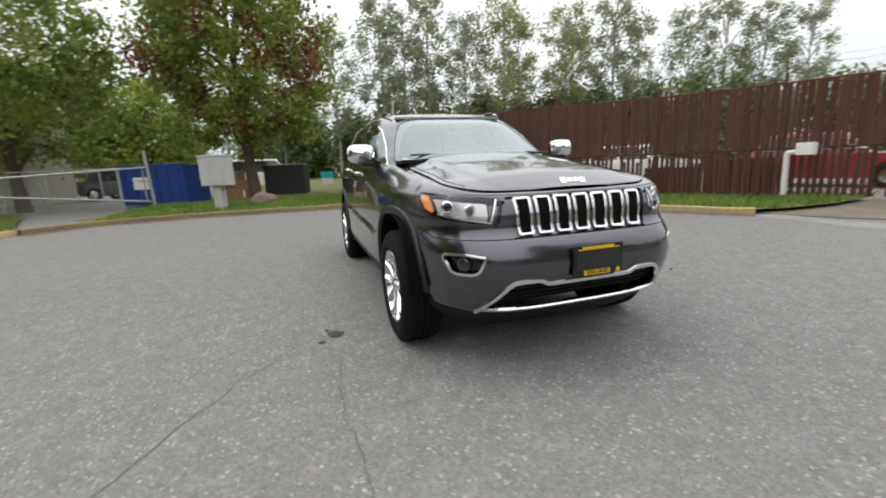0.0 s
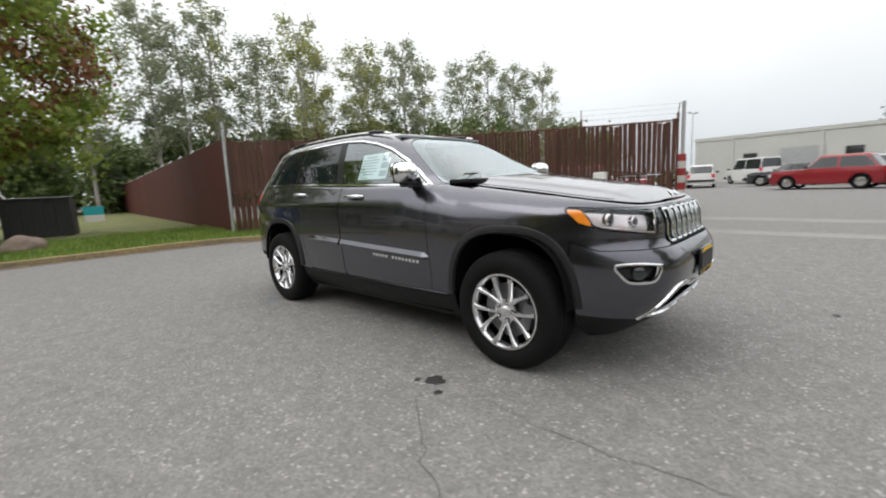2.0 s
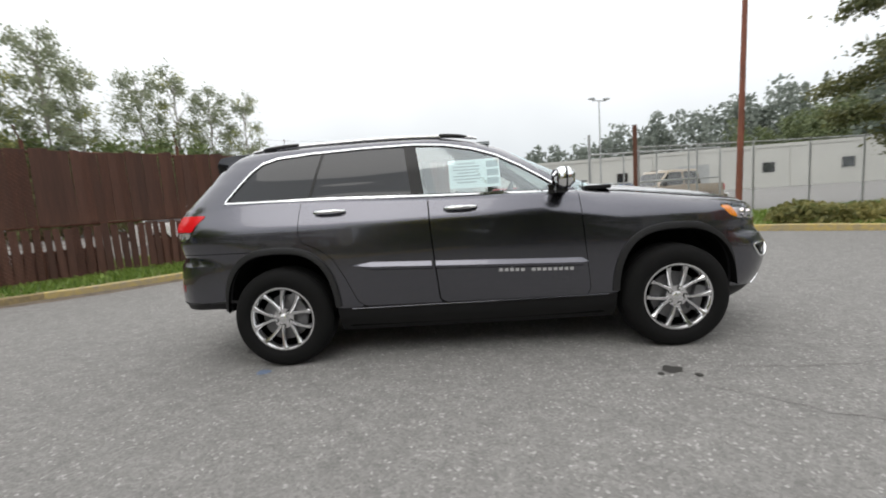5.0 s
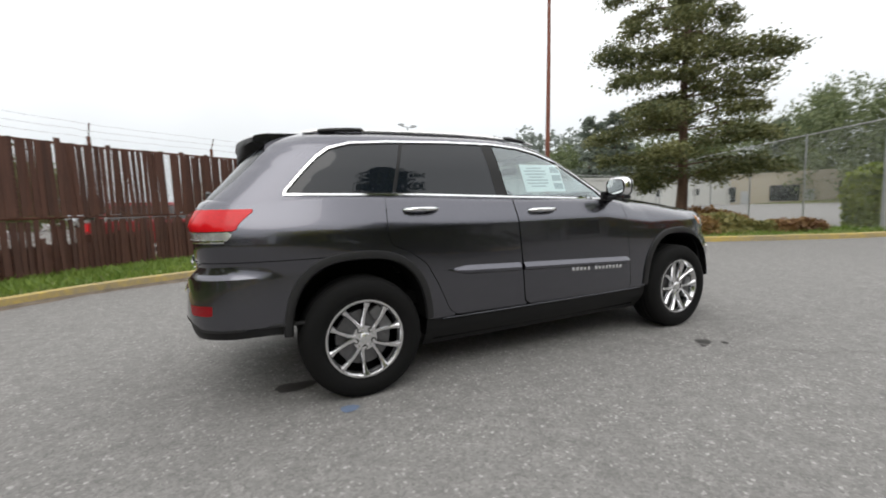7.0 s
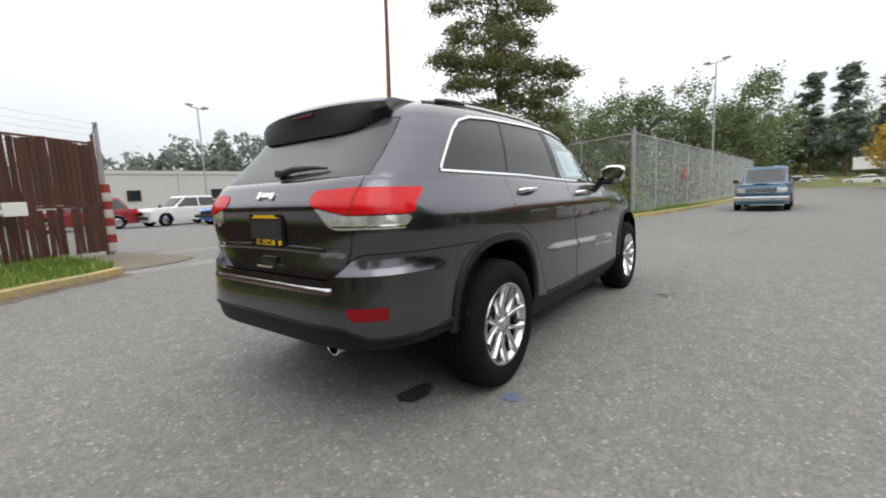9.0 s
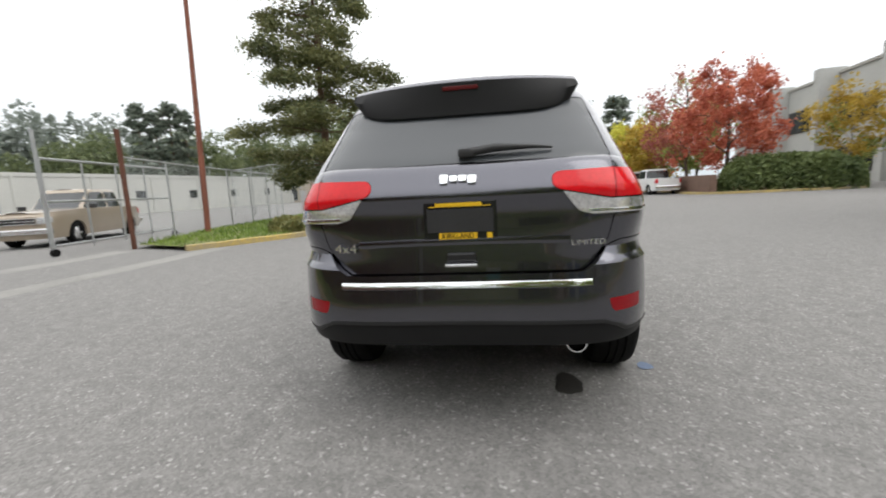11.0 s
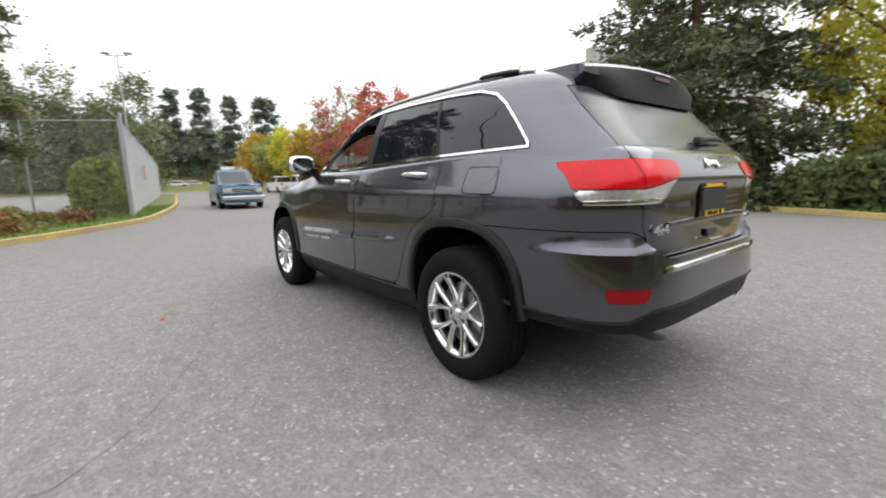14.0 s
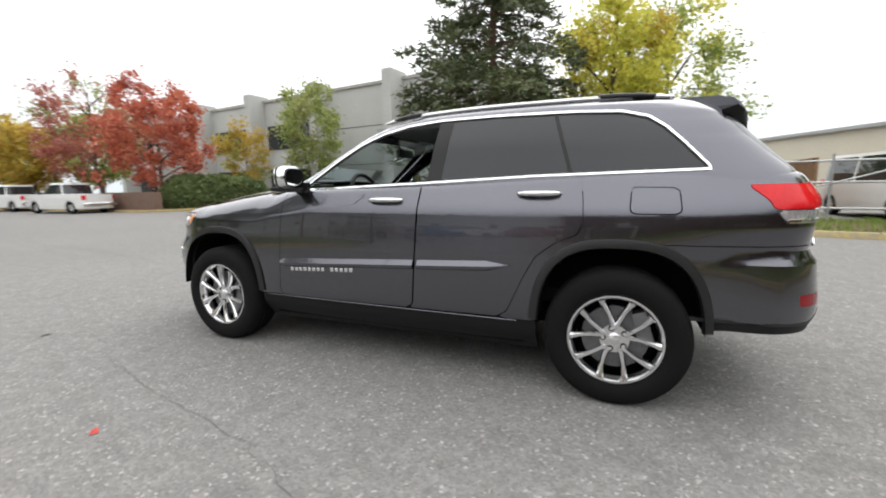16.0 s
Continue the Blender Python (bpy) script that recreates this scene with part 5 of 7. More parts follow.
M["yellow_print"] = material("yellow print", (0.75, 0.46, 0.01), 0.5, var=0.08)
M["seat"] = material("dark seat leather", (0.03, 0.028, 0.027), 0.5, var=0.2, fine=80, bump=0.1)
M["headliner"] = material("pale headliner", (0.30, 0.33, 0.34), 0.9, var=0.05)
M["paper"] = material("printed paper", (0.72, 0.78, 0.76), 0.7, var=0.03)
M["paper_ink"] = material("grey print", (0.25, 0.32, 0.33), 0.7, var=0.1)


def mirrored(ob, name=None, parent=None):
    """The same part on the car's other side."""
    me = ob.data.copy()
    co = np.empty(3 * len(me.vertices), np.float32)
    me.vertices.foreach_get("co", co)
    co[1::3] *= -1
    me.vertices.foreach_set("co", co)
    me.flip_normals()
    me.update()
    o = new(name or ob.name.split(".")[0], me)
    o.parent = parent or ob.parent
    for key in ob.keys():
        o[key] = ob[key]
    return o


def ribbon(b, pts, nrm, w, h):
    """A raised strip along pts, w wide and h proud of the surface, with rounded shoulders."""
    k = 5
    prof = [(-w / 2, -0.004), (-w / 2 * 0.8, h * 0.8), (0, h), (w / 2 * 0.8, h * 0.8), (w / 2, -0.004)]
    verts, faces = [], []
    for i, p in enumerate(pts):
        d = (Vector(pts[min(i + 1, len(pts) - 1)]) - Vector(pts[max(i - 1, 0)])).normalized()
        n = Vector(nrm[i]).normalized()
        side = d.cross(n).normalized()
        verts += [Vector(p) + side * o + n * u for o, u in prof]
    for i in range(len(pts) - 1):
        for j in range(k - 1):
            a = i * k + j
            faces.append((a, a + 1, a + k + 1, a + k))
    b.add(verts, faces)
    b.add([verts[j] for j in range(k)], [tuple(range(k))])
    b.add([verts[(len(pts) - 1) * k + j] for j in range(k)], [tuple(reversed(range(k)))])
    return b


def text_mesh(words, size, depth=0.003, spacing=1.0):
    cu = bpy.data.curves.new("lettering", "FONT")
    cu.body, cu.size, cu.extrude, cu.align_x, cu.align_y, cu.space_character = words, size, depth, "CENTER", "CENTER", spacing
    ob = new("lettering", cu)
    bpy.context.view_layer.update()
    me = bpy.data.meshes.new_from_object(ob.evaluated_get(bpy.context.evaluated_depsgraph_get()))
    bpy.data.objects.remove(ob)
    return me


def wheel_meshes():
    """Tyre, rim, spokes, cap, nuts and brake disc, about the y axis; the outside looks to -y."""
    out = {}
    n = 64
    R, r = 0.378, 0.243
    # tyre outline: (radius, y) from the inner bead round the tread to the outer bead
    prof = [(r - 0.01, 0.10), (r + 0.03, 0.125), (R - 0.05, 0.13), (R - 0.012, 0.112), (R, 0.085), (R + 0.001, 0.045), (R - 0.009, 0.042), (R - 0.009, 0.034), (R + 0.002, 0.031), (R + 0.002, 0.005), (R - 0.009, 0.002), (R - 0.009, -0.006), (R + 0.001, -0.009), (R + 0.001, -0.04), (R - 0.009, -0.043), (R - 0.009, -0.05), (R, -0.053), (R - 0.004, -0.09), (R - 0.018, -0.114), (R - 0.05, -0.130), (r + 0.045, -0.132), (r + 0.03, -0.128), (r + 0.012, -0.118), (r - 0.006, -0.104)]
    b = Build()
    k = len(prof)
    b.add([(rr * math.cos(2 * math.pi * i / n), y, rr * math.sin(2 * math.pi * i / n)) for i in range(n) for rr, y in prof], [(i * k + j, i * k + j + 1, ((i + 1) % n) * k + j + 1, ((i + 1) % n) * k + j) for i in range(n) for j in range(k - 1)])
    out["tyre"] = b.mesh("tyre", "tyre", 35)
    b = Build()
    prof = [(r + 0.004, -0.112), (r, -0.120), (r - 0.012, -0.119), (r - 0.022, -0.105), (r - 0.030, -0.06), (r - 0.034, 0.03), (r - 0.02, 0.09), (r, 0.11)]
    k = len(prof)
    b.add([(rr * math.cos(2 * math.pi * i / n), y, rr * math.sin(2 * math.pi * i / n)) for i in range(n) for rr, y in prof], [(i * k + j, i * k + j + 1, ((i + 1) % n) * k + j + 1, ((i + 1) % n) * k + j) for i in range(n) for j in range(k - 1)])
    out["rim"] = b.mesh("rim", "alloy", 40)
    # ten spokes in five pairs
    b = Build()
    for i in range(10):
        a = math.radians(36 * i + (10.0 if i % 2 else -10.0) + 90)
        a2 = math.radians(36 * i + (-3.0 if i % 2 else 3.0) + 90)
        pts = []
        for t in np.linspace(0, 1, 6):
            ang = a + (a2 - a) * t
            rr = 0.055 + (r - 0.018 - 0.055) * t
            y = -0.088 - 0.026 * t ** 1.6
            w = 0.0150 + 0.003 * t + 0.03 * max(0.0, t - 0.78)
            c, s = math.cos(ang), math.sin(ang)
            tx, tz = -s, c
            for o, dy in ((-w, 0.03), (-w * 0.9, -0.002), (-w * 0.45, -0.012), (w * 0.45, -0.012), (w * 0.9, -0.002), (w, 0.03)):
                pts.append((rr * c + tx * o, y + dy, rr * s + tz * o))
        b.add(pts, [(q * 6 + j, q * 6 + j + 1, q * 6 + j + 7, q * 6 + j + 6) for q in range(5) for j in range(5)])
    b.tube([(0, -0.075, 0), (0, -0.096, 0)], [0.082, 0.076], 40)
    out["spokes"] = b.mesh("spokes", "alloy", 40)
    out["cap"] = Build().tube([(0, -0.085, 0), (0, -0.106, 0), (0, -0.110, 0)], [0.034, 0.033, 0.027], 24).mesh("centre_cap", "silver", 40)
    # flat dark disc round each nut, painting the shade of its recess
    out["hole"] = Build().tube([(0.058, -0.09, 0), (0.058, -0.0968, 0)], 0.016, 14).mesh("nut_hole", "under", 30)
    out["nut"] = Build().tube([(0.058, -0.08, 0), (0.058, -0.101, 0)], 0.010, 6).mesh("wheel_nut", "chrome", 30)
    b = Build()
    b.tube([(0, -0.03, 0), (0, -0.055, 0)], 0.172, 40)
    b.box((0.15, -0.045, 0.02), (0.075, 0.09, 0.19), bevel=0.012)
    out["brake"] = b.mesh("brake_disc", material("brake steel", (0.16, 0.16, 0.165), 0.45, 0.8, var=0.2), 40)
    b = Build()
    b.tube([(0, 0.02, 0), (0, 0.03, 0)], 0.215, 40)
    out["shield"] = b.mesh("brake_shield", "under", 40)
    return out


def arch(cx, grow=0.0):
    """How far outside a wheel opening a point of the side lies."""
    def f(x, z):
        a, h, e = 0.422 + grow, 0.512 + grow, 2.7
        q = (np.abs((x - cx) / a) ** e + np.abs(np.maximum(z - 0.36, -0.06) / h) ** e) ** (1 / e)
        return (q - 1) * a
    return f


def arch_pts(cx, a=0.415, h=0.495, e=2.7, z_low=0.30, n=44):
    pts = []
    for t in np.linspace(math.radians(-8), math.radians(188), n):
        c, s = math.cos(t), math.sin(t)
        k = (abs(c / a) ** e + abs(s / h) ** e) ** (-1 / e)
        pts.append((cx + k * c, 0.36 + k * s))
    return pts


def parked_car():
    car = empty("suv", "dark grey metallic five-door suv with chrome trim on alloy wheels", "car")
    low, up = skins()
    P, Z = low.p, low.p[:, 2]
    X, Y = P[:, 0], np.abs(P[:, 1])
    fr, rr = arch(1.465), arch(-1.45)
    side = Y - 0.45
    wheels = np.minimum(fr(X, Z), rr(X, Z))
    wheels = np.where(Y > 0.45, wheels, 1.0)
    gap = 0.0045
    # outlines on the side, in x and z
    fd = [(0.795, 1.40), (0.80, 1.0), (0.815, 0.80), (0.835, 0.60), (0.845, 0.47), (0.82, 0.425), (-0.20, 0.43), (-0.245, 0.46), (-0.275, 0.85), (-0.285, 1.0), (-0.30, 1.40)]
    rd = [(-0.31, 1.40), (-0.295, 1.0), (-0.285, 0.85), (-0.255, 0.46), (-0.225, 0.43), (-0.80, 0.435), (-0.86, 0.47), (-0.945, 0.66), (-1.02, 0.80), (-1.13, 0.885), (-1.245, 0.935), (-1.27, 1.0), (-1.265, 1.10), (-1.235, 1.40)]
    hole_fd, hole_rd = poly_dist(fd, X, Z), poly_dist(rd, X, Z)
    fuel = poly_dist([(-1.505, 1.165), (-1.52, 1.175), (-1.70, 1.17), (-1.72, 1.155), (-1.73, 1.06), (-1.715, 1.045), (-1.52, 1.045), (-1.50, 1.06)], X, Z)
    fuel = np.where(P[:, 1] > 0.3, fuel, -1.0)
    # tail lamps, tailgate: way round from the rear's middle, and z
    cr, cf = low.cr, low.cf
    acr, acf = np.abs(cr), np.abs(cf)
    red = poly_dist([(0.40, 1.162), (0.425, 1.180), (0.66, 1.186), (0.99, 1.182), (0.992, 1.17), (0.962, 1.075), (0.95, 1.066), (0.64, 1.068), (0.60, 1.076), (0.42, 1.110), (0.40, 1.13)], acr, Z)
    clear = poly_dist([(0.44, 1.102), (0.60, 1.070), (0.64, 1.062), (0.945, 1.060), (0.925, 1.025), (0.89, 1.004), (0.57, 0.998), (0.51, 1.015)], acr, Z)
    gate = poly_dist([(-0.675, 1.40), (-0.672, 1.26), (-0.668, 1.185), (-0.658, 1.0), (-0.635, 0.90), (-0.57, 0.80), (-0.52, 0.768), (0.52, 0.768), (0.57, 0.80), (0.635, 0.90), (0.658, 1.0), (0.668, 1.185), (0.672, 1.26), (0.675, 1.40)], cr, Z)
    gate = np.where(X < -1.5, gate, -1.0)
    refl = np.where(X < 0, poly_dist([(0.615, 0.644), (0.79, 0.648), (0.79, 0.592), (0.635, 0.590)], acr, Z), -1)
    valance_r = np.where(X < -1.0, poly_dist([(-1.9, 0.1), (-1.9, 0.52), (-1.2, 0.515), (-0.86, 0.507), (-0.70, 0.512), (-0.60, 0.552), (0.60, 0.552), (0.70, 0.512), (0.86, 0.507), (1.2, 0.515), (1.9, 0.52), (1.9, 0.1)], cr, Z), -1)
    # front: way round from the front's middle, and z
    head = np.where(X > 0, poly_dist([(0.475, 0.965), (0.50, 0.982), (0.75, 0.996), (1.00, 1.012), (1.02, 1.0), (0.975, 0.925), (0.92, 0.905), (0.80, 0.880), (0.52, 0.848), (0.505, 0.855)], acf, Z), -1)
    grille = np.where(X > 0, poly_dist([(-0.455, 0.985), (0.455, 0.985), (0.44, 0.80), (0.415, 0.785), (-0.415, 0.785), (-0.44, 0.80)], cf, Z), -1)
    fog = np.where(X > 0, poly_dist([(0.615, 0.685), (0.64, 0.70), (0.86, 0.70), (0.87, 0.685), (0.82, 0.615), (0.80, 0.605), (0.665, 0.605), (0.645, 0.615)], acf, Z), -1)
    intake = np.where(X > 0, poly_dist([(-0.47, 0.545), (-0.30, 0.545), (-0.27, 0.525), (0.27, 0.525), (0.30, 0.545), (0.47, 0.545), (0.60, 0.405), (0.50, 0.392), (0.25, 0.385), (-0.25, 0.385), (-0.50, 0.392), (-0.60, 0.405)], cf, Z), -1)
    valance_f = np.where(X > 1.0, poly_dist([(-1.02, 0.1), (-1.02, 0.40), (-0.62, 0.372), (-0.3, 0.362), (0.3, 0.362), (0.62, 0.372), (1.02, 0.40), (1.02, 0.1)], cf, Z), -1)
    rocker = np.where((X < 1.2) & (X > -1.1), 0.425 - Z, -1.0)
    band_f = np.where(X > 0, poly_dist([(-0.98, 0.772), (0.98, 0.772), (1.02, 0.90), (1.0, 1.1), (-1.0, 1.1), (-1.02, 0.90)], cf, Z), -1)

    # painted panels
    holes = np.minimum.reduce([wheels, np.where(acf < 1.7, 1.0, Z - 0.36), np.where(Y > 0.45, -hole_fd - gap, 1), np.where(Y > 0.45, -hole_rd - gap, 1), -fuel - 0.006, -red - 0.002, -clear - 0.002, -gate - gap, -refl - 0.001, -valance_r - 0.002, -head - 0.003, -grille - 0.002, -fog - 0.001, -intake - 0.001, -valance_f - 0.002, -rocker - 0.002])
    fender = poly_dist([(0.80 + 0.01, 1.4), (0.85, 0.42), (3, 0.42), (3, 1.4)], X, Z)
    bump_split_f = np.where(X > 1.5, np.minimum(X - 1.86 + 0.25 * np.maximum(0.75 - Z, 0), 0.772 - Z + 0.35 * np.maximum(2.0 - X, 0)), -1.0)
    bump_split_r = np.where(X < -1.5, np.minimum(-1.60 - X, np.interp(acr, (0.50, 0.56, 0.64, 0.70), (0.762, 0.79, 0.868, 0.885)) - Z), -1.0)
    rest = np.minimum.reduce([holes, -bump_split_f - gap, -bump_split_r - gap])
    for s in (1, -1):
        cut_panel(low, np.minimum.reduce([rest, P[:, 1] * s + 0.001, X - 0.0]), "paint", "front_fender", car)
        cut_panel(low, np.minimum.reduce([rest, P[:, 1] * s + 0.001, -X - 0.6]), "paint", "rear_quarter", car)
    cut_panel(low, np.minimum(holes, bump_split_f), "paint", "front_bumper", car)
    cut_panel(low, np.minimum(holes, bump_split_r), "paint", "rear_bumper", car, lift=(0.042 * np.clip((-X - 1.88) / 0.28, 0, 1) * np.clip((0.860 - Z) / 0.062, 0, 1))[:, None] + 0.001, rim=0.05, smooth=16)
    cut_panel(low, np.minimum(np.minimum(valance_f, wheels), 1.0), "grain_black", "front_valance", car, lift=-0.002, label="grained black lower front valance")
    cut_panel(low, np.minimum.reduce([valance_r, wheels, Z - 0.460]), "grain_black", "rear_valance", car, lift=0.036 * np.clip((-X - 1.90) / 0.25, 0, 1)[:, None] - 0.004, label="grained black lower rear valance")
    for s in (1, -1):
        cut_panel(low, np.minimum.reduce([rocker, wheels, P[:, 1] * s]), "grain_black", "rocker_panel", car, lift=-0.012)
    tg = cut_panel(low, np.minimum.reduce([gate, -red - 0.002, -clear - 0.002]), "paint", "tailgate", car)
    for hole, nm in ((hole_fd, "front_door"), (hole_rd, "rear_door")):
        for s in (1, -1):
            f = np.minimum.reduce([np.where(P[:, 1] * s > 0.45, hole, -1.0), wheels])
            door = cut_panel(low, f, "paint", nm, car)
            make_door(door, low, nm, s)
    lid = cut_panel(low, fuel, "paint", "fuel_flap", car, lift=0.0005)
    # dark inner shell behind the gaps
    inner = np.minimum.reduce([wheels, np.where(X < -1.5, Z - 0.45, np.where(X > 1.8, Z - 0.30, 1.0)), -grille - 0.0, -fog, -intake, -head])
    cut_panel(low, inner, "under", "inner_shell", car, lift=-0.014, rim=0)
    # lamps
    for s in (1, -1):
        on = P[:, 1] * s > 0
        lamp = cut_panel(low, np.where(on, red, -1), "lamp_red", "tail_lamp", car, lift=0.004, label="red tail lamp lens wrapping the corner")
        cut_panel(low, np.where(on, clear, -1), "lamp_smoke", "reversing_lens", lamp, lift=0.003, label="clear reversing lamp lens with chrome bar")
        strip = Build()
        pts, ns = zip(*[low.at(s * c, 1.012 - 0.01 * (c - 0.6), "rear") for c in np.linspace(0.55, 0.90, 14)])
        ribbon(strip, [p + n * 0.004 for p, n in zip(pts, ns)], ns, 0.022, 0.006).part("chrome_bar", "chrome", lamp, smooth=50)
        for z0, z1, ca, cb in ((1.070, 1.19, 0.662, 0.672),):
            pts, ns = zip(*[low.at(s * (ca + (cb - ca) * q), z0 + (z1 - z0) * q, "rear") for q in np.linspace(0, 1, 16)])
            ribbon(Build(), [p + n * 0.0035 for p, n in zip(pts, ns)], ns, 0.006, 0.002).part("lens_seam", "lamp_dark_red", lamp, smooth=50)
        cut_panel(low, np.where(on, refl, -1), "lamp_dark_red", "rear_reflector", car, lift=0.043)
        hl = cut_panel(low, np.where(on, head - 0.001, -1), "lens_glass", "headlamp", car, lift=0.002, rim=0, label="clear headlamp lens")
        cut_panel(low, np.where(on, head, -1), "lamp_dark", "headlamp_bowl", hl, lift=-0.05, rim=0)
        am = np.minimum(head - 0.006, acf - (0.905 + 0.35 * (Z - 0.93)))
        cut_panel(low, np.where(on, am, -1), "lamp_amber", "turn_signal", hl, lift=-0.008, label="amber turn signal")
        ref = np.minimum(np.minimum(head - 0.012, 0.895 + 0.35 * (Z - 0.93) - acf), acf - 0.56)
        cut_panel(low, np.where(on, ref, -1), "lamp_clear", "lamp_reflector", hl, lift=-0.034, rim=0.0)
        for c, zz, rad in ((0.80, 0.945, 0.035), (0.66, 0.93, 0.029)):
            p, n = low.at(s * c, zz)
            fwd = (n + Vector((1.2, 0, 0))).normalized()
            q = p - n * 0.03
            Build().tube([q - fwd * 0.01, q + fwd * 0.010, q + fwd * 0.014], [rad, rad, rad * 0.86], 24).part("lamp_ring", "chrome", hl, smooth=40)
            Build().tube([q + fwd * 0.006, q + fwd * 0.018, q + fwd * 0.024], [rad * 0.8, rad * 0.6, rad * 0.2], 24).part("projector", "gloss_black", hl, smooth=60)
        pts, ns = zip(*[low.at(s * c, z, "front") for c, z in [(0.505, 0.978)] + [(0.512 + 0.012 * k, 0.965 - 0.037 * k) for k in range(4)] + [(0.56 + 0.06 * k, 0.860 + 0.0085 * k) for k in range(6)]])
        ribbon(Build(), [p - n * 0.002 for p, n in zip(pts, ns)], ns, 0.012, 0.004).part("chrome_edge", "chrome", hl, smooth=50)
        # fog lamp with chrome surround
        fg = cut_panel(low, np.where(on, fog, -1), "gloss_black", "fog_lamp_recess", car, lift=-0.035, rim=0)
        ring = [(0.615, 0.690), (0.74, 0.703), (0.868, 0.692), (0.845, 0.645), (0.805, 0.607), (0.735, 0.600), (0.665, 0.607), (0.635, 0.645), (0.615, 0.690)]
        way = smooth_path(ring, 0.02)
        pts, ns = zip(*[low.at(s * c, z) for c, z in way])
        ribbon(Build(), pts, ns, 0.017, 0.007).part("chrome_surround", "chrome", fg, smooth=50)
        p, n = low.at(s * 0.745, 0.650)
        Build().tube([p - n * 0.03, p - n * 0.012, p - n * 0.008], [0.036, 0.036, 0.03], 20).part("fog_lamp", "dark_glass", fg, smooth=40)
    # grille with seven upright slots
    gr = cut_panel(low, grille, "paint", "grille", car, lift=-0.012, label="seven-slot grille with chrome rings")
    for k in range(7):
        c0 = (k - 3) * 0.122
        hw = 0.043
        lean = 0.010 * (k - 3) / 3
        ring = [(c0 - hw, 0.975), (c0 + hw, 0.975), (c0 + hw - lean - 0.004, 0.80), (c0 + hw - lean - 0.012, 0.792), (c0 - hw - lean + 0.012, 0.792), (c0 - hw - lean + 0.004, 0.80)]
        fs = np.where(X > 0, poly_dist(ring, cf, Z), -1)
        slot = cut_panel(low, fs, "under", "grille_slot", gr, lift=-0.004, rim=0)
        loop = []
        for a, bb in zip(ring, ring[1:] + ring[:1]):
            loop += [(a[0] + (bb[0] - a[0]) * t, a[1] + (bb[1] - a[1]) * t) for t in np.linspace(0, 1, 8)[:-1]]
        loop.append(loop[0])
        pts, ns = zip(*[low.at(c, z) for c, z in loop])
        ribbon(Build(), [p - n * 0.008 for p, n in zip(pts, ns)], ns, 0.019, 0.016).part("chrome_ring", "chrome", gr, smooth=50)
    # lower intake with chrome frame
    it = cut_panel(low, intake, "under", "lower_intake", car, lift=-0.05, rim=0)
    for z in (0.42, 0.455, 0.49):
        pts, ns = zip(*[low.at(c, z) for c in np.linspace(-0.48, 0.48, 21)])
        ribbon(Build(), [p - n * 0.045 for p, n in zip(pts, ns)], ns, 0.012, 0.006).part("intake_bar", "grain_black", it)
    top = [(-0.635, 0.372), (-0.585, 0.43), (-0.50, 0.525), (-0.465, 0.55), (-0.40, 0.556), (-0.31, 0.553), (-0.27, 0.532), (-0.13, 0.530), (0.0, 0.530), (0.13, 0.530), (0.27, 0.532), (0.31, 0.553), (0.40, 0.556), (0.465, 0.55), (0.50, 0.525), (0.585, 0.43), (0.635, 0.372)]
    for nm, line, w in (("chrome_frame_top", top, 0.026), ("chrome_frame_low", [(-0.60, 0.392), (-0.4, 0.380), (-0.2, 0.374), (0, 0.373), (0.2, 0.374), (0.4, 0.380), (0.60, 0.392)], 0.022)):
        pts, ns = zip(*[low.at(c, z) for c, z in smooth_path(line, 0.03)])
        ribbon(Build(), pts, ns, w, 0.012).part(nm, "chrome", it, smooth=50)
    # number plates with frames
    for end, z, c0 in (("front", 0.635, 0.03), ("rear", 0.995, 0.0)):
        p, n = low.at(c0, z, end)
        p.y = c0
        s = 1 if end == "front" else -1
        m = Matrix.Translation(p + Vector((0.012 if s > 0 else -0.005, 0, 0))) @ (pose(0, 0, 0, 90, 0, 90) if s > 0 else pose(0, 0, 0, 90, 0, -90))
        fr_ob = Build().box((0, 0, 0), (0.315, 0.165, 0.014), m, 0.004).part("plate_frame", "gloss_black", car, "black dealer plate frame with yellow print")
        Build().box((0, 0, 0.0085), (0.285, 0.10, 0.004), m).part("plate_panel", "black_plastic", fr_ob)
        Build().box((-0.005, 0.069, 0.009), (0.20, 0.014, 0.004), m).part("print_bar", "yellow_print", fr_ob)
        Build().box((0.0, 0.061, 0.0088), (0.26, 0.004, 0.003), m).part("print_bar", "yellow_print", fr_ob)
        lt = text_mesh("KIRKLAND", 0.040, 0.0016)
        lt.materials.append(M["gloss_black"])
        Build().box((-0.01, -0.066, 0.009), (0.165, 0.027, 0.004), m).part("print_panel", "yellow_print", fr_ob)
        part_of(lt, "lettering", fr_ob, m @ pose(-0.01, -0.066, 0.0115) @ Matrix.Diagonal((0.72, 0.8, 1, 1)))
        Build().box((0.125, -0.066, 0.009), (0.022, 0.022, 0.004), m).part("print_dot", "yellow_print", fr_ob)
    # chrome emblems as plain shapes
    for end, z in (("front", 1.0), ("rear", 1.168)):
        s = 1 if end == "front" else -1
        for k, (dy, w, h, dz) in enumerate(((-0.066, 0.034, 0.052, 0.0), (-0.024, 0.034, 0.034, 0.002), (0.016, 0.034, 0.034, 0.002), (0.058, 0.036, 0.046, -0.008))):
            p, n = low.at(s * dy, z + dz * 0.5, end)
            if s > 0:
                p, n = Vector((2.165, dy, 1.048 + dz * 0.4)), Vector((0.75, 0, 0.66))
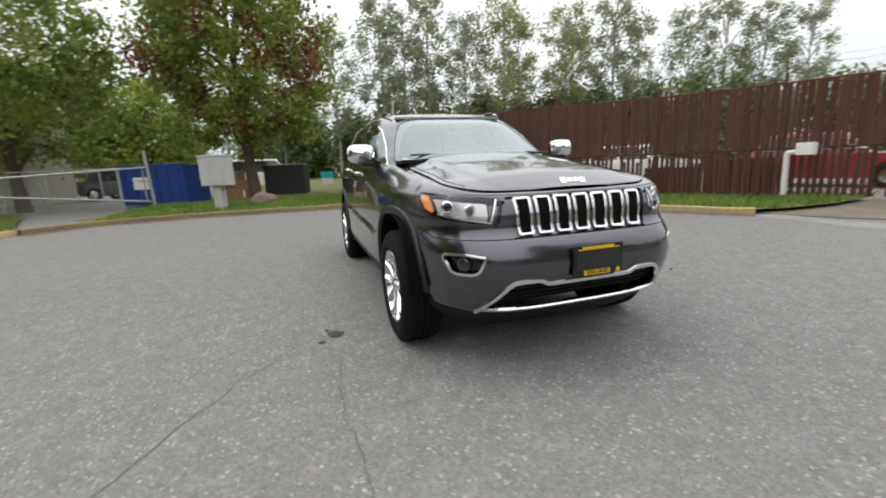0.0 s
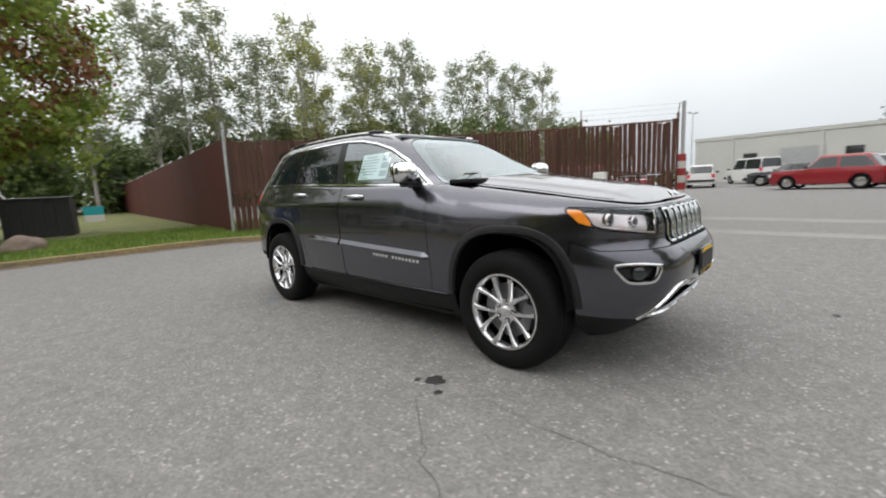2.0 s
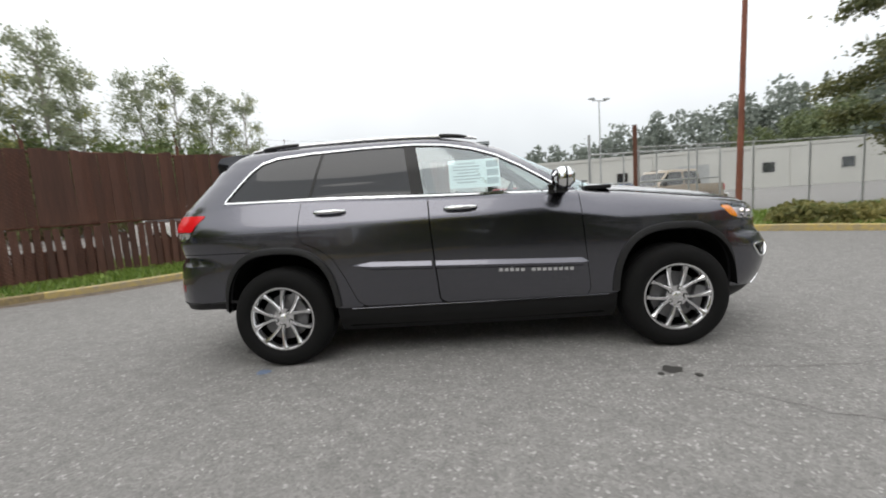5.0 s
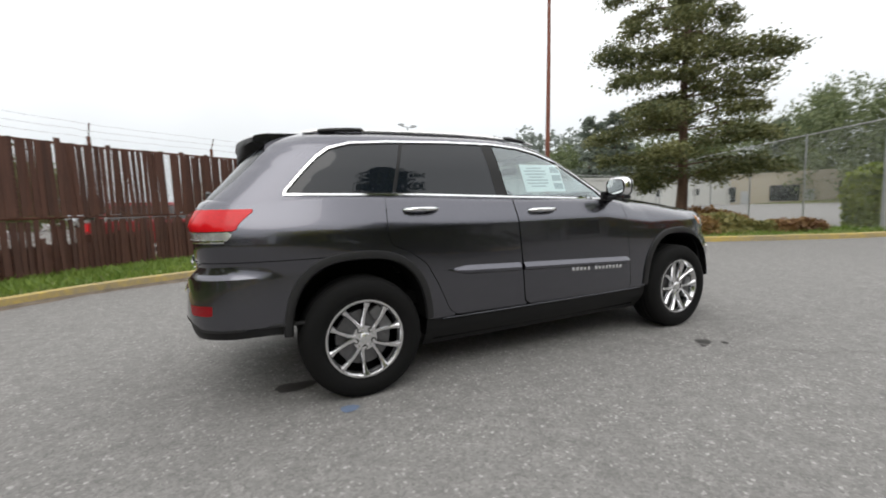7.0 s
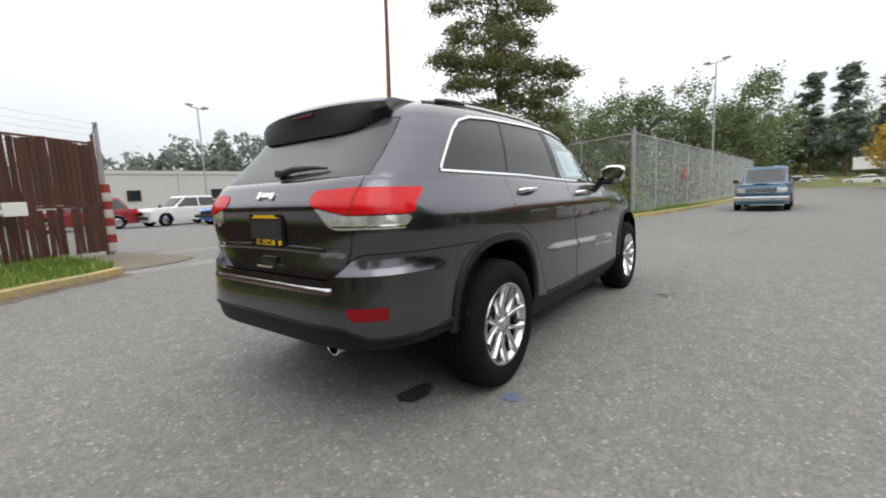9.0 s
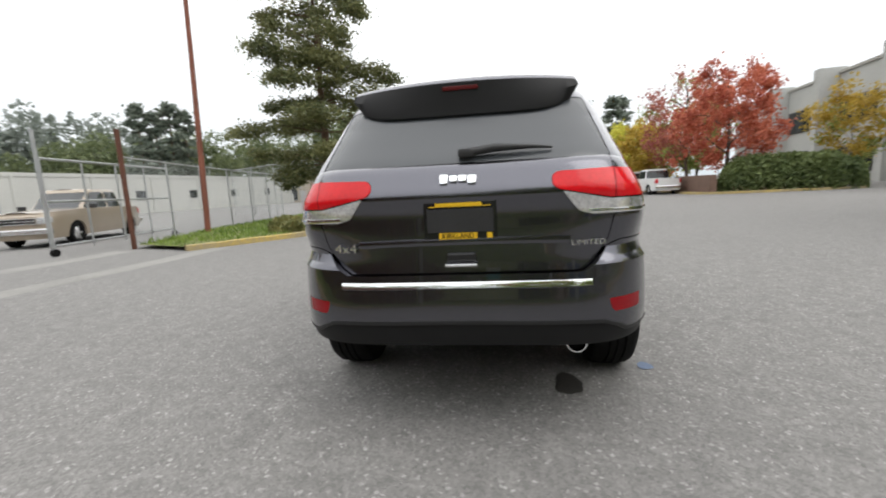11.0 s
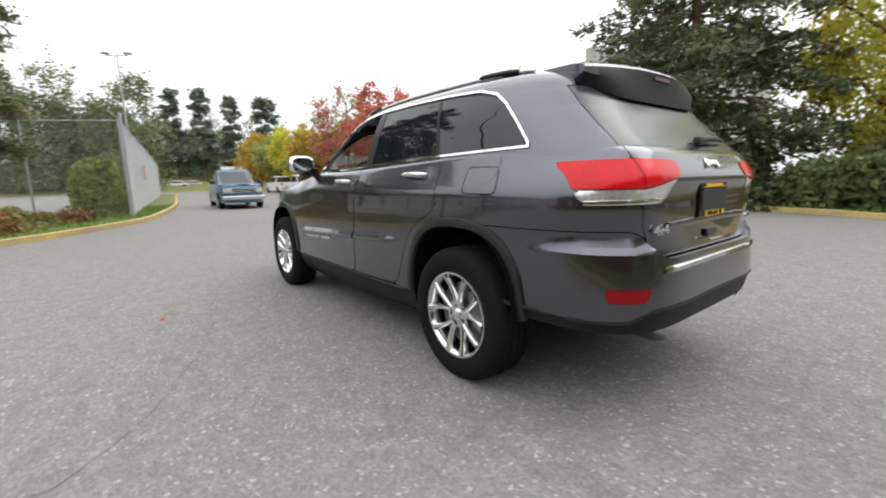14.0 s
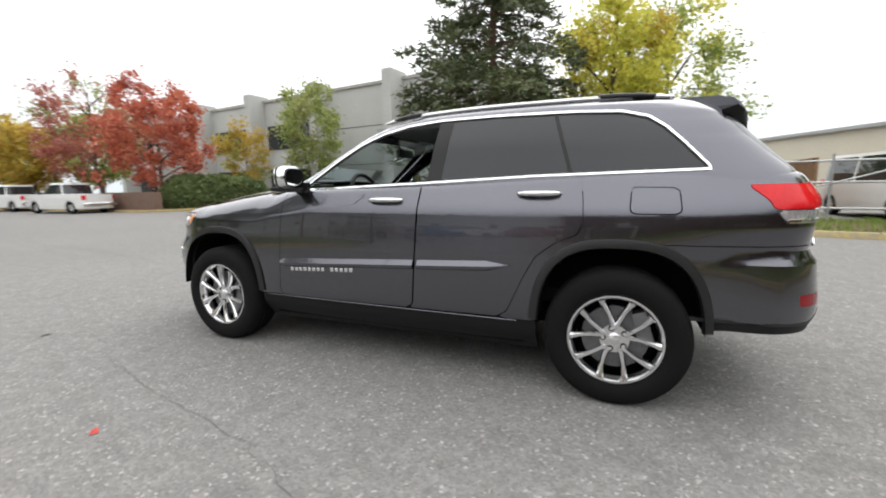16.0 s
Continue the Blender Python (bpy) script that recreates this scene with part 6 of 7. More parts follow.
            Build().box((0, 0, 0), (w, h * 0.85, 0.012), Matrix.Translation(p + n * 0.006) @ n.to_track_quat("Z", "Y").to_matrix().to_4x4(), 0.005).part("emblem_bar", "chrome", car, smooth=50)
    for words, c, z, size in (("4x4", 0.535, 0.885, 0.058), ("LIMITED", -0.545, 0.885, 0.032)):
        p, n = low.at(c, z, "rear")
        me = text_mesh(words, size, 0.003)
        me.materials.append(M["silver"])
        part_of(me, "badge", tg, Matrix.Translation(p + n * 0.014) @ pose(0, 0, 0, 90, 0, -90 + math.degrees(math.atan2(n.y, -n.x)) * -1) @ Matrix.Diagonal((1.25, 1, 1, 1)), "chrome lettering")
    # tailgate trim: lip over the plate, handle, bumper strip
    pts, ns = zip(*[low.at(c, 0.898 + 0.006 * (1 - (c / 0.47) ** 2), "rear") for c in np.linspace(-0.47, 0.47, 25)])
    ribbon(Build(), pts, ns, 0.034, 0.014).part("tailgate_lip", "paint", tg, smooth=50)
    Build().box((-2.372, 0, 0.835), (0.02, 0.13, 0.04), bevel=0.008).part("tailgate_recess", "gloss_black", tg)
    Build().box((-2.398, 0, 0.805), (0.012, 0.14, 0.012), bevel=0.004).part("tailgate_handle", "chrome", tg)
    pts, ns = zip(*[low.at(c, 0.708, "rear") for c in np.linspace(-0.555, 0.555, 25)])
    ribbon(Build(), [p + Vector((-0.044, 0, 0.014)) for p in pts], [(n + Vector((0, 0, 0.22))).normalized() for n in ns], 0.034, 0.010).part("bumper_strip", "chrome", car, "bright chrome bumper top strip", smooth=50)
    pts, ns = zip(*[low.at(c, z, "rear") for c, z in smooth_path([(-1.28, 0.518), (-0.88, 0.510), (-0.70, 0.514), (-0.605, 0.553), (-0.3, 0.558), (0, 0.560), (0.3, 0.558), (0.605, 0.553), (0.70, 0.514), (0.88, 0.510), (1.28, 0.518)], 0.05)])
    ribbon(Build(), [Vector(p) + Vector(n) * (0.034 if p[0] < -2.1 else 0.006) for p, n in zip(pts, ns)], ns, 0.022, 0.012).part("valance_lip", "arch_plastic", car, smooth=50)
    Build().tube([(-2.10, -0.470, 0.428), (-2.368, -0.482, 0.448)], 0.042, 20, cap=False).part("exhaust_tip", "chrome", car, smooth=40)
    Build().tube([(-2.10, -0.470, 0.428), (-2.343, -0.481, 0.447)], 0.037, 20).part("exhaust_pipe", "under", car, smooth=40)
    ring = [(-2.368, -0.482 + 0.041 * math.cos(q), 0.448 + 0.041 * math.sin(q)) for q in np.linspace(0, 2 * math.pi, 25)]
    Build().tube(ring, 0.005, 6, cap=False).part("exhaust_lip", "chrome", car, smooth=60)
    # hood
    hood_and_roof(car, low, up)
    glasshouse(car, up)
    # arch lips
    for cx in (1.465, -1.45):
        for s in (1, -1):
            pts, ns = [], []
            for x, z in arch_pts(cx, 0.437, 0.527):
                if z < 0.43:
                    continue
                y = side_y(low, x, z)
                pts.append((x, s * (y - 0.002), z))
                dx, dz = (x - cx), (z - 0.36)
                ns.append((0.25 * dx, s, 0.12 * dz))
            ribbon(Build(), pts, ns, 0.055, 0.020).part("wheel_arch_trim", "arch_plastic", car, smooth=50)
            liner = Build()
            ap = [q for q in arch_pts(cx, 0.418, 0.498) if q[1] > 0.43]
            v = [(x, s * yy, z) for x, z in ap for yy in (0.90, 0.55)]
            liner.add(v, [(2 * i, 2 * i + 1, 2 * i + 3, 2 * i + 2) for i in range(len(ap) - 1)])
            liner.add([(x, s * 0.55, z) for x, z in ap], [tuple(range(len(ap)))])
            liner.part("wheel_arch_liner", "under", car)
    for s in (1, -1):
        pts = [(x, s * (side_y(low, x, 0.418) - 0.004), 0.416) for x in np.linspace(-0.92, 0.98, 30)]
        ribbon(Build(), pts, [(0, s, 0.3)] * 30, 0.008, 0.005).part("sill_strip", "paint", car, smooth=50)
    # floor pan
    Build().box((0, 0, 0.40), (3.6, 1.3, 0.12), bevel=0.03).part("underbody", "under", car)
    Build().box((0, 0, 0.335), (1.95, 1.66, 0.16), bevel=0.03).part("underbody", "under", car)
    for x in (1.46, -1.45):
        Build().tube([(x, -0.75, 0.372), (x, 0.75, 0.372)], 0.05, 10).part("axle", "under", car)
    # wheels
    wm = wheel_meshes()
    for x in (1.462, -1.452):
        for s in (-1, 1):
            w = part_of(wm["tyre"], "wheel", car, pose(x, s * 0.795, 0.372, 0, 17 * x + 8 * s, 0 if s < 0 else 180), "black tyre on ten-spoke alloy rim")
            for nm, key in (("rim", "rim"), ("spokes", "spokes"), ("centre_cap", "cap"), ("brake_disc", "brake"), ("brake_shield", "shield")):
                part_of(wm[key], nm, w)
            for k in range(5):
                part_of(wm["nut"], "wheel_nut", w, pose(0, 0, 0, 0, 72 * k + 54, 0))
                part_of(wm["hole"], "nut_hole", w, pose(0, 0, 0, 0, 72 * k + 54, 0))
    cabin(car)
    return car


def side_y(skin, x, z):
    """Half the body's width at a place on the side."""
    half = skin.rows_cf.shape[1]
    g = skin.grid[:, :half]
    ys, zs = [], []
    for r in range(0, len(g)):
        row = g[r][30:-30]
        ys.append(np.interp(-x, -row[:, 0], row[:, 1]))
        zs.append(np.interp(-x, -row[:, 0], row[:, 2]))
    return float(np.interp(z, zs, ys))


def make_door(door, low, nm, s):
    """Handle, moulding and badge bars of one door."""
    xh, zh = (-0.06, 1.115) if nm == "front_door" else (-1.03, 1.148)
    y = side_y(low, xh, zh)
    nrm = Vector((0, s, 0.22)).normalized()
    h = Build()
    way = [(xh - 0.12, 0.0), (xh - 0.105, 0.022), (xh - 0.06, 0.034), (xh, 0.037), (xh + 0.06, 0.034), (xh + 0.105, 0.022), (xh + 0.12, 0.0)]
    pts = [Vector((x, s * (y + o), zh + 0.004 * math.cos((x - xh) * 10))) for x, o in way]
    h.tube(pts, [0.008, 0.013, 0.015, 0.015, 0.015, 0.013, 0.008], 8)
    h.part("handle", "chrome", door, "chrome door handle", smooth=60)
    Build().box((xh, s * (y + 0.001), zh - 0.004), (0.16, 0.006, 0.045), bevel=0.003).part("handle_recess", "gloss_black", door)
    x0, x1 = (-0.265, 0.835) if nm == "front_door" else (-0.90, -0.295)
    z0 = lambda x: 0.718 - 0.045 * (x + 0.3) / 1.1
    pts, prof = [], []
    for x in np.linspace(x0, x1, 24):
        taper = min(1.0, (x - x0) / 0.16) if nm == "rear_door" else min(1.0, (x1 + 0.004 - x) / 0.05)
        taper = max(taper, 0.03)
        pts.append((x, taper))
    b = Build()
    v = []
    for x, t in pts:
        zc = z0(x)
        up_, lo = zc + 0.030 * t, zc - 0.034 * t
        yu, yl, ym = side_y(low, x, up_), side_y(low, x, lo), side_y(low, x, zc)
        v += [(x, s * (yu - 0.003), up_), (x, s * (yu + 0.004), up_ - 0.002), (x, s * (ym + 0.024 * t), zc - 0.004 * t), (x, s * (yl + 0.022 * t), lo + 0.012 * t), (x, s * (yl - 0.003), lo)]
    b.add(v, [(5 * i + j, 5 * i + j + 1, 5 * i + j + 6, 5 * i + j + 5) for i in range(len(pts) - 1) for j in range(4)])
    n = len(pts) - 1
    b.add([v[j] for j in range(5)], [tuple(range(5))])
    b.add([v[5 * n + j] for j in range(5)], [tuple(range(5))])
    b.part("side_moulding", "paint", door, smooth=25)
    if nm == "front_door":
        # badge lettering stands as plain bars
        for k in range(14):
            if k == 5:
                continue
            x = 0.205 + 0.039 * k
            zc = z0(x) - 0.050
            Build().box((x, s * (side_y(low, x, zc) + 0.0030), zc), (0.027, 0.005, 0.024), bevel=0.002).part("badge_bar", "chrome", door)


def hood_and_roof(car, low, up):
    # hood: a crowned sheet inside the edge of the lower skin
    edge = low.grid[-1]
    half = low.rows_cf.shape[1]
    ex, ey = edge[:half, 0], edge[:half, 1]
    order = np.argsort(ex)

    def edge_y(x):
        return np.interp(x, ex[order], ey[order])

    nx, ny = 66, 60
    xs = np.linspace(0.80, float(ex.max()) - 0.001, nx + 1)
    b = Build()
    v = []
    for x in xs:
        w = float(edge_y(x))
        zt = float(top_z(x if x < 2.19 else 2.19))
        for j in range(ny + 1):
            s = -1 + 2 * j / ny
            q = abs(s)
            crown = (0.042 + 0.012 * (2.2 - x)) * (1 - q**2.4) * min(1.0, (2.17 - x) / 0.22 + 0.1)
            # the raised middle of the hood
            bulge = 0.012 * (1 / (1 + math.exp((q * w - 0.47 - 0.06 * (1.9 - x)) / 0.012))) * min(1.0, max(0.0, (2.12 - x) / 0.25))
            v.append((x, s * w, zt + max(0.0, crown) + bulge))
    b.add(v, [(i * (ny + 1) + j, (i + 1) * (ny + 1) + j, (i + 1) * (ny + 1) + j + 1, i * (ny + 1) + j + 1) for i in range(nx) for j in range(ny)])
    b.part("hood", "paint", car, smooth=50)
    # shut line between hood and wings
    for s in (1, -1):
        line = Build()
        pts, ns = [], []
        for x in np.linspace(1.0, 2.02, 24):
            w = float(edge_y(x)) - 0.035
            zt = float(top_z(x))
            q = w / float(edge_y(x))
            pts.append((x, s * w, zt + (0.042 + 0.012 * (2.2 - x)) * (1 - q**2.4) * min(1.0, (2.17 - x) / 0.22 + 0.1) + 0.0012))
            ns.append((0, 0.1 * s, 1))
        ribbon(line, pts, ns, 0.004, 0.0006).part("hood_gap", "under", car)
    pts, ns = zip(*[low.at(c, 0.992 + 0.022 * (abs(c) / 1.0) ** 2) for c in np.linspace(-1.0, 1.0, 60)])
    ribbon(Build(), pts, ns, 0.005, 0.001).part("hood_gap", "under", car)
    # cowl and wipers
    Build().box((0.98, 0, 1.195), (0.20, 1.42, 0.03), pose(0, 0, 0, 0, 0, 0), 0.01).part("cowl", "grain_black", car)
    for y0, y1 in ((-0.60, 0.02), (0.02, 0.60)):
        w = Build()
        w.tube([(0.99, y1, 1.225), (0.93, (y0 + y1) / 2, 1.252), (0.93, y0, 1.248)], [0.012, 0.009, 0.006], 6)
        w.part("wiper", "black_plastic", car, smooth=50)
    # roof sheet inside the upper skin's edge
    edge = up.grid[-1]
    half = up.rows_cf.shape[1]
    ex, ey, ez = edge[:half, 0], edge[:half, 1], edge[:half, 2]
    order = np.argsort(ex)
    xs = np.linspace(float(ex.min()) + 0.002, float(ex.max()) - 0.002, 60)
    b, v, nyy = Build(), [], 40
    for x in xs:
        w = float(np.interp(x, ex[order], ey[order]))
        z = 1.685 - sag(x)
        for j in range(nyy + 1):
            s = -1 + 2 * j / nyy
            v.append((x, s * w, z + 0.030 * (1 - s * s) * min(1.0, (x - float(ex.min())) / 0.3, (float(ex.max()) - x) / 0.3)))
    b.add(v, [(i * (nyy + 1) + j, (i + 1) * (nyy + 1) + j, (i + 1) * (nyy + 1) + j + 1, i * (nyy + 1) + j + 1) for i in range(len(xs) - 1) for j in range(nyy)])
    b.part("roof", "paint", car, smooth=50)
    # roof rails
    for s in (1, -1):
        rail = Build()

        def rail_y(x):
            return s * (0.575 - 0.03 * ((x + 0.7) / 1.0) ** 2)

        pts = [(x, rail_y(x), 1.672 - float(sag(x)) + 0.016 * min(1, (0.12 - x) / 0.15, (x + 1.72) / 0.15)) for x in np.linspace(-1.70, 0.10, 26)]
        rail.tube(pts, [0.008] + [0.013] * 24 + [0.008], 8)
        r_ob = rail.part("roof_rail", "silver", car, "silver roof rail with black feet", smooth=60)
        for x0, x1 in ((-1.66, -1.30), (0.06, -0.20)):
            way = [x0 + (x1 - x0) * q for q in (0, 0.15, 0.35, 0.7, 0.93, 1.0)]
            f = Build()
            f.tube([(x, rail_y(x), 1.672 - float(sag(x)) + h) for x, h in zip(way, (0.0, 0.012, 0.018, 0.022, 0.022, 0.016))], [0.006, 0.013, 0.016, 0.017, 0.016, 0.010], 8)
            f.part("rail_foot", "pillar_black", r_ob, smooth=50)


def glasshouse(car, up):
    P = up.p
    X, Y, Z = P[:, 0], P[:, 1], P[:, 2]
    aY = np.abs(Y)
    dlo = [(-1.862, 1.256), (-1.862, 1.275), (-1.745, 1.405), (-1.655, 1.495), (-1.57, 1.555), (-1.44, 1.590), (-1.19, 1.606), (-0.75, 1.617), (-0.38, 1.615), (-0.15, 1.596), (0.05, 1.556), (0.23, 1.495), (0.42, 1.395), (0.58, 1.293), (0.745, 1.178), (-0.30, 1.212), (-1.0, 1.240)]
    on_side = poly_dist(dlo, X, Z)
    on_side = np.where((aY > 0.45), on_side, -1.0)
    # windscreen and rear glass
    ws = np.where(X > -0.3, np.minimum(X - (0.80 - (Z - 1.2) * 1.44) + 0.0, 1.60 - Z), -1.0)
    ws = np.minimum(ws, Z - 1.15)
    rear = np.where(X < -1.5, poly_dist([(-0.645, 1.19), (-0.645, 1.25), (-0.628, 1.35), (-0.602, 1.47), (-0.585, 1.54), (0.585, 1.54), (0.602, 1.47), (0.628, 1.35), (0.645, 1.25), (0.645, 1.19)], Y, Z), -1.0)
    frame_f = np.minimum.reduce([-on_side - 0.001, -ws - 0.004, -rear - 0.004])
    cut_panel(up, frame_f, "paint", "cabin_frame", car, label="painted pillars and roof sides", rim=0.02)
    # windscreen
    cut_panel(up, ws, "clear_glass", "windscreen", car, lift=-0.004, rim=0)
    cut_panel(up, np.minimum(ws, 0.045 - ws), "gloss_black", "windscreen_border", car, lift=-0.006, rim=0)
    cut_panel(up, rear, "rear_glass", "rear_window", car, lift=-0.002, rim=0)
    # side windows: chrome surround, black pillars, panes
    panes = (("quarter_window", [(-1.90, 1.20), (-1.90, 1.7), (-1.066, 1.7), (-1.216, 1.20)], "privacy_glass"),
             ("rear_door_window", [(-1.200, 1.20), (-1.050, 1.7), (-0.475, 1.7), (-0.41, 1.20)], "privacy_glass"),
             ("front_door_window", [(-0.315, 1.15), (-0.39, 1.7), (0.9, 1.7), (0.9, 1.15)], "clear_glass"))
    for s in (1, -1):
        here = np.where(Y * s > 0, 1.0, -1.0)
        ins = on_side - 0.011
        glass = np.full(len(X), -1.0)
        for nm, poly, mat in panes:
            f = np.minimum.reduce([ins - 0.006, poly_dist(poly, X, Z), here])
            glass = np.maximum(glass, f)
            if nm == "front_door_window" and s > 0:
                continue  # this window is rolled down
            cut_panel(up, f, mat, nm, car, lift=-0.003, rim=0)
        cut_panel(up, np.minimum.reduce([on_side - 0.009, -glass + 0.003, here]), "pillar_black", "window_pillar", car, lift=-0.001, rim=0.004)
        cut_panel(up, np.minimum.reduce([on_side, 0.012 - on_side, here]), "chrome", "window_surround", car, lift=0.007, rim=0.008, label="chrome window surround")
    # spoiler over the rear glass
    sp = Build()
    v = []
    n = 48
    for i in range(n + 1):
        t = -1 + 2 * i / n
        y = 0.568 * t
        end = abs(t) ** 6
        bow = 0.098 * (1 - abs(t) ** 2.2)
        crown = 0.020 * (1 - t * t) - 0.012 * end
        v += [(-1.62, y * 0.90, 1.672 + crown), (-1.80, y * 0.91, 1.668 + crown), (-1.91 - bow * 0.9, y * 0.93, 1.658 + crown * 0.6), (-1.978 - bow, y * 0.950, 1.640 + crown * 0.3), (-1.990 - bow, y * 0.962, 1.624 + crown * 0.3), (-2.085 + 0.092 * end, y * 0.985, 1.555 + 0.040 * end), (-2.090 + 0.133 * abs(t) ** 7, y * (0.972 - 0.03 * end), 1.478 + 0.076 * abs(t) ** 7), (-1.85, y * 0.90, 1.56)]
    k = 8
    sp.add([p for p in v], [(i * k + j, i * k + j + 1, (i + 1) * k + j + 1, (i + 1) * k + j) for i in range(n) for j in range(4)])
    sp.add(v, [(0, 1, 2, 3, 4, 5, 7), tuple(n * k + q for q in (0, 1, 2, 3, 4, 5, 7))])
    spoiler = sp.part("spoiler", "paint", car, "painted roof spoiler with black underside", smooth=45)
    ub = Build()
    ub.add(v, [(i * k + j, i * k + j + 1, (i + 1) * k + j + 1, (i + 1) * k + j) for i in range(n) for j in range(4, 7)])
    ub.add(v, [(5, 6, 7), tuple(n * k + q for q in (5, 6, 7))])
    ub.part("spoiler_underside", "grain_black", spoiler, smooth=45)
    Build().box((-2.082, 0, 1.602), (0.02, 0.17, 0.020), bevel=0.004).part("brake_light", "lamp_tinted", spoiler)
    # rear wiper
    w = Build()
    w.tube([(-2.282, -0.05, 1.285), (-2.277, -0.15, 1.298), (-2.270, -0.31, 1.296), (-2.262, -0.40, 1.288)], [0.018, 0.018, 0.010, 0.005], 8)
    w.box((-2.278, -0.03, 1.283), (0.04, 0.07, 0.038), bevel=0.012)
    w.part("rear_wiper", "black_plastic", car, smooth=50)
    # mirrors
    for s in (1, -1):
        m = Build()
        ring = []
        for t, sc in ((0, 0.75), (0.25, 1.0), (0.6, 0.95), (0.9, 0.6), (1.0, 0.15)):
            for q in range(20):
                a = 2 * math.pi * q / 20
                c, sn = math.cos(a), math.sin(a)
                ring.append((0.61 + 0.135 * t, s * (0.945 + 0.115 * sc * np.sign(c) * abs(c) ** 0.6), 1.275 + 0.078 * sc * np.sign(sn) * abs(sn) ** 0.6))
        m.add(ring, [(i * 20 + j, i * 20 + (j + 1) % 20, (i + 1) * 20 + (j + 1) % 20, (i + 1) * 20 + j) for i in range(4) for j in range(20)] + [tuple(80 + q for q in range(20))])
        mo = m.part("mirror_cap", "chrome", car, "chrome door mirror cap", smooth=60)
        fb = Build()
        fb.add([(0.605, p[1], p[2]) for p in ring[:20]] + [(0.672, s * 0.945 + (p[1] - s * 0.945) * 1.37, 1.275 + (p[2] - 1.275) * 1.37) for p in ring[:20]], [(j, (j + 1) % 20, 20 + (j + 1) % 20, 20 + j) for j in range(20)])
        fb.part("mirror_housing", "gloss_black", mo, smooth=50)
        Build().add([(0.612 - 0.10 * (p[2] - 1.275), s * 0.945 + (p[1] - s * 0.945) * 0.94, 1.275 + (p[2] - 1.275) * 0.94) for p in ring[:20]], [tuple(range(20))]).part("mirror_glass", material("mirror", (0.85, 0.87, 0.88), 0.02, 1.0, var=0.01), mo)
        arm = Build()
        arm.box((0.655, s * 0.875, 1.195), (0.09, 0.16, 0.045), bevel=0.015)
        arm.box((0.645, s * 0.835, 1.205), (0.13, 0.03, 0.075), bevel=0.012)
        arm.part("mirror_foot", "gloss_black", mo, smooth=50)


def cabin(car):
    """What shows through the clear glass: dash, wheel, seats, mirror and a price sheet in the side window."""
    Build().box((0.70, 0, 1.08), (0.60, 1.40, 0.18), bevel=0.06).part("dashboard", "grain_black", car, smooth=50)
    st = Build()
    ring = [(0.40 + 0.07 * math.sin(a), 0.36 + 0.185 * math.cos(a), 1.13 + 0.17 * math.sin(a)) for a in np.linspace(0, 2 * math.pi, 33)]
    st.tube(ring, 0.016, 8, cap=False)
    for a in (math.pi / 2 + math.pi, 0.1, math.pi - 0.1):
        st.tube([(0.42, 0.36, 1.13), (0.40 + 0.07 * math.sin(a), 0.36 + 0.185 * math.cos(a), 1.13 + 0.17 * math.sin(a))], 0.016, 6)
    st.tube([(0.40, 0.36, 1.13), (0.62, 0.36, 1.06)], 0.05, 12)
    st.part("steering_wheel", "black_plastic", car, smooth=50)
    for y in (0.38, -0.38):
        seat = Build()
        seat.box((-0.05, y, 0.72), (0.52, 0.50, 0.20), bevel=0.06)
        seat.box((0, 0, 0.30), (0.16, 0.48, 0.66), pose(-0.36, y, 0.74, 0, -14, 0), 0.06)
        so = seat.part("front_seat", "seat", car, smooth=50)
        Build().box((0, 0, 0), (0.11, 0.26, 0.18), pose(-0.50, y, 1.45, 0, -8, 0), 0.045).part("headrest", "seat", so, smooth=50)
    Build().box((-1.05, 0, 1.02), (0.18, 1.25, 0.66), bevel=0.07).part("rear_seat", "seat", car, smooth=50)
    Build().box((-0.35, 0, 0.55), (2.6, 1.5, 0.08)).part("cabin_floor", "under", car)
    Build().box((-0.55, 0, 1.605), (1.5, 1.05, 0.02)).part("headliner", "headliner", car)
    m = Build()
    m.box((0.25, 0, 1.475), (0.035, 0.24, 0.07), bevel=0.015)
    m.tube([(0.26, 0, 1.49), (0.31, 0, 1.535)], 0.012, 6)
    m.part("rear_view_mirror", "black_plastic", car, smooth=50)
    # price sheet inside the right front door's glass
    s = pose(0.0, -0.735, 1.36, 66, 0, 0)
    sh = Build().box((0.06, 0, 0), (0.38, 0.235, 0.003), s).part("price_sheet", "paper", car, "white printed price sheet inside the window")
    for k in range(7):
        Build().box((0.0, 0.085 - 0.026 * k, 0.003), (0.20 if k % 3 else 0.14, 0.009, 0.002), s).part("print_bar", "paper_ink", sh)
    for k in range(3):
        Build().box((0.195, 0.07 - 0.07 * k, 0.003), (0.085, 0.05, 0.002), s).part("print_block", "paper_ink", sh)


parked_car()


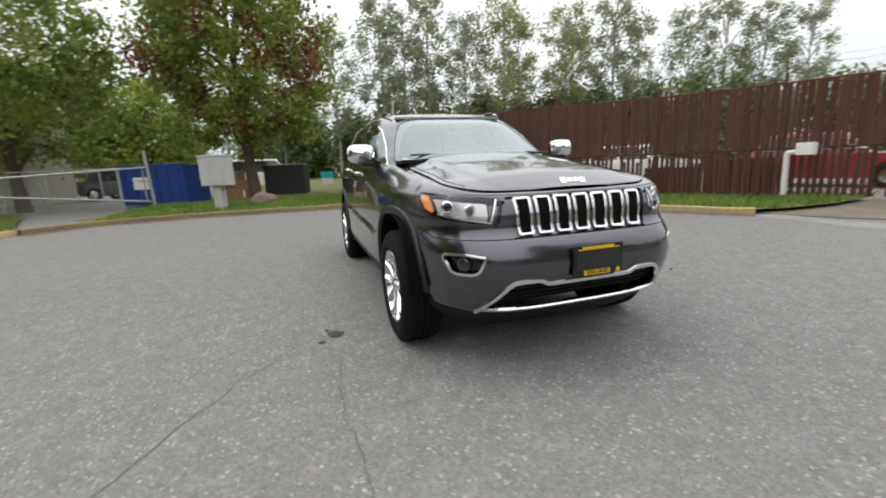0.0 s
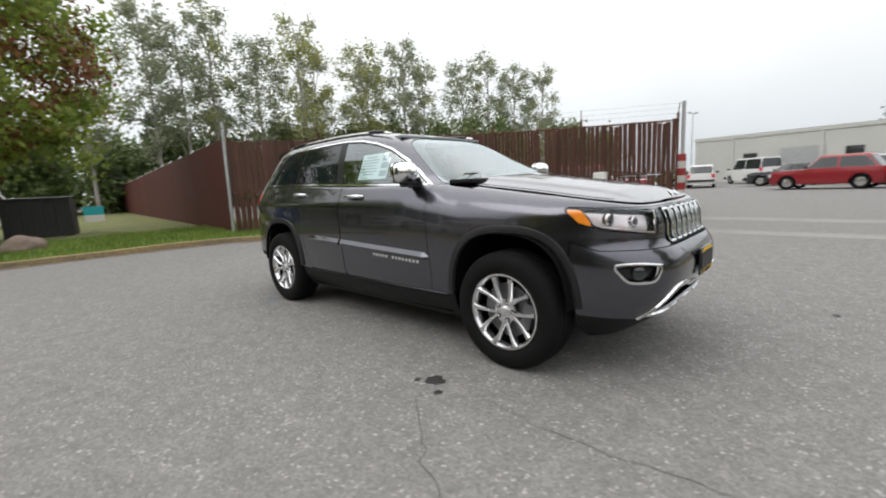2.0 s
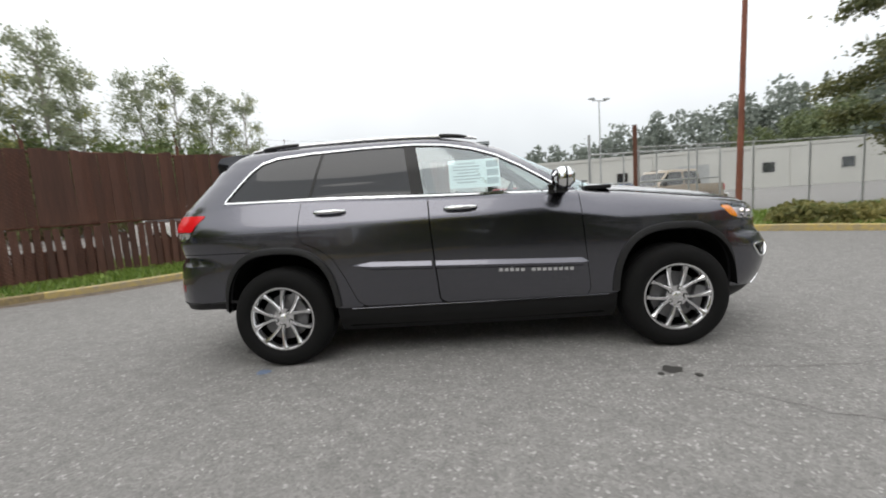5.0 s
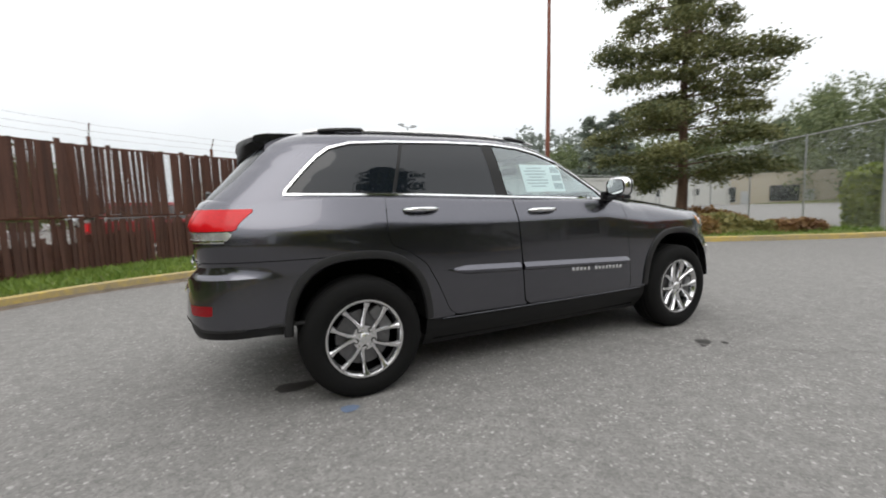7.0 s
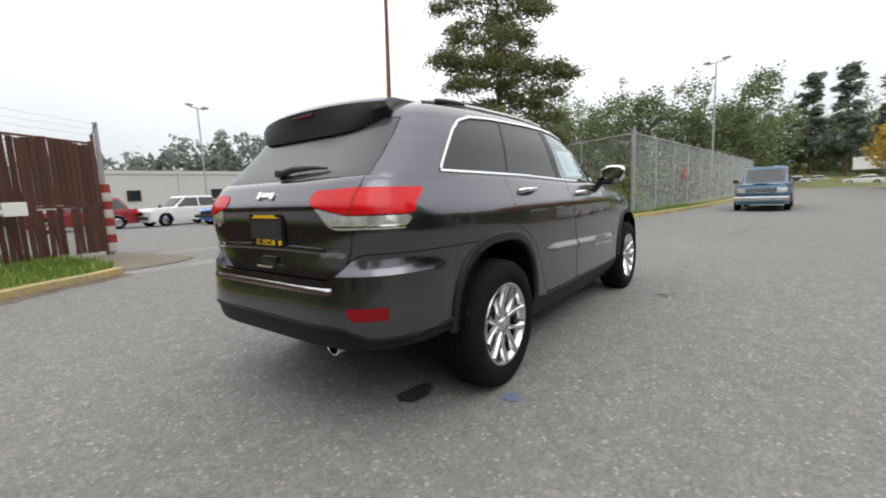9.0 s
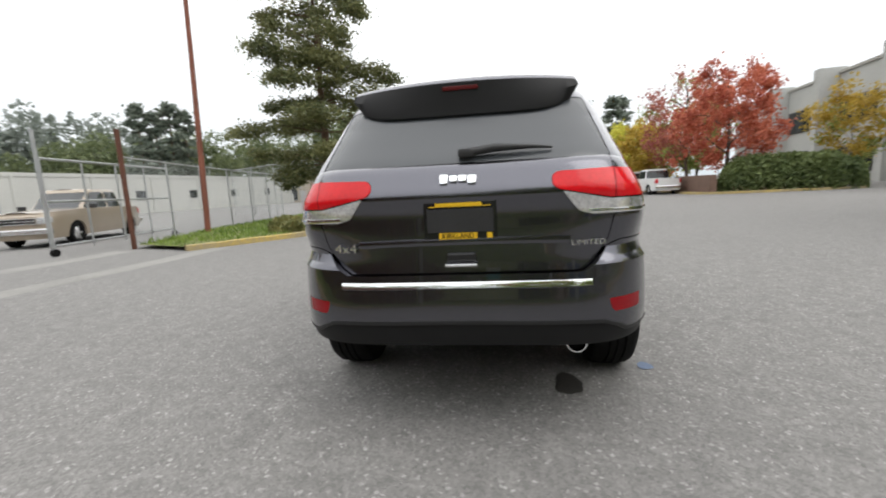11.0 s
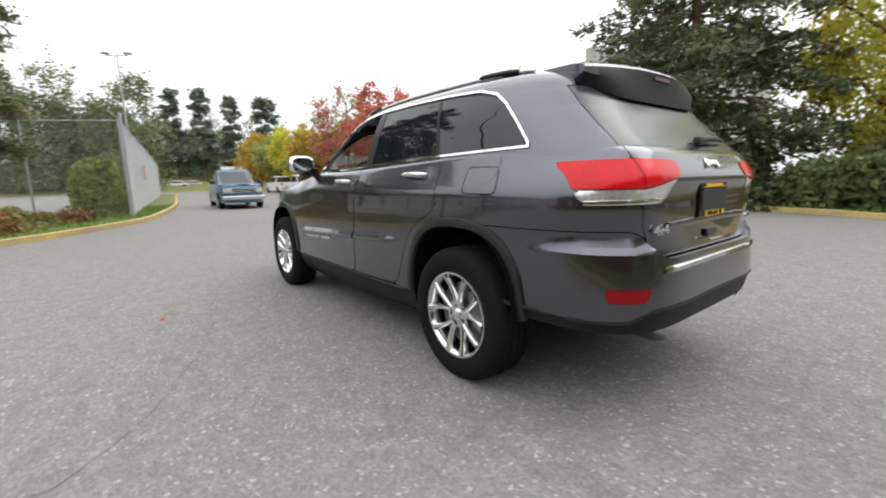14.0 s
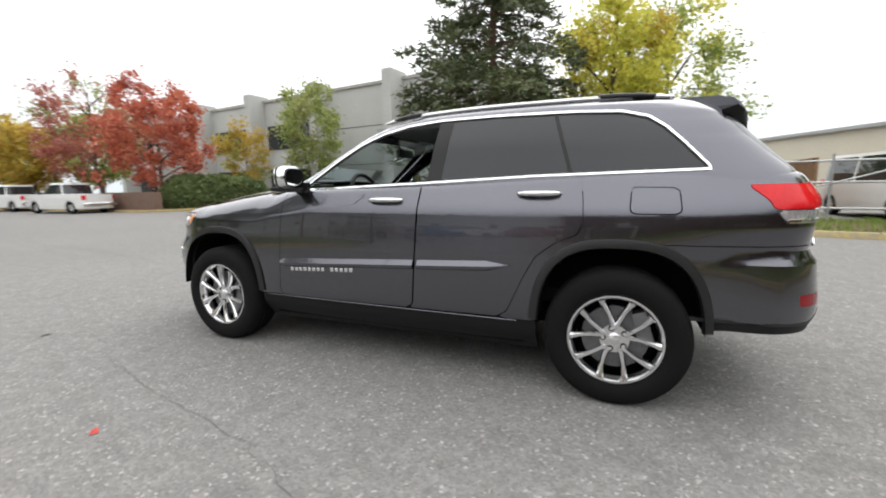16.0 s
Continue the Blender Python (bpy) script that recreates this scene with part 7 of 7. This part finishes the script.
# ---- the other vehicles ----
def plain_wheel(mat="alloy"):
    n, R, r = 28, 0.35, 0.22
    b = Build()
    prof = [(r, 0.09), (R - 0.03, 0.11), (R, 0.08), (R, -0.08), (R - 0.03, -0.11), (r + 0.01, -0.105), (r, -0.09)]
    k = len(prof)
    b.add([(q * math.cos(2 * math.pi * i / n), y, q * math.sin(2 * math.pi * i / n)) for i in range(n) for q, y in prof], [(i * k + j, i * k + j + 1, ((i + 1) % n) * k + j + 1, ((i + 1) % n) * k + j) for i in range(n) for j in range(k - 1)])
    tyre = b.mesh("wheel", "tyre", 40)
    b = Build()
    b.tube([(0, 0.0, 0), (0, -0.05, 0), (0, -0.07, 0)], [r, r, r * 0.25], 28)
    for i in range(5):
        a = 2 * math.pi * i / 5
        b.box((0, 0, 0), (r * 0.95, 0.04, 0.05), pose(r * 0.5 * math.cos(a), -0.07, r * 0.5 * math.sin(a), 0, -math.degrees(a), 0))
    return tyre, b.mesh("rim", mat, 40)


WHEEL = plain_wheel()


def vehicle(name, label, at, color, L=4.7, W=1.85, belt=1.02, roof=1.65, hood=1.0, deck=1.05, cab=(0.95, 0.25, -1.6, -2.1), kind="suv", group="", scale=1.0, category="car"):
    """A parked vehicle: body skin with wheel openings, glasshouse with panes, lamps, bumpers and wheels. Its front looks to +x."""
    root = empty(name, label, category, group, at @ Matrix.Scale(scale, 4))
    paint = color
    xf, xr = L / 2, -L / 2
    wb = L * 0.30
    rows = []
    bx = outline(xf, xr, W / 2, 5, 7, 0.0, 81)[0]
    if kind == "pickup":
        top = np.interp(bx, (xr, cab[3] - 0.02, cab[3], cab[0], cab[0] + 0.1, xf), (deck, deck, belt, belt, hood + 0.03, hood - 0.05))
    else:
        top = np.interp(bx, (xr, cab[3], cab[0], xf - 0.3, xf), (deck, belt, belt - 0.02, hood - 0.03, hood - 0.16))
    for v in np.linspace(0, 1, 16):
        z = 0.27 + (top - 0.27) * v
        tuck = 0.06 * max(0, 0.25 - v) * 4 * 0.5
        x, y, cf, cr = outline(xf - tuck - 0.05 * (v > 0.93), xr + tuck, W / 2 - tuck - 0.06 * max(0, v - 0.75) * 4 * 0.4, 5, 7, 0.0, 81)
        rows.append((x, y, z, cf, cr))
    low = Skin(rows)
    X, Y, Z = low.p[:, 0], np.abs(low.p[:, 1]), low.p[:, 2]

    def open_at(cx):
        return np.where(Y > 0.4, np.hypot(X - cx, np.maximum(Z - 0.34, -0.1)) - 0.41, 1.0)
    body = cut_panel(low, np.minimum(open_at(wb), open_at(-wb)), paint, "body", root, rim=0.05)
    lid = Build()
    edge = low.grid[-1]
    half = edge[:81]
    ex, ey, ez = edge[:81, 0], edge[:81, 1], edge[:81, 2]
    order = np.argsort(ex)
    xs = np.linspace(ex.min() + 0.004, ex.max() - 0.004, 40)
    v = []
    for x in xs:
        w, z = float(np.interp(x, ex[order], ey[order])), float(np.interp(x, ex[order], ez[order]))
        bed = kind == "pickup" and x < cab[3] - 0.05 and x > xr + 0.08
        for t in (-1, -0.96, -0.95, -0.5, 0, 0.5, 0.95, 0.96, 1):
            v.append((x, t * w, z - 0.45 if bed and abs(t) < 0.955 else z + (0.04 * (1 - t * t) if x > cab[0] else 0)))
    lid.add(v, [(9 * i + j, 9 * i + j + 1, 9 * i + j + 10, 9 * i + j + 9) for i in range(39) for j in range(8)])
    lid.part("hood", paint, root, smooth=30)
    rows = []
    for t in np.linspace(0, 1, 12):
        z = belt - 0.06 + (roof - belt + 0.06) * t
        x, y, cf, cr = outline(cab[0] + (cab[1] - cab[0]) * t ** 0.9, cab[3] + (cab[2] - cab[3]) * t, W / 2 * (0.93 - 0.17 * t - 0.05 * max(0, t - 0.9) * 10 * 0.6), 5, 7, (cab[0] + cab[3]) / 2 * (1 - t) + (cab[1] + cab[2]) / 2 * t, 81)
        rows.append((x, y, z, cf, cr))
    up = Skin(rows)
    X, Y, Z = up.p[:, 0], up.p[:, 1], up.p[:, 2]
    tt = (Z - belt) / (roof - belt)
    band = np.minimum(Z - belt - 0.03, roof - 0.10 - Z)
    xa, xd = cab[0] + (cab[1] - cab[0]) * tt, cab[3] + (cab[2] - cab[3]) * tt
    side = np.minimum.reduce([band, xa - 0.22 - X, X - xd - 0.16, np.abs(Y) - 0.45])
    n_side = 1 if kind == "pickup" and cab[0] - cab[3] < 2.2 else 2
    split = np.full(len(X), 1.0)
    mid = (cab[1] + cab[2]) / 2 + 0.1
    if n_side == 2:
        split = np.abs(X - mid) - 0.04
    ws = np.minimum.reduce([band, X - (xa - 0.14)])
    rw = np.minimum.reduce([band, (xd + 0.10) - X])
    cut_panel(up, np.minimum.reduce([-np.minimum(side, split), -ws, -rw]), paint, "cabin", root, rim=0.02)
    cut_panel(up, ws, "dark_glass", "windscreen", root, lift=-0.006, rim=0)
    cut_panel(up, rw, "dark_glass", "rear_window", root, lift=-0.006, rim=0)
    for s in (1, -1):
        f = np.minimum(side, np.where(Y * s > 0, 1.0, -1.0))
        if n_side == 2:
            cut_panel(up, np.minimum.reduce([f, X - mid - 0.04]), "dark_glass", "front_window", root, lift=-0.006, rim=0)
            cut_panel(up, np.minimum.reduce([f, mid - 0.04 - X]), "dark_glass", "rear_side_window", root, lift=-0.006, rim=0)
        else:
            cut_panel(up, f, "dark_glass", "side_window", root, lift=-0.006, rim=0)
    e = up.grid[-1][:81]
    rf = Build()
    v = []
    o2 = np.argsort(e[:, 0])
    for x in np.linspace(e[:, 0].min() + 0.003, e[:, 0].max() - 0.003, 16):
        w = float(np.interp(x, e[o2, 0], e[o2, 1]))
        v += [(x, t * w, roof + 0.03 * (1 - t * t)) for t in (-1, -0.5, 0, 0.5, 1)]
    rf.add(v, [(5 * i + j, 5 * i + j + 1, 5 * i + j + 6, 5 * i + j + 5) for i in range(15) for j in range(4)])
    rf.part("roof", paint, root, smooth=40)
    for s in (1, -1):
        p, n = low.at(s * (W / 2 - 0.28), hood - 0.26)
        Build().box((0, 0, 0), (0.36, 0.16, 0.05), Matrix.Translation(p) @ n.to_track_quat("Z", "Y").to_matrix().to_4x4() @ pose(0, 0, 0, 0, 0, 0), 0.015).part("headlamp", "lamp_clear", root)
        p, n = low.at(s * (W / 2 - 0.16), deck - 0.18, "rear")
        Build().box((0, 0, 0), (0.2, 0.26, 0.05), Matrix.Translation(p) @ n.to_track_quat("Z", "Y").to_matrix().to_4x4(), 0.015).part("tail_lamp", "lamp_red", root)
        Build().box((cab[0] - 0.32, s * (W / 2 + 0.06), belt + 0.09), (0.10, 0.22, 0.15), bevel=0.03).part("door_mirror", "black_plastic", root)
    Build().box((xf - 0.01, 0, hood - 0.28), (0.06, W * 0.48, 0.18), bevel=0.02).part("grille", "gloss_black", root)
    if kind == "pickup":
        for dz in (-0.06, 0.02, 0.10):
            Build().box((xf + 0.022, 0, hood - 0.30 + dz), (0.03, W * 0.80, 0.022), bevel=0.006).part("grille_bar", "silver", root)
    Build().box((xf + 0.01, 0, 0.50), (0.12, W * 0.92, 0.17), bevel=0.04).part("front_bumper", "silver" if kind == "pickup" else "black_plastic", root)
    Build().box((xr - 0.01, 0, 0.52), (0.12, W * 0.92, 0.17), bevel=0.04).part("rear_bumper", "chrome" if kind == "pickup" else "black_plastic", root)
    Build().box((0, 0, 0.36), (L * 0.86, W * 0.7, 0.16)).part("underbody", "under", root)
    for x in (wb, -wb):
        for s in (-1, 1):
            w = part_of(WHEEL[0], "wheel", root, pose(x, s * (W / 2 - 0.13), 0.35, 0, 0, 0 if s < 0 else 180))
            part_of(WHEEL[1], "rim", w)
    return root


def car_paint(name, color, metal=0.2):
    return material(name, color, 0.35, metal, var=0.05, scale=2, fine=80, coat=0.8)


white, red_p, silver_p, dark_p = car_paint("white car paint", (0.74, 0.74, 0.73), 0), car_paint("red car paint", (0.26, 0.012, 0.018)), car_paint("silver car paint", (0.42, 0.43, 0.44), 0.5), car_paint("dark car paint", (0.035, 0.038, 0.045))
blue_p, sky_p, tan_p, olive_p = car_paint("bright blue car paint", (0.02, 0.16, 0.50)), car_paint("pale blue car paint", (0.05, 0.135, 0.225)), car_paint("tan car paint", (0.36, 0.30, 0.23)), car_paint("olive car paint", (0.16, 0.15, 0.05))
PICKUP = dict(L=5.4, W=1.9, belt=1.08, roof=1.74, hood=1.08, deck=1.08, cab=(1.15, 0.45, -0.85, -1.0), kind="pickup", category="pickup truck")
SEDAN = dict(L=4.6, W=1.78, belt=0.95, roof=1.43, hood=0.92, deck=1.0, cab=(0.95, 0.15, -1.1, -1.75), kind="sedan")
VAN = dict(L=5.3, W=1.95, belt=1.15, roof=2.05, hood=1.15, deck=1.3, cab=(1.9, 1.25, -2.5, -2.6), kind="van", category="van")
vehicle("pickup_truck", "pale blue older pickup truck with chrome bumper on the road", pose(19.2, -2.35, 0, 0, 0, 176), sky_p, **{**PICKUP, "W": 1.85})
vehicle("pickup_truck", "white pickup truck parked beside the retaining wall", pose(28.6, -11.2, 0, 0, 0, 3), white, group="parked white pickups", **PICKUP)
vehicle("pickup_truck", "white pickup truck parked in a row along the road", pose(36.5, -11.9, 0, 0, 0, 2), white, group="parked white pickups", **PICKUP)
vehicle("pickup_truck", "white pickup truck parked in a row along the road", pose(43.5, -12.1, 0, 0, 0, 1), white, group="parked white pickups", **PICKUP)
vehicle("pickup_truck", "tan crew pickup behind the chain-link fence", pose(8.6, 14.6, 0, 0, 0, 200), tan_p, **{**PICKUP, "cab": (1.15, 0.45, -1.3, -1.45)})
vehicle("suv", "dark red suv parked in the lot", pose(2.6, 26.0, 0, 0, 0, 165), red_p, group="cars in the lot")
vehicle("suv", "white suv parked in the lot", pose(7.0, 25.2, 0, 0, 0, 190), white, group="cars in the lot")
vehicle("sedan", "bright blue small car parked in the lot", pose(9.0, 22.4, 0, 0, 0, 200), blue_p, group="cars in the lot", **SEDAN)
vehicle("sedan", "dark sedan parked in the lot", pose(0.6, 33.0, 0, 0, 0, 175), dark_p, group="cars in the lot", **SEDAN)
for k, (x, y, pt, nm, lab, kw) in enumerate(((-4.6, 34.0, white, "suv", "white suv parked before the warehouse", {}), (-2.2, 40.0, white, "van", "white van parked before the warehouse", VAN), (-7.6, 37.0, olive_p, "sedan", "olive sedan parked before the warehouse", SEDAN), (-10.0, 36.5, dark_p, "sedan", "dark sedan parked before the warehouse", SEDAN), (-13.5, 42.0, silver_p, "suv", "silver suv parked before the warehouse", {}), (13.5, 29.5, silver_p, "sedan", "silver sedan parked before the warehouse", SEDAN), (4.5, 31.5, silver_p, "suv", "silver suv parked before the warehouse", {}))):
    vehicle(nm, lab, pose(x, y, 0, 0, 0, 100 + 25 * (k % 3)), pt, group="cars in the lot", **kw)
vehicle("suv", "dark red suv parked behind the slat fence", pose(-4.6, 14.6, 0, 0, 0, 18), red_p)
vehicle("suv", "white suv parked behind the slat fence", pose(-10.5, 12.6, 0, 0, 0, 24), white)
vehicle("suv", "dark suv parked in the storage yard", pose(-23.5, -10.2, 0, 0, 0, 75), dark_p)
vehicle("van", "white van parked in the storage yard", pose(-29.0, -4.0, 0, 0, 0, 100), white, **VAN)
vehicle("van", "white work van behind the yard rails", pose(-9.4, -14.2, 0, 0, 0, 95), white, group="vans in the yard", **VAN)
vehicle("van", "white work van behind the yard rails", pose(-12.6, -14.0, 0, 0, 0, 92), white, group="vans in the yard", **VAN)
for x, y, pt in ((84, -6.5, white), (90, -9.5, silver_p), (80, -14, white)):
    vehicle("sedan", "car parked at the end of the road", pose(x, y, 0.35 if x > 82 else 0.1, 0, 0, 80), pt, group="cars at the road's end", **SEDAN)


# ---- things beside the road ----
def mailbox_bank(x, y, turn):
    root = empty("mailbox", "grey metal cluster mailbox on a post", "mailbox", at=pose(x, y, 0.0, 0, 0, turn))
    Build().box((0, 0, 0.42), (0.26, 0.26, 0.84), bevel=0.01).part("pedestal", "paint_grey", root)
    body = Build().box((0, 0, 1.25), (0.80, 0.48, 0.86), bevel=0.015).part("cabinet", "paint_grey", root)
    Build().box((0, 0, 1.70), (0.86, 0.54, 0.05), bevel=0.012).part("hood", "paint_grey", root)
    for i in range(2):
        for j in range(6):
            Build().box((-0.19 + 0.38 * i, -0.245, 0.90 + 0.135 * j), (0.35, 0.014, 0.122), bevel=0.004).part("mail_door", "paint_grey", body)
            Build().tube([(-0.06 + 0.38 * i, -0.25, 0.90 + 0.135 * j), (-0.06 + 0.38 * i, -0.262, 0.90 + 0.135 * j)], 0.011, 8).part("lock", "chrome", body)
    return root


mailbox_bank(-10.25, -3.75, 62)


def dumpster(x, y, turn, size, mat, label, sign=False):
    w, d, h = size
    root = empty("dumpster", label, "dumpster", at=pose(x, y, 0.08, 0, 0, turn))
    t = 0.05
    b = Build()
    b.box((0, 0, 0.14), (w, d, 0.06))
    for c, s in (((0, -d / 2, h / 2), (w, t, h)), ((0, d / 2, h / 2), (w, t, h)), ((-w / 2, 0, h / 2), (t, d, h)), ((w / 2, 0, h / 2), (t, d, h))):
        b.box(c, s)
    b.part("bin", mat, root)
    for k in range(6):
        Build().box((-w / 2 + w * (k + 0.5) / 6, -d / 2 - 0.04, h / 2), (0.09, 0.05, h * 0.94), bevel=0.01).part("rib", mat, root)
    Build().box((0, -d / 2 - 0.02, h + 0.02), (w + 0.1, 0.10, 0.08), bevel=0.015).part("rim", mat, root)
    if not sign:
        Build().box((0, 0, h + 0.05), (w + 0.05, d, 0.04), pose(0, 0, 0, 3, 0, 0), 0.01).part("lid", "black_plastic", root)
    if sign:
        sg = Build().box((-0.35, -d / 2 - 0.075, h * 0.56), (0.72, 0.012, 0.48), bevel=0.004).part("notice", "paint_white", root, "white notice board")
        Build().box((-0.35, -d / 2 - 0.083, h * 0.62), (0.34, 0.006, 0.07)).part("print_bar", "yellow_print", sg)
    return root


dumpster(-16.0, -6.6, 68, (2.7, 1.5, 1.5), "paint_blue", "blue steel dumpster with a white notice", True)
dumpster(-17.6, -1.9, 78, (1.75, 1.3, 1.32), "paint_black", "black lidded dumpster under the maple")
st = Build()
st.box((0, 0, 0.40), (0.95, 0.75, 0.80), pose(-16.7, -4.1, 0.05, 0, 0, 30), 0.02)
box1 = st.thing("crate", "wood_box", "brown wooden crate beside the trunk", "crate")
Build().box((0, 0, 0.22), (0.7, 0.5, 0.44), pose(-15.8, -4.15, 0.05, 0, 0, 50), 0.02).thing("carton", "wood_box", "brown cardboard carton on the grass", "box")
Build().box((0, 0, 0.2), (0.62, 0.5, 0.40), pose(-16.7, -4.05, 0.85, 0, 0, 44), 0.02).thing("carton", "wood_box", "brown carton stacked on the wooden crate", "box")
Build().box((0, 0, 0.18), (0.6, 0.5, 0.36), pose(-16.4, -4.0, 0.06, 0, 0, 12), 0.02).thing("carton", "paint_white", "white carton on the grass", "box")

rk = Build()
bm = bmesh.new()
bmesh.ops.create_icosphere(bm, subdivisions=3, radius=1.0)
for v in bm.verts:
    v.co *= 1 + 0.28 * noise.noise(v.co * 1.3) + 0.08 * noise.noise(v.co * 4)
rk.add([(v.co.x * 0.44, v.co.y * 0.40, v.co.z * 0.27 + 0.2) for v in bm.verts], [[v.index for v in f.verts] for f in bm.faces])
bm.free()
rock = rk.thing("rock", "rock", "brown boulder on the lawn's edge", "rock", smooth=50)
rock.matrix_basis = pose(-11.5, -2.65, 0.02)

sg = empty("lawn_sign", "small teal and white sign on the lawn", "sign", at=pose(-24.0, 0.35, 0.1, 0, 0, 80))
Build().box((0, 0, 0.72), (0.80, 0.02, 0.42)).part("upper_panel", "teal", sg)
Build().box((0, 0, 0.34), (0.80, 0.02, 0.34)).part("lower_panel", "paint_white", sg)
for x in (-0.3, 0.3):
    Build().tube([(x, 0.02, -0.05), (x, 0.02, 0.9)], 0.012, 6).part("stake", "galv", sg)

mr = empty("sign_post", "white bent pipe post carrying a small pale box", "post", at=pose(-2.45, 9.1, 0.08))
Build().tube([(0, 0, -0.1), (-0.02, 0, 1.02)], 0.058, 10).part("post", "paint_white", mr, smooth=50)
Build().tube([(-0.03, 0, 1.02), (0.34, 0, 1.06)], 0.05, 10).part("arm", "paint_white", mr, smooth=50)
Build().box((0.36, 0, 1.10), (0.34, 0.16, 0.26), bevel=0.012).part("box", "paint_white", mr)

gt = empty("pipe_gate", "long galvanised pipe swing gate standing by its post", "gate")
Build().tube([(-13.5, -6.4, -0.1), (-13.55, -6.5, 2.05)], 0.055, 10).part("post", "galv", gt, smooth=50)
Build().tube([(-13.45, -6.5, 1.50), (-10.4, -10.9, 1.20)], 0.032, 8).part("top_pipe", "galv", gt, smooth=50)
Build().tube([(-13.45, -6.5, 0.30), (-10.4, -10.9, 0.95)], 0.032, 8).part("brace", "galv", gt, smooth=50)
for t in (0.02, 0.25, 0.5, 0.75):
    x, y = -13.45 + 3.05 * t, -6.5 - 4.4 * t
    Build().tube([(x, y, 0.30 + 0.65 * t), (x, y, 1.50 - 0.30 * t)], 0.024, 8).part("upright", "galv", gt, smooth=50)
chain_fence("chain_link_fence", "low chain-link fence before the storage yard", [(-14.2, -7.6), (-15.5, -22.0)], 1.5, posts=2.4)
chain_fence("chain_link_fence", "chain-link fence along the storage yard", [(-18.6, -6.0), (-40.0, -5.0)], 1.6, posts=3.0, pitch=0.14)

# yard rails behind the shrub bed
yr = empty("yard_gate", "galvanised pipe gate with chain-link before the vans", "gate")
for z in (0.45, 1.15, 1.72):
    Build().tube([(-4.6, -11.6, z), (-13.0, -10.4, z)], 0.028, 8).part("rail", "galv", yr, smooth=50)
Build().tube([(-4.7, -11.6, 0.5), (-8.6, -11.0, 1.7)], 0.022, 8).part("brace", "galv", yr, smooth=50)
for k in range(5):
    x, y = -4.6 - 2.1 * k, -11.6 + 0.3 * k
    Build().tube([(x, y, 0.0), (x, y, 1.9)], 0.036, 8).part("upright", "galv", yr, smooth=50)
Build().box((-7.0, -16.2, 0.95), (0.08, 6.0, 1.9), pose(0, 0, 0), 0.0).thing("board_fence", "wood_box", "brown board fence beside the vans", "fence")
ub = empty("utility_box", "grey utility pedestal beside the kerb", "utility box", at=pose(-4.7, -10.6, 0.08))
Build().box((0, 0, 0.55), (0.28, 0.22, 1.1), bevel=0.015).part("cabinet", "paint_grey", ub)
Build().box((0, 0, 1.13), (0.32, 0.26, 0.06), bevel=0.01).part("lid", "paint_grey", ub)
hy = empty("hydrant", "small yellow hydrant on the grass", "hydrant", at=pose(-5.35, -13.8, 0.0))
Build().tube([(0, 0, 0), (0, 0, 0.42), (0, 0, 0.5), (0, 0, 0.54)], [0.09, 0.085, 0.06, 0.02], 12).part("barrel", "yellow_print", hy, smooth=50)
Build().tube([(-0.13, 0, 0.33), (0.13, 0, 0.33)], 0.045, 10).part("outlet", "yellow_print", hy, smooth=50)
Build().box((21.5, 1.0, 1.7), (0.5, 0.02, 0.6)).thing("fence_notice", "red_sign", "small red and white notice on the fence", "sign")
Build().box((73, -13.5, 3.0), (0.2, 3.2, 1.6), bevel=0.02).thing("road_sign", "paint_white", "white board sign at the road's end", "sign")
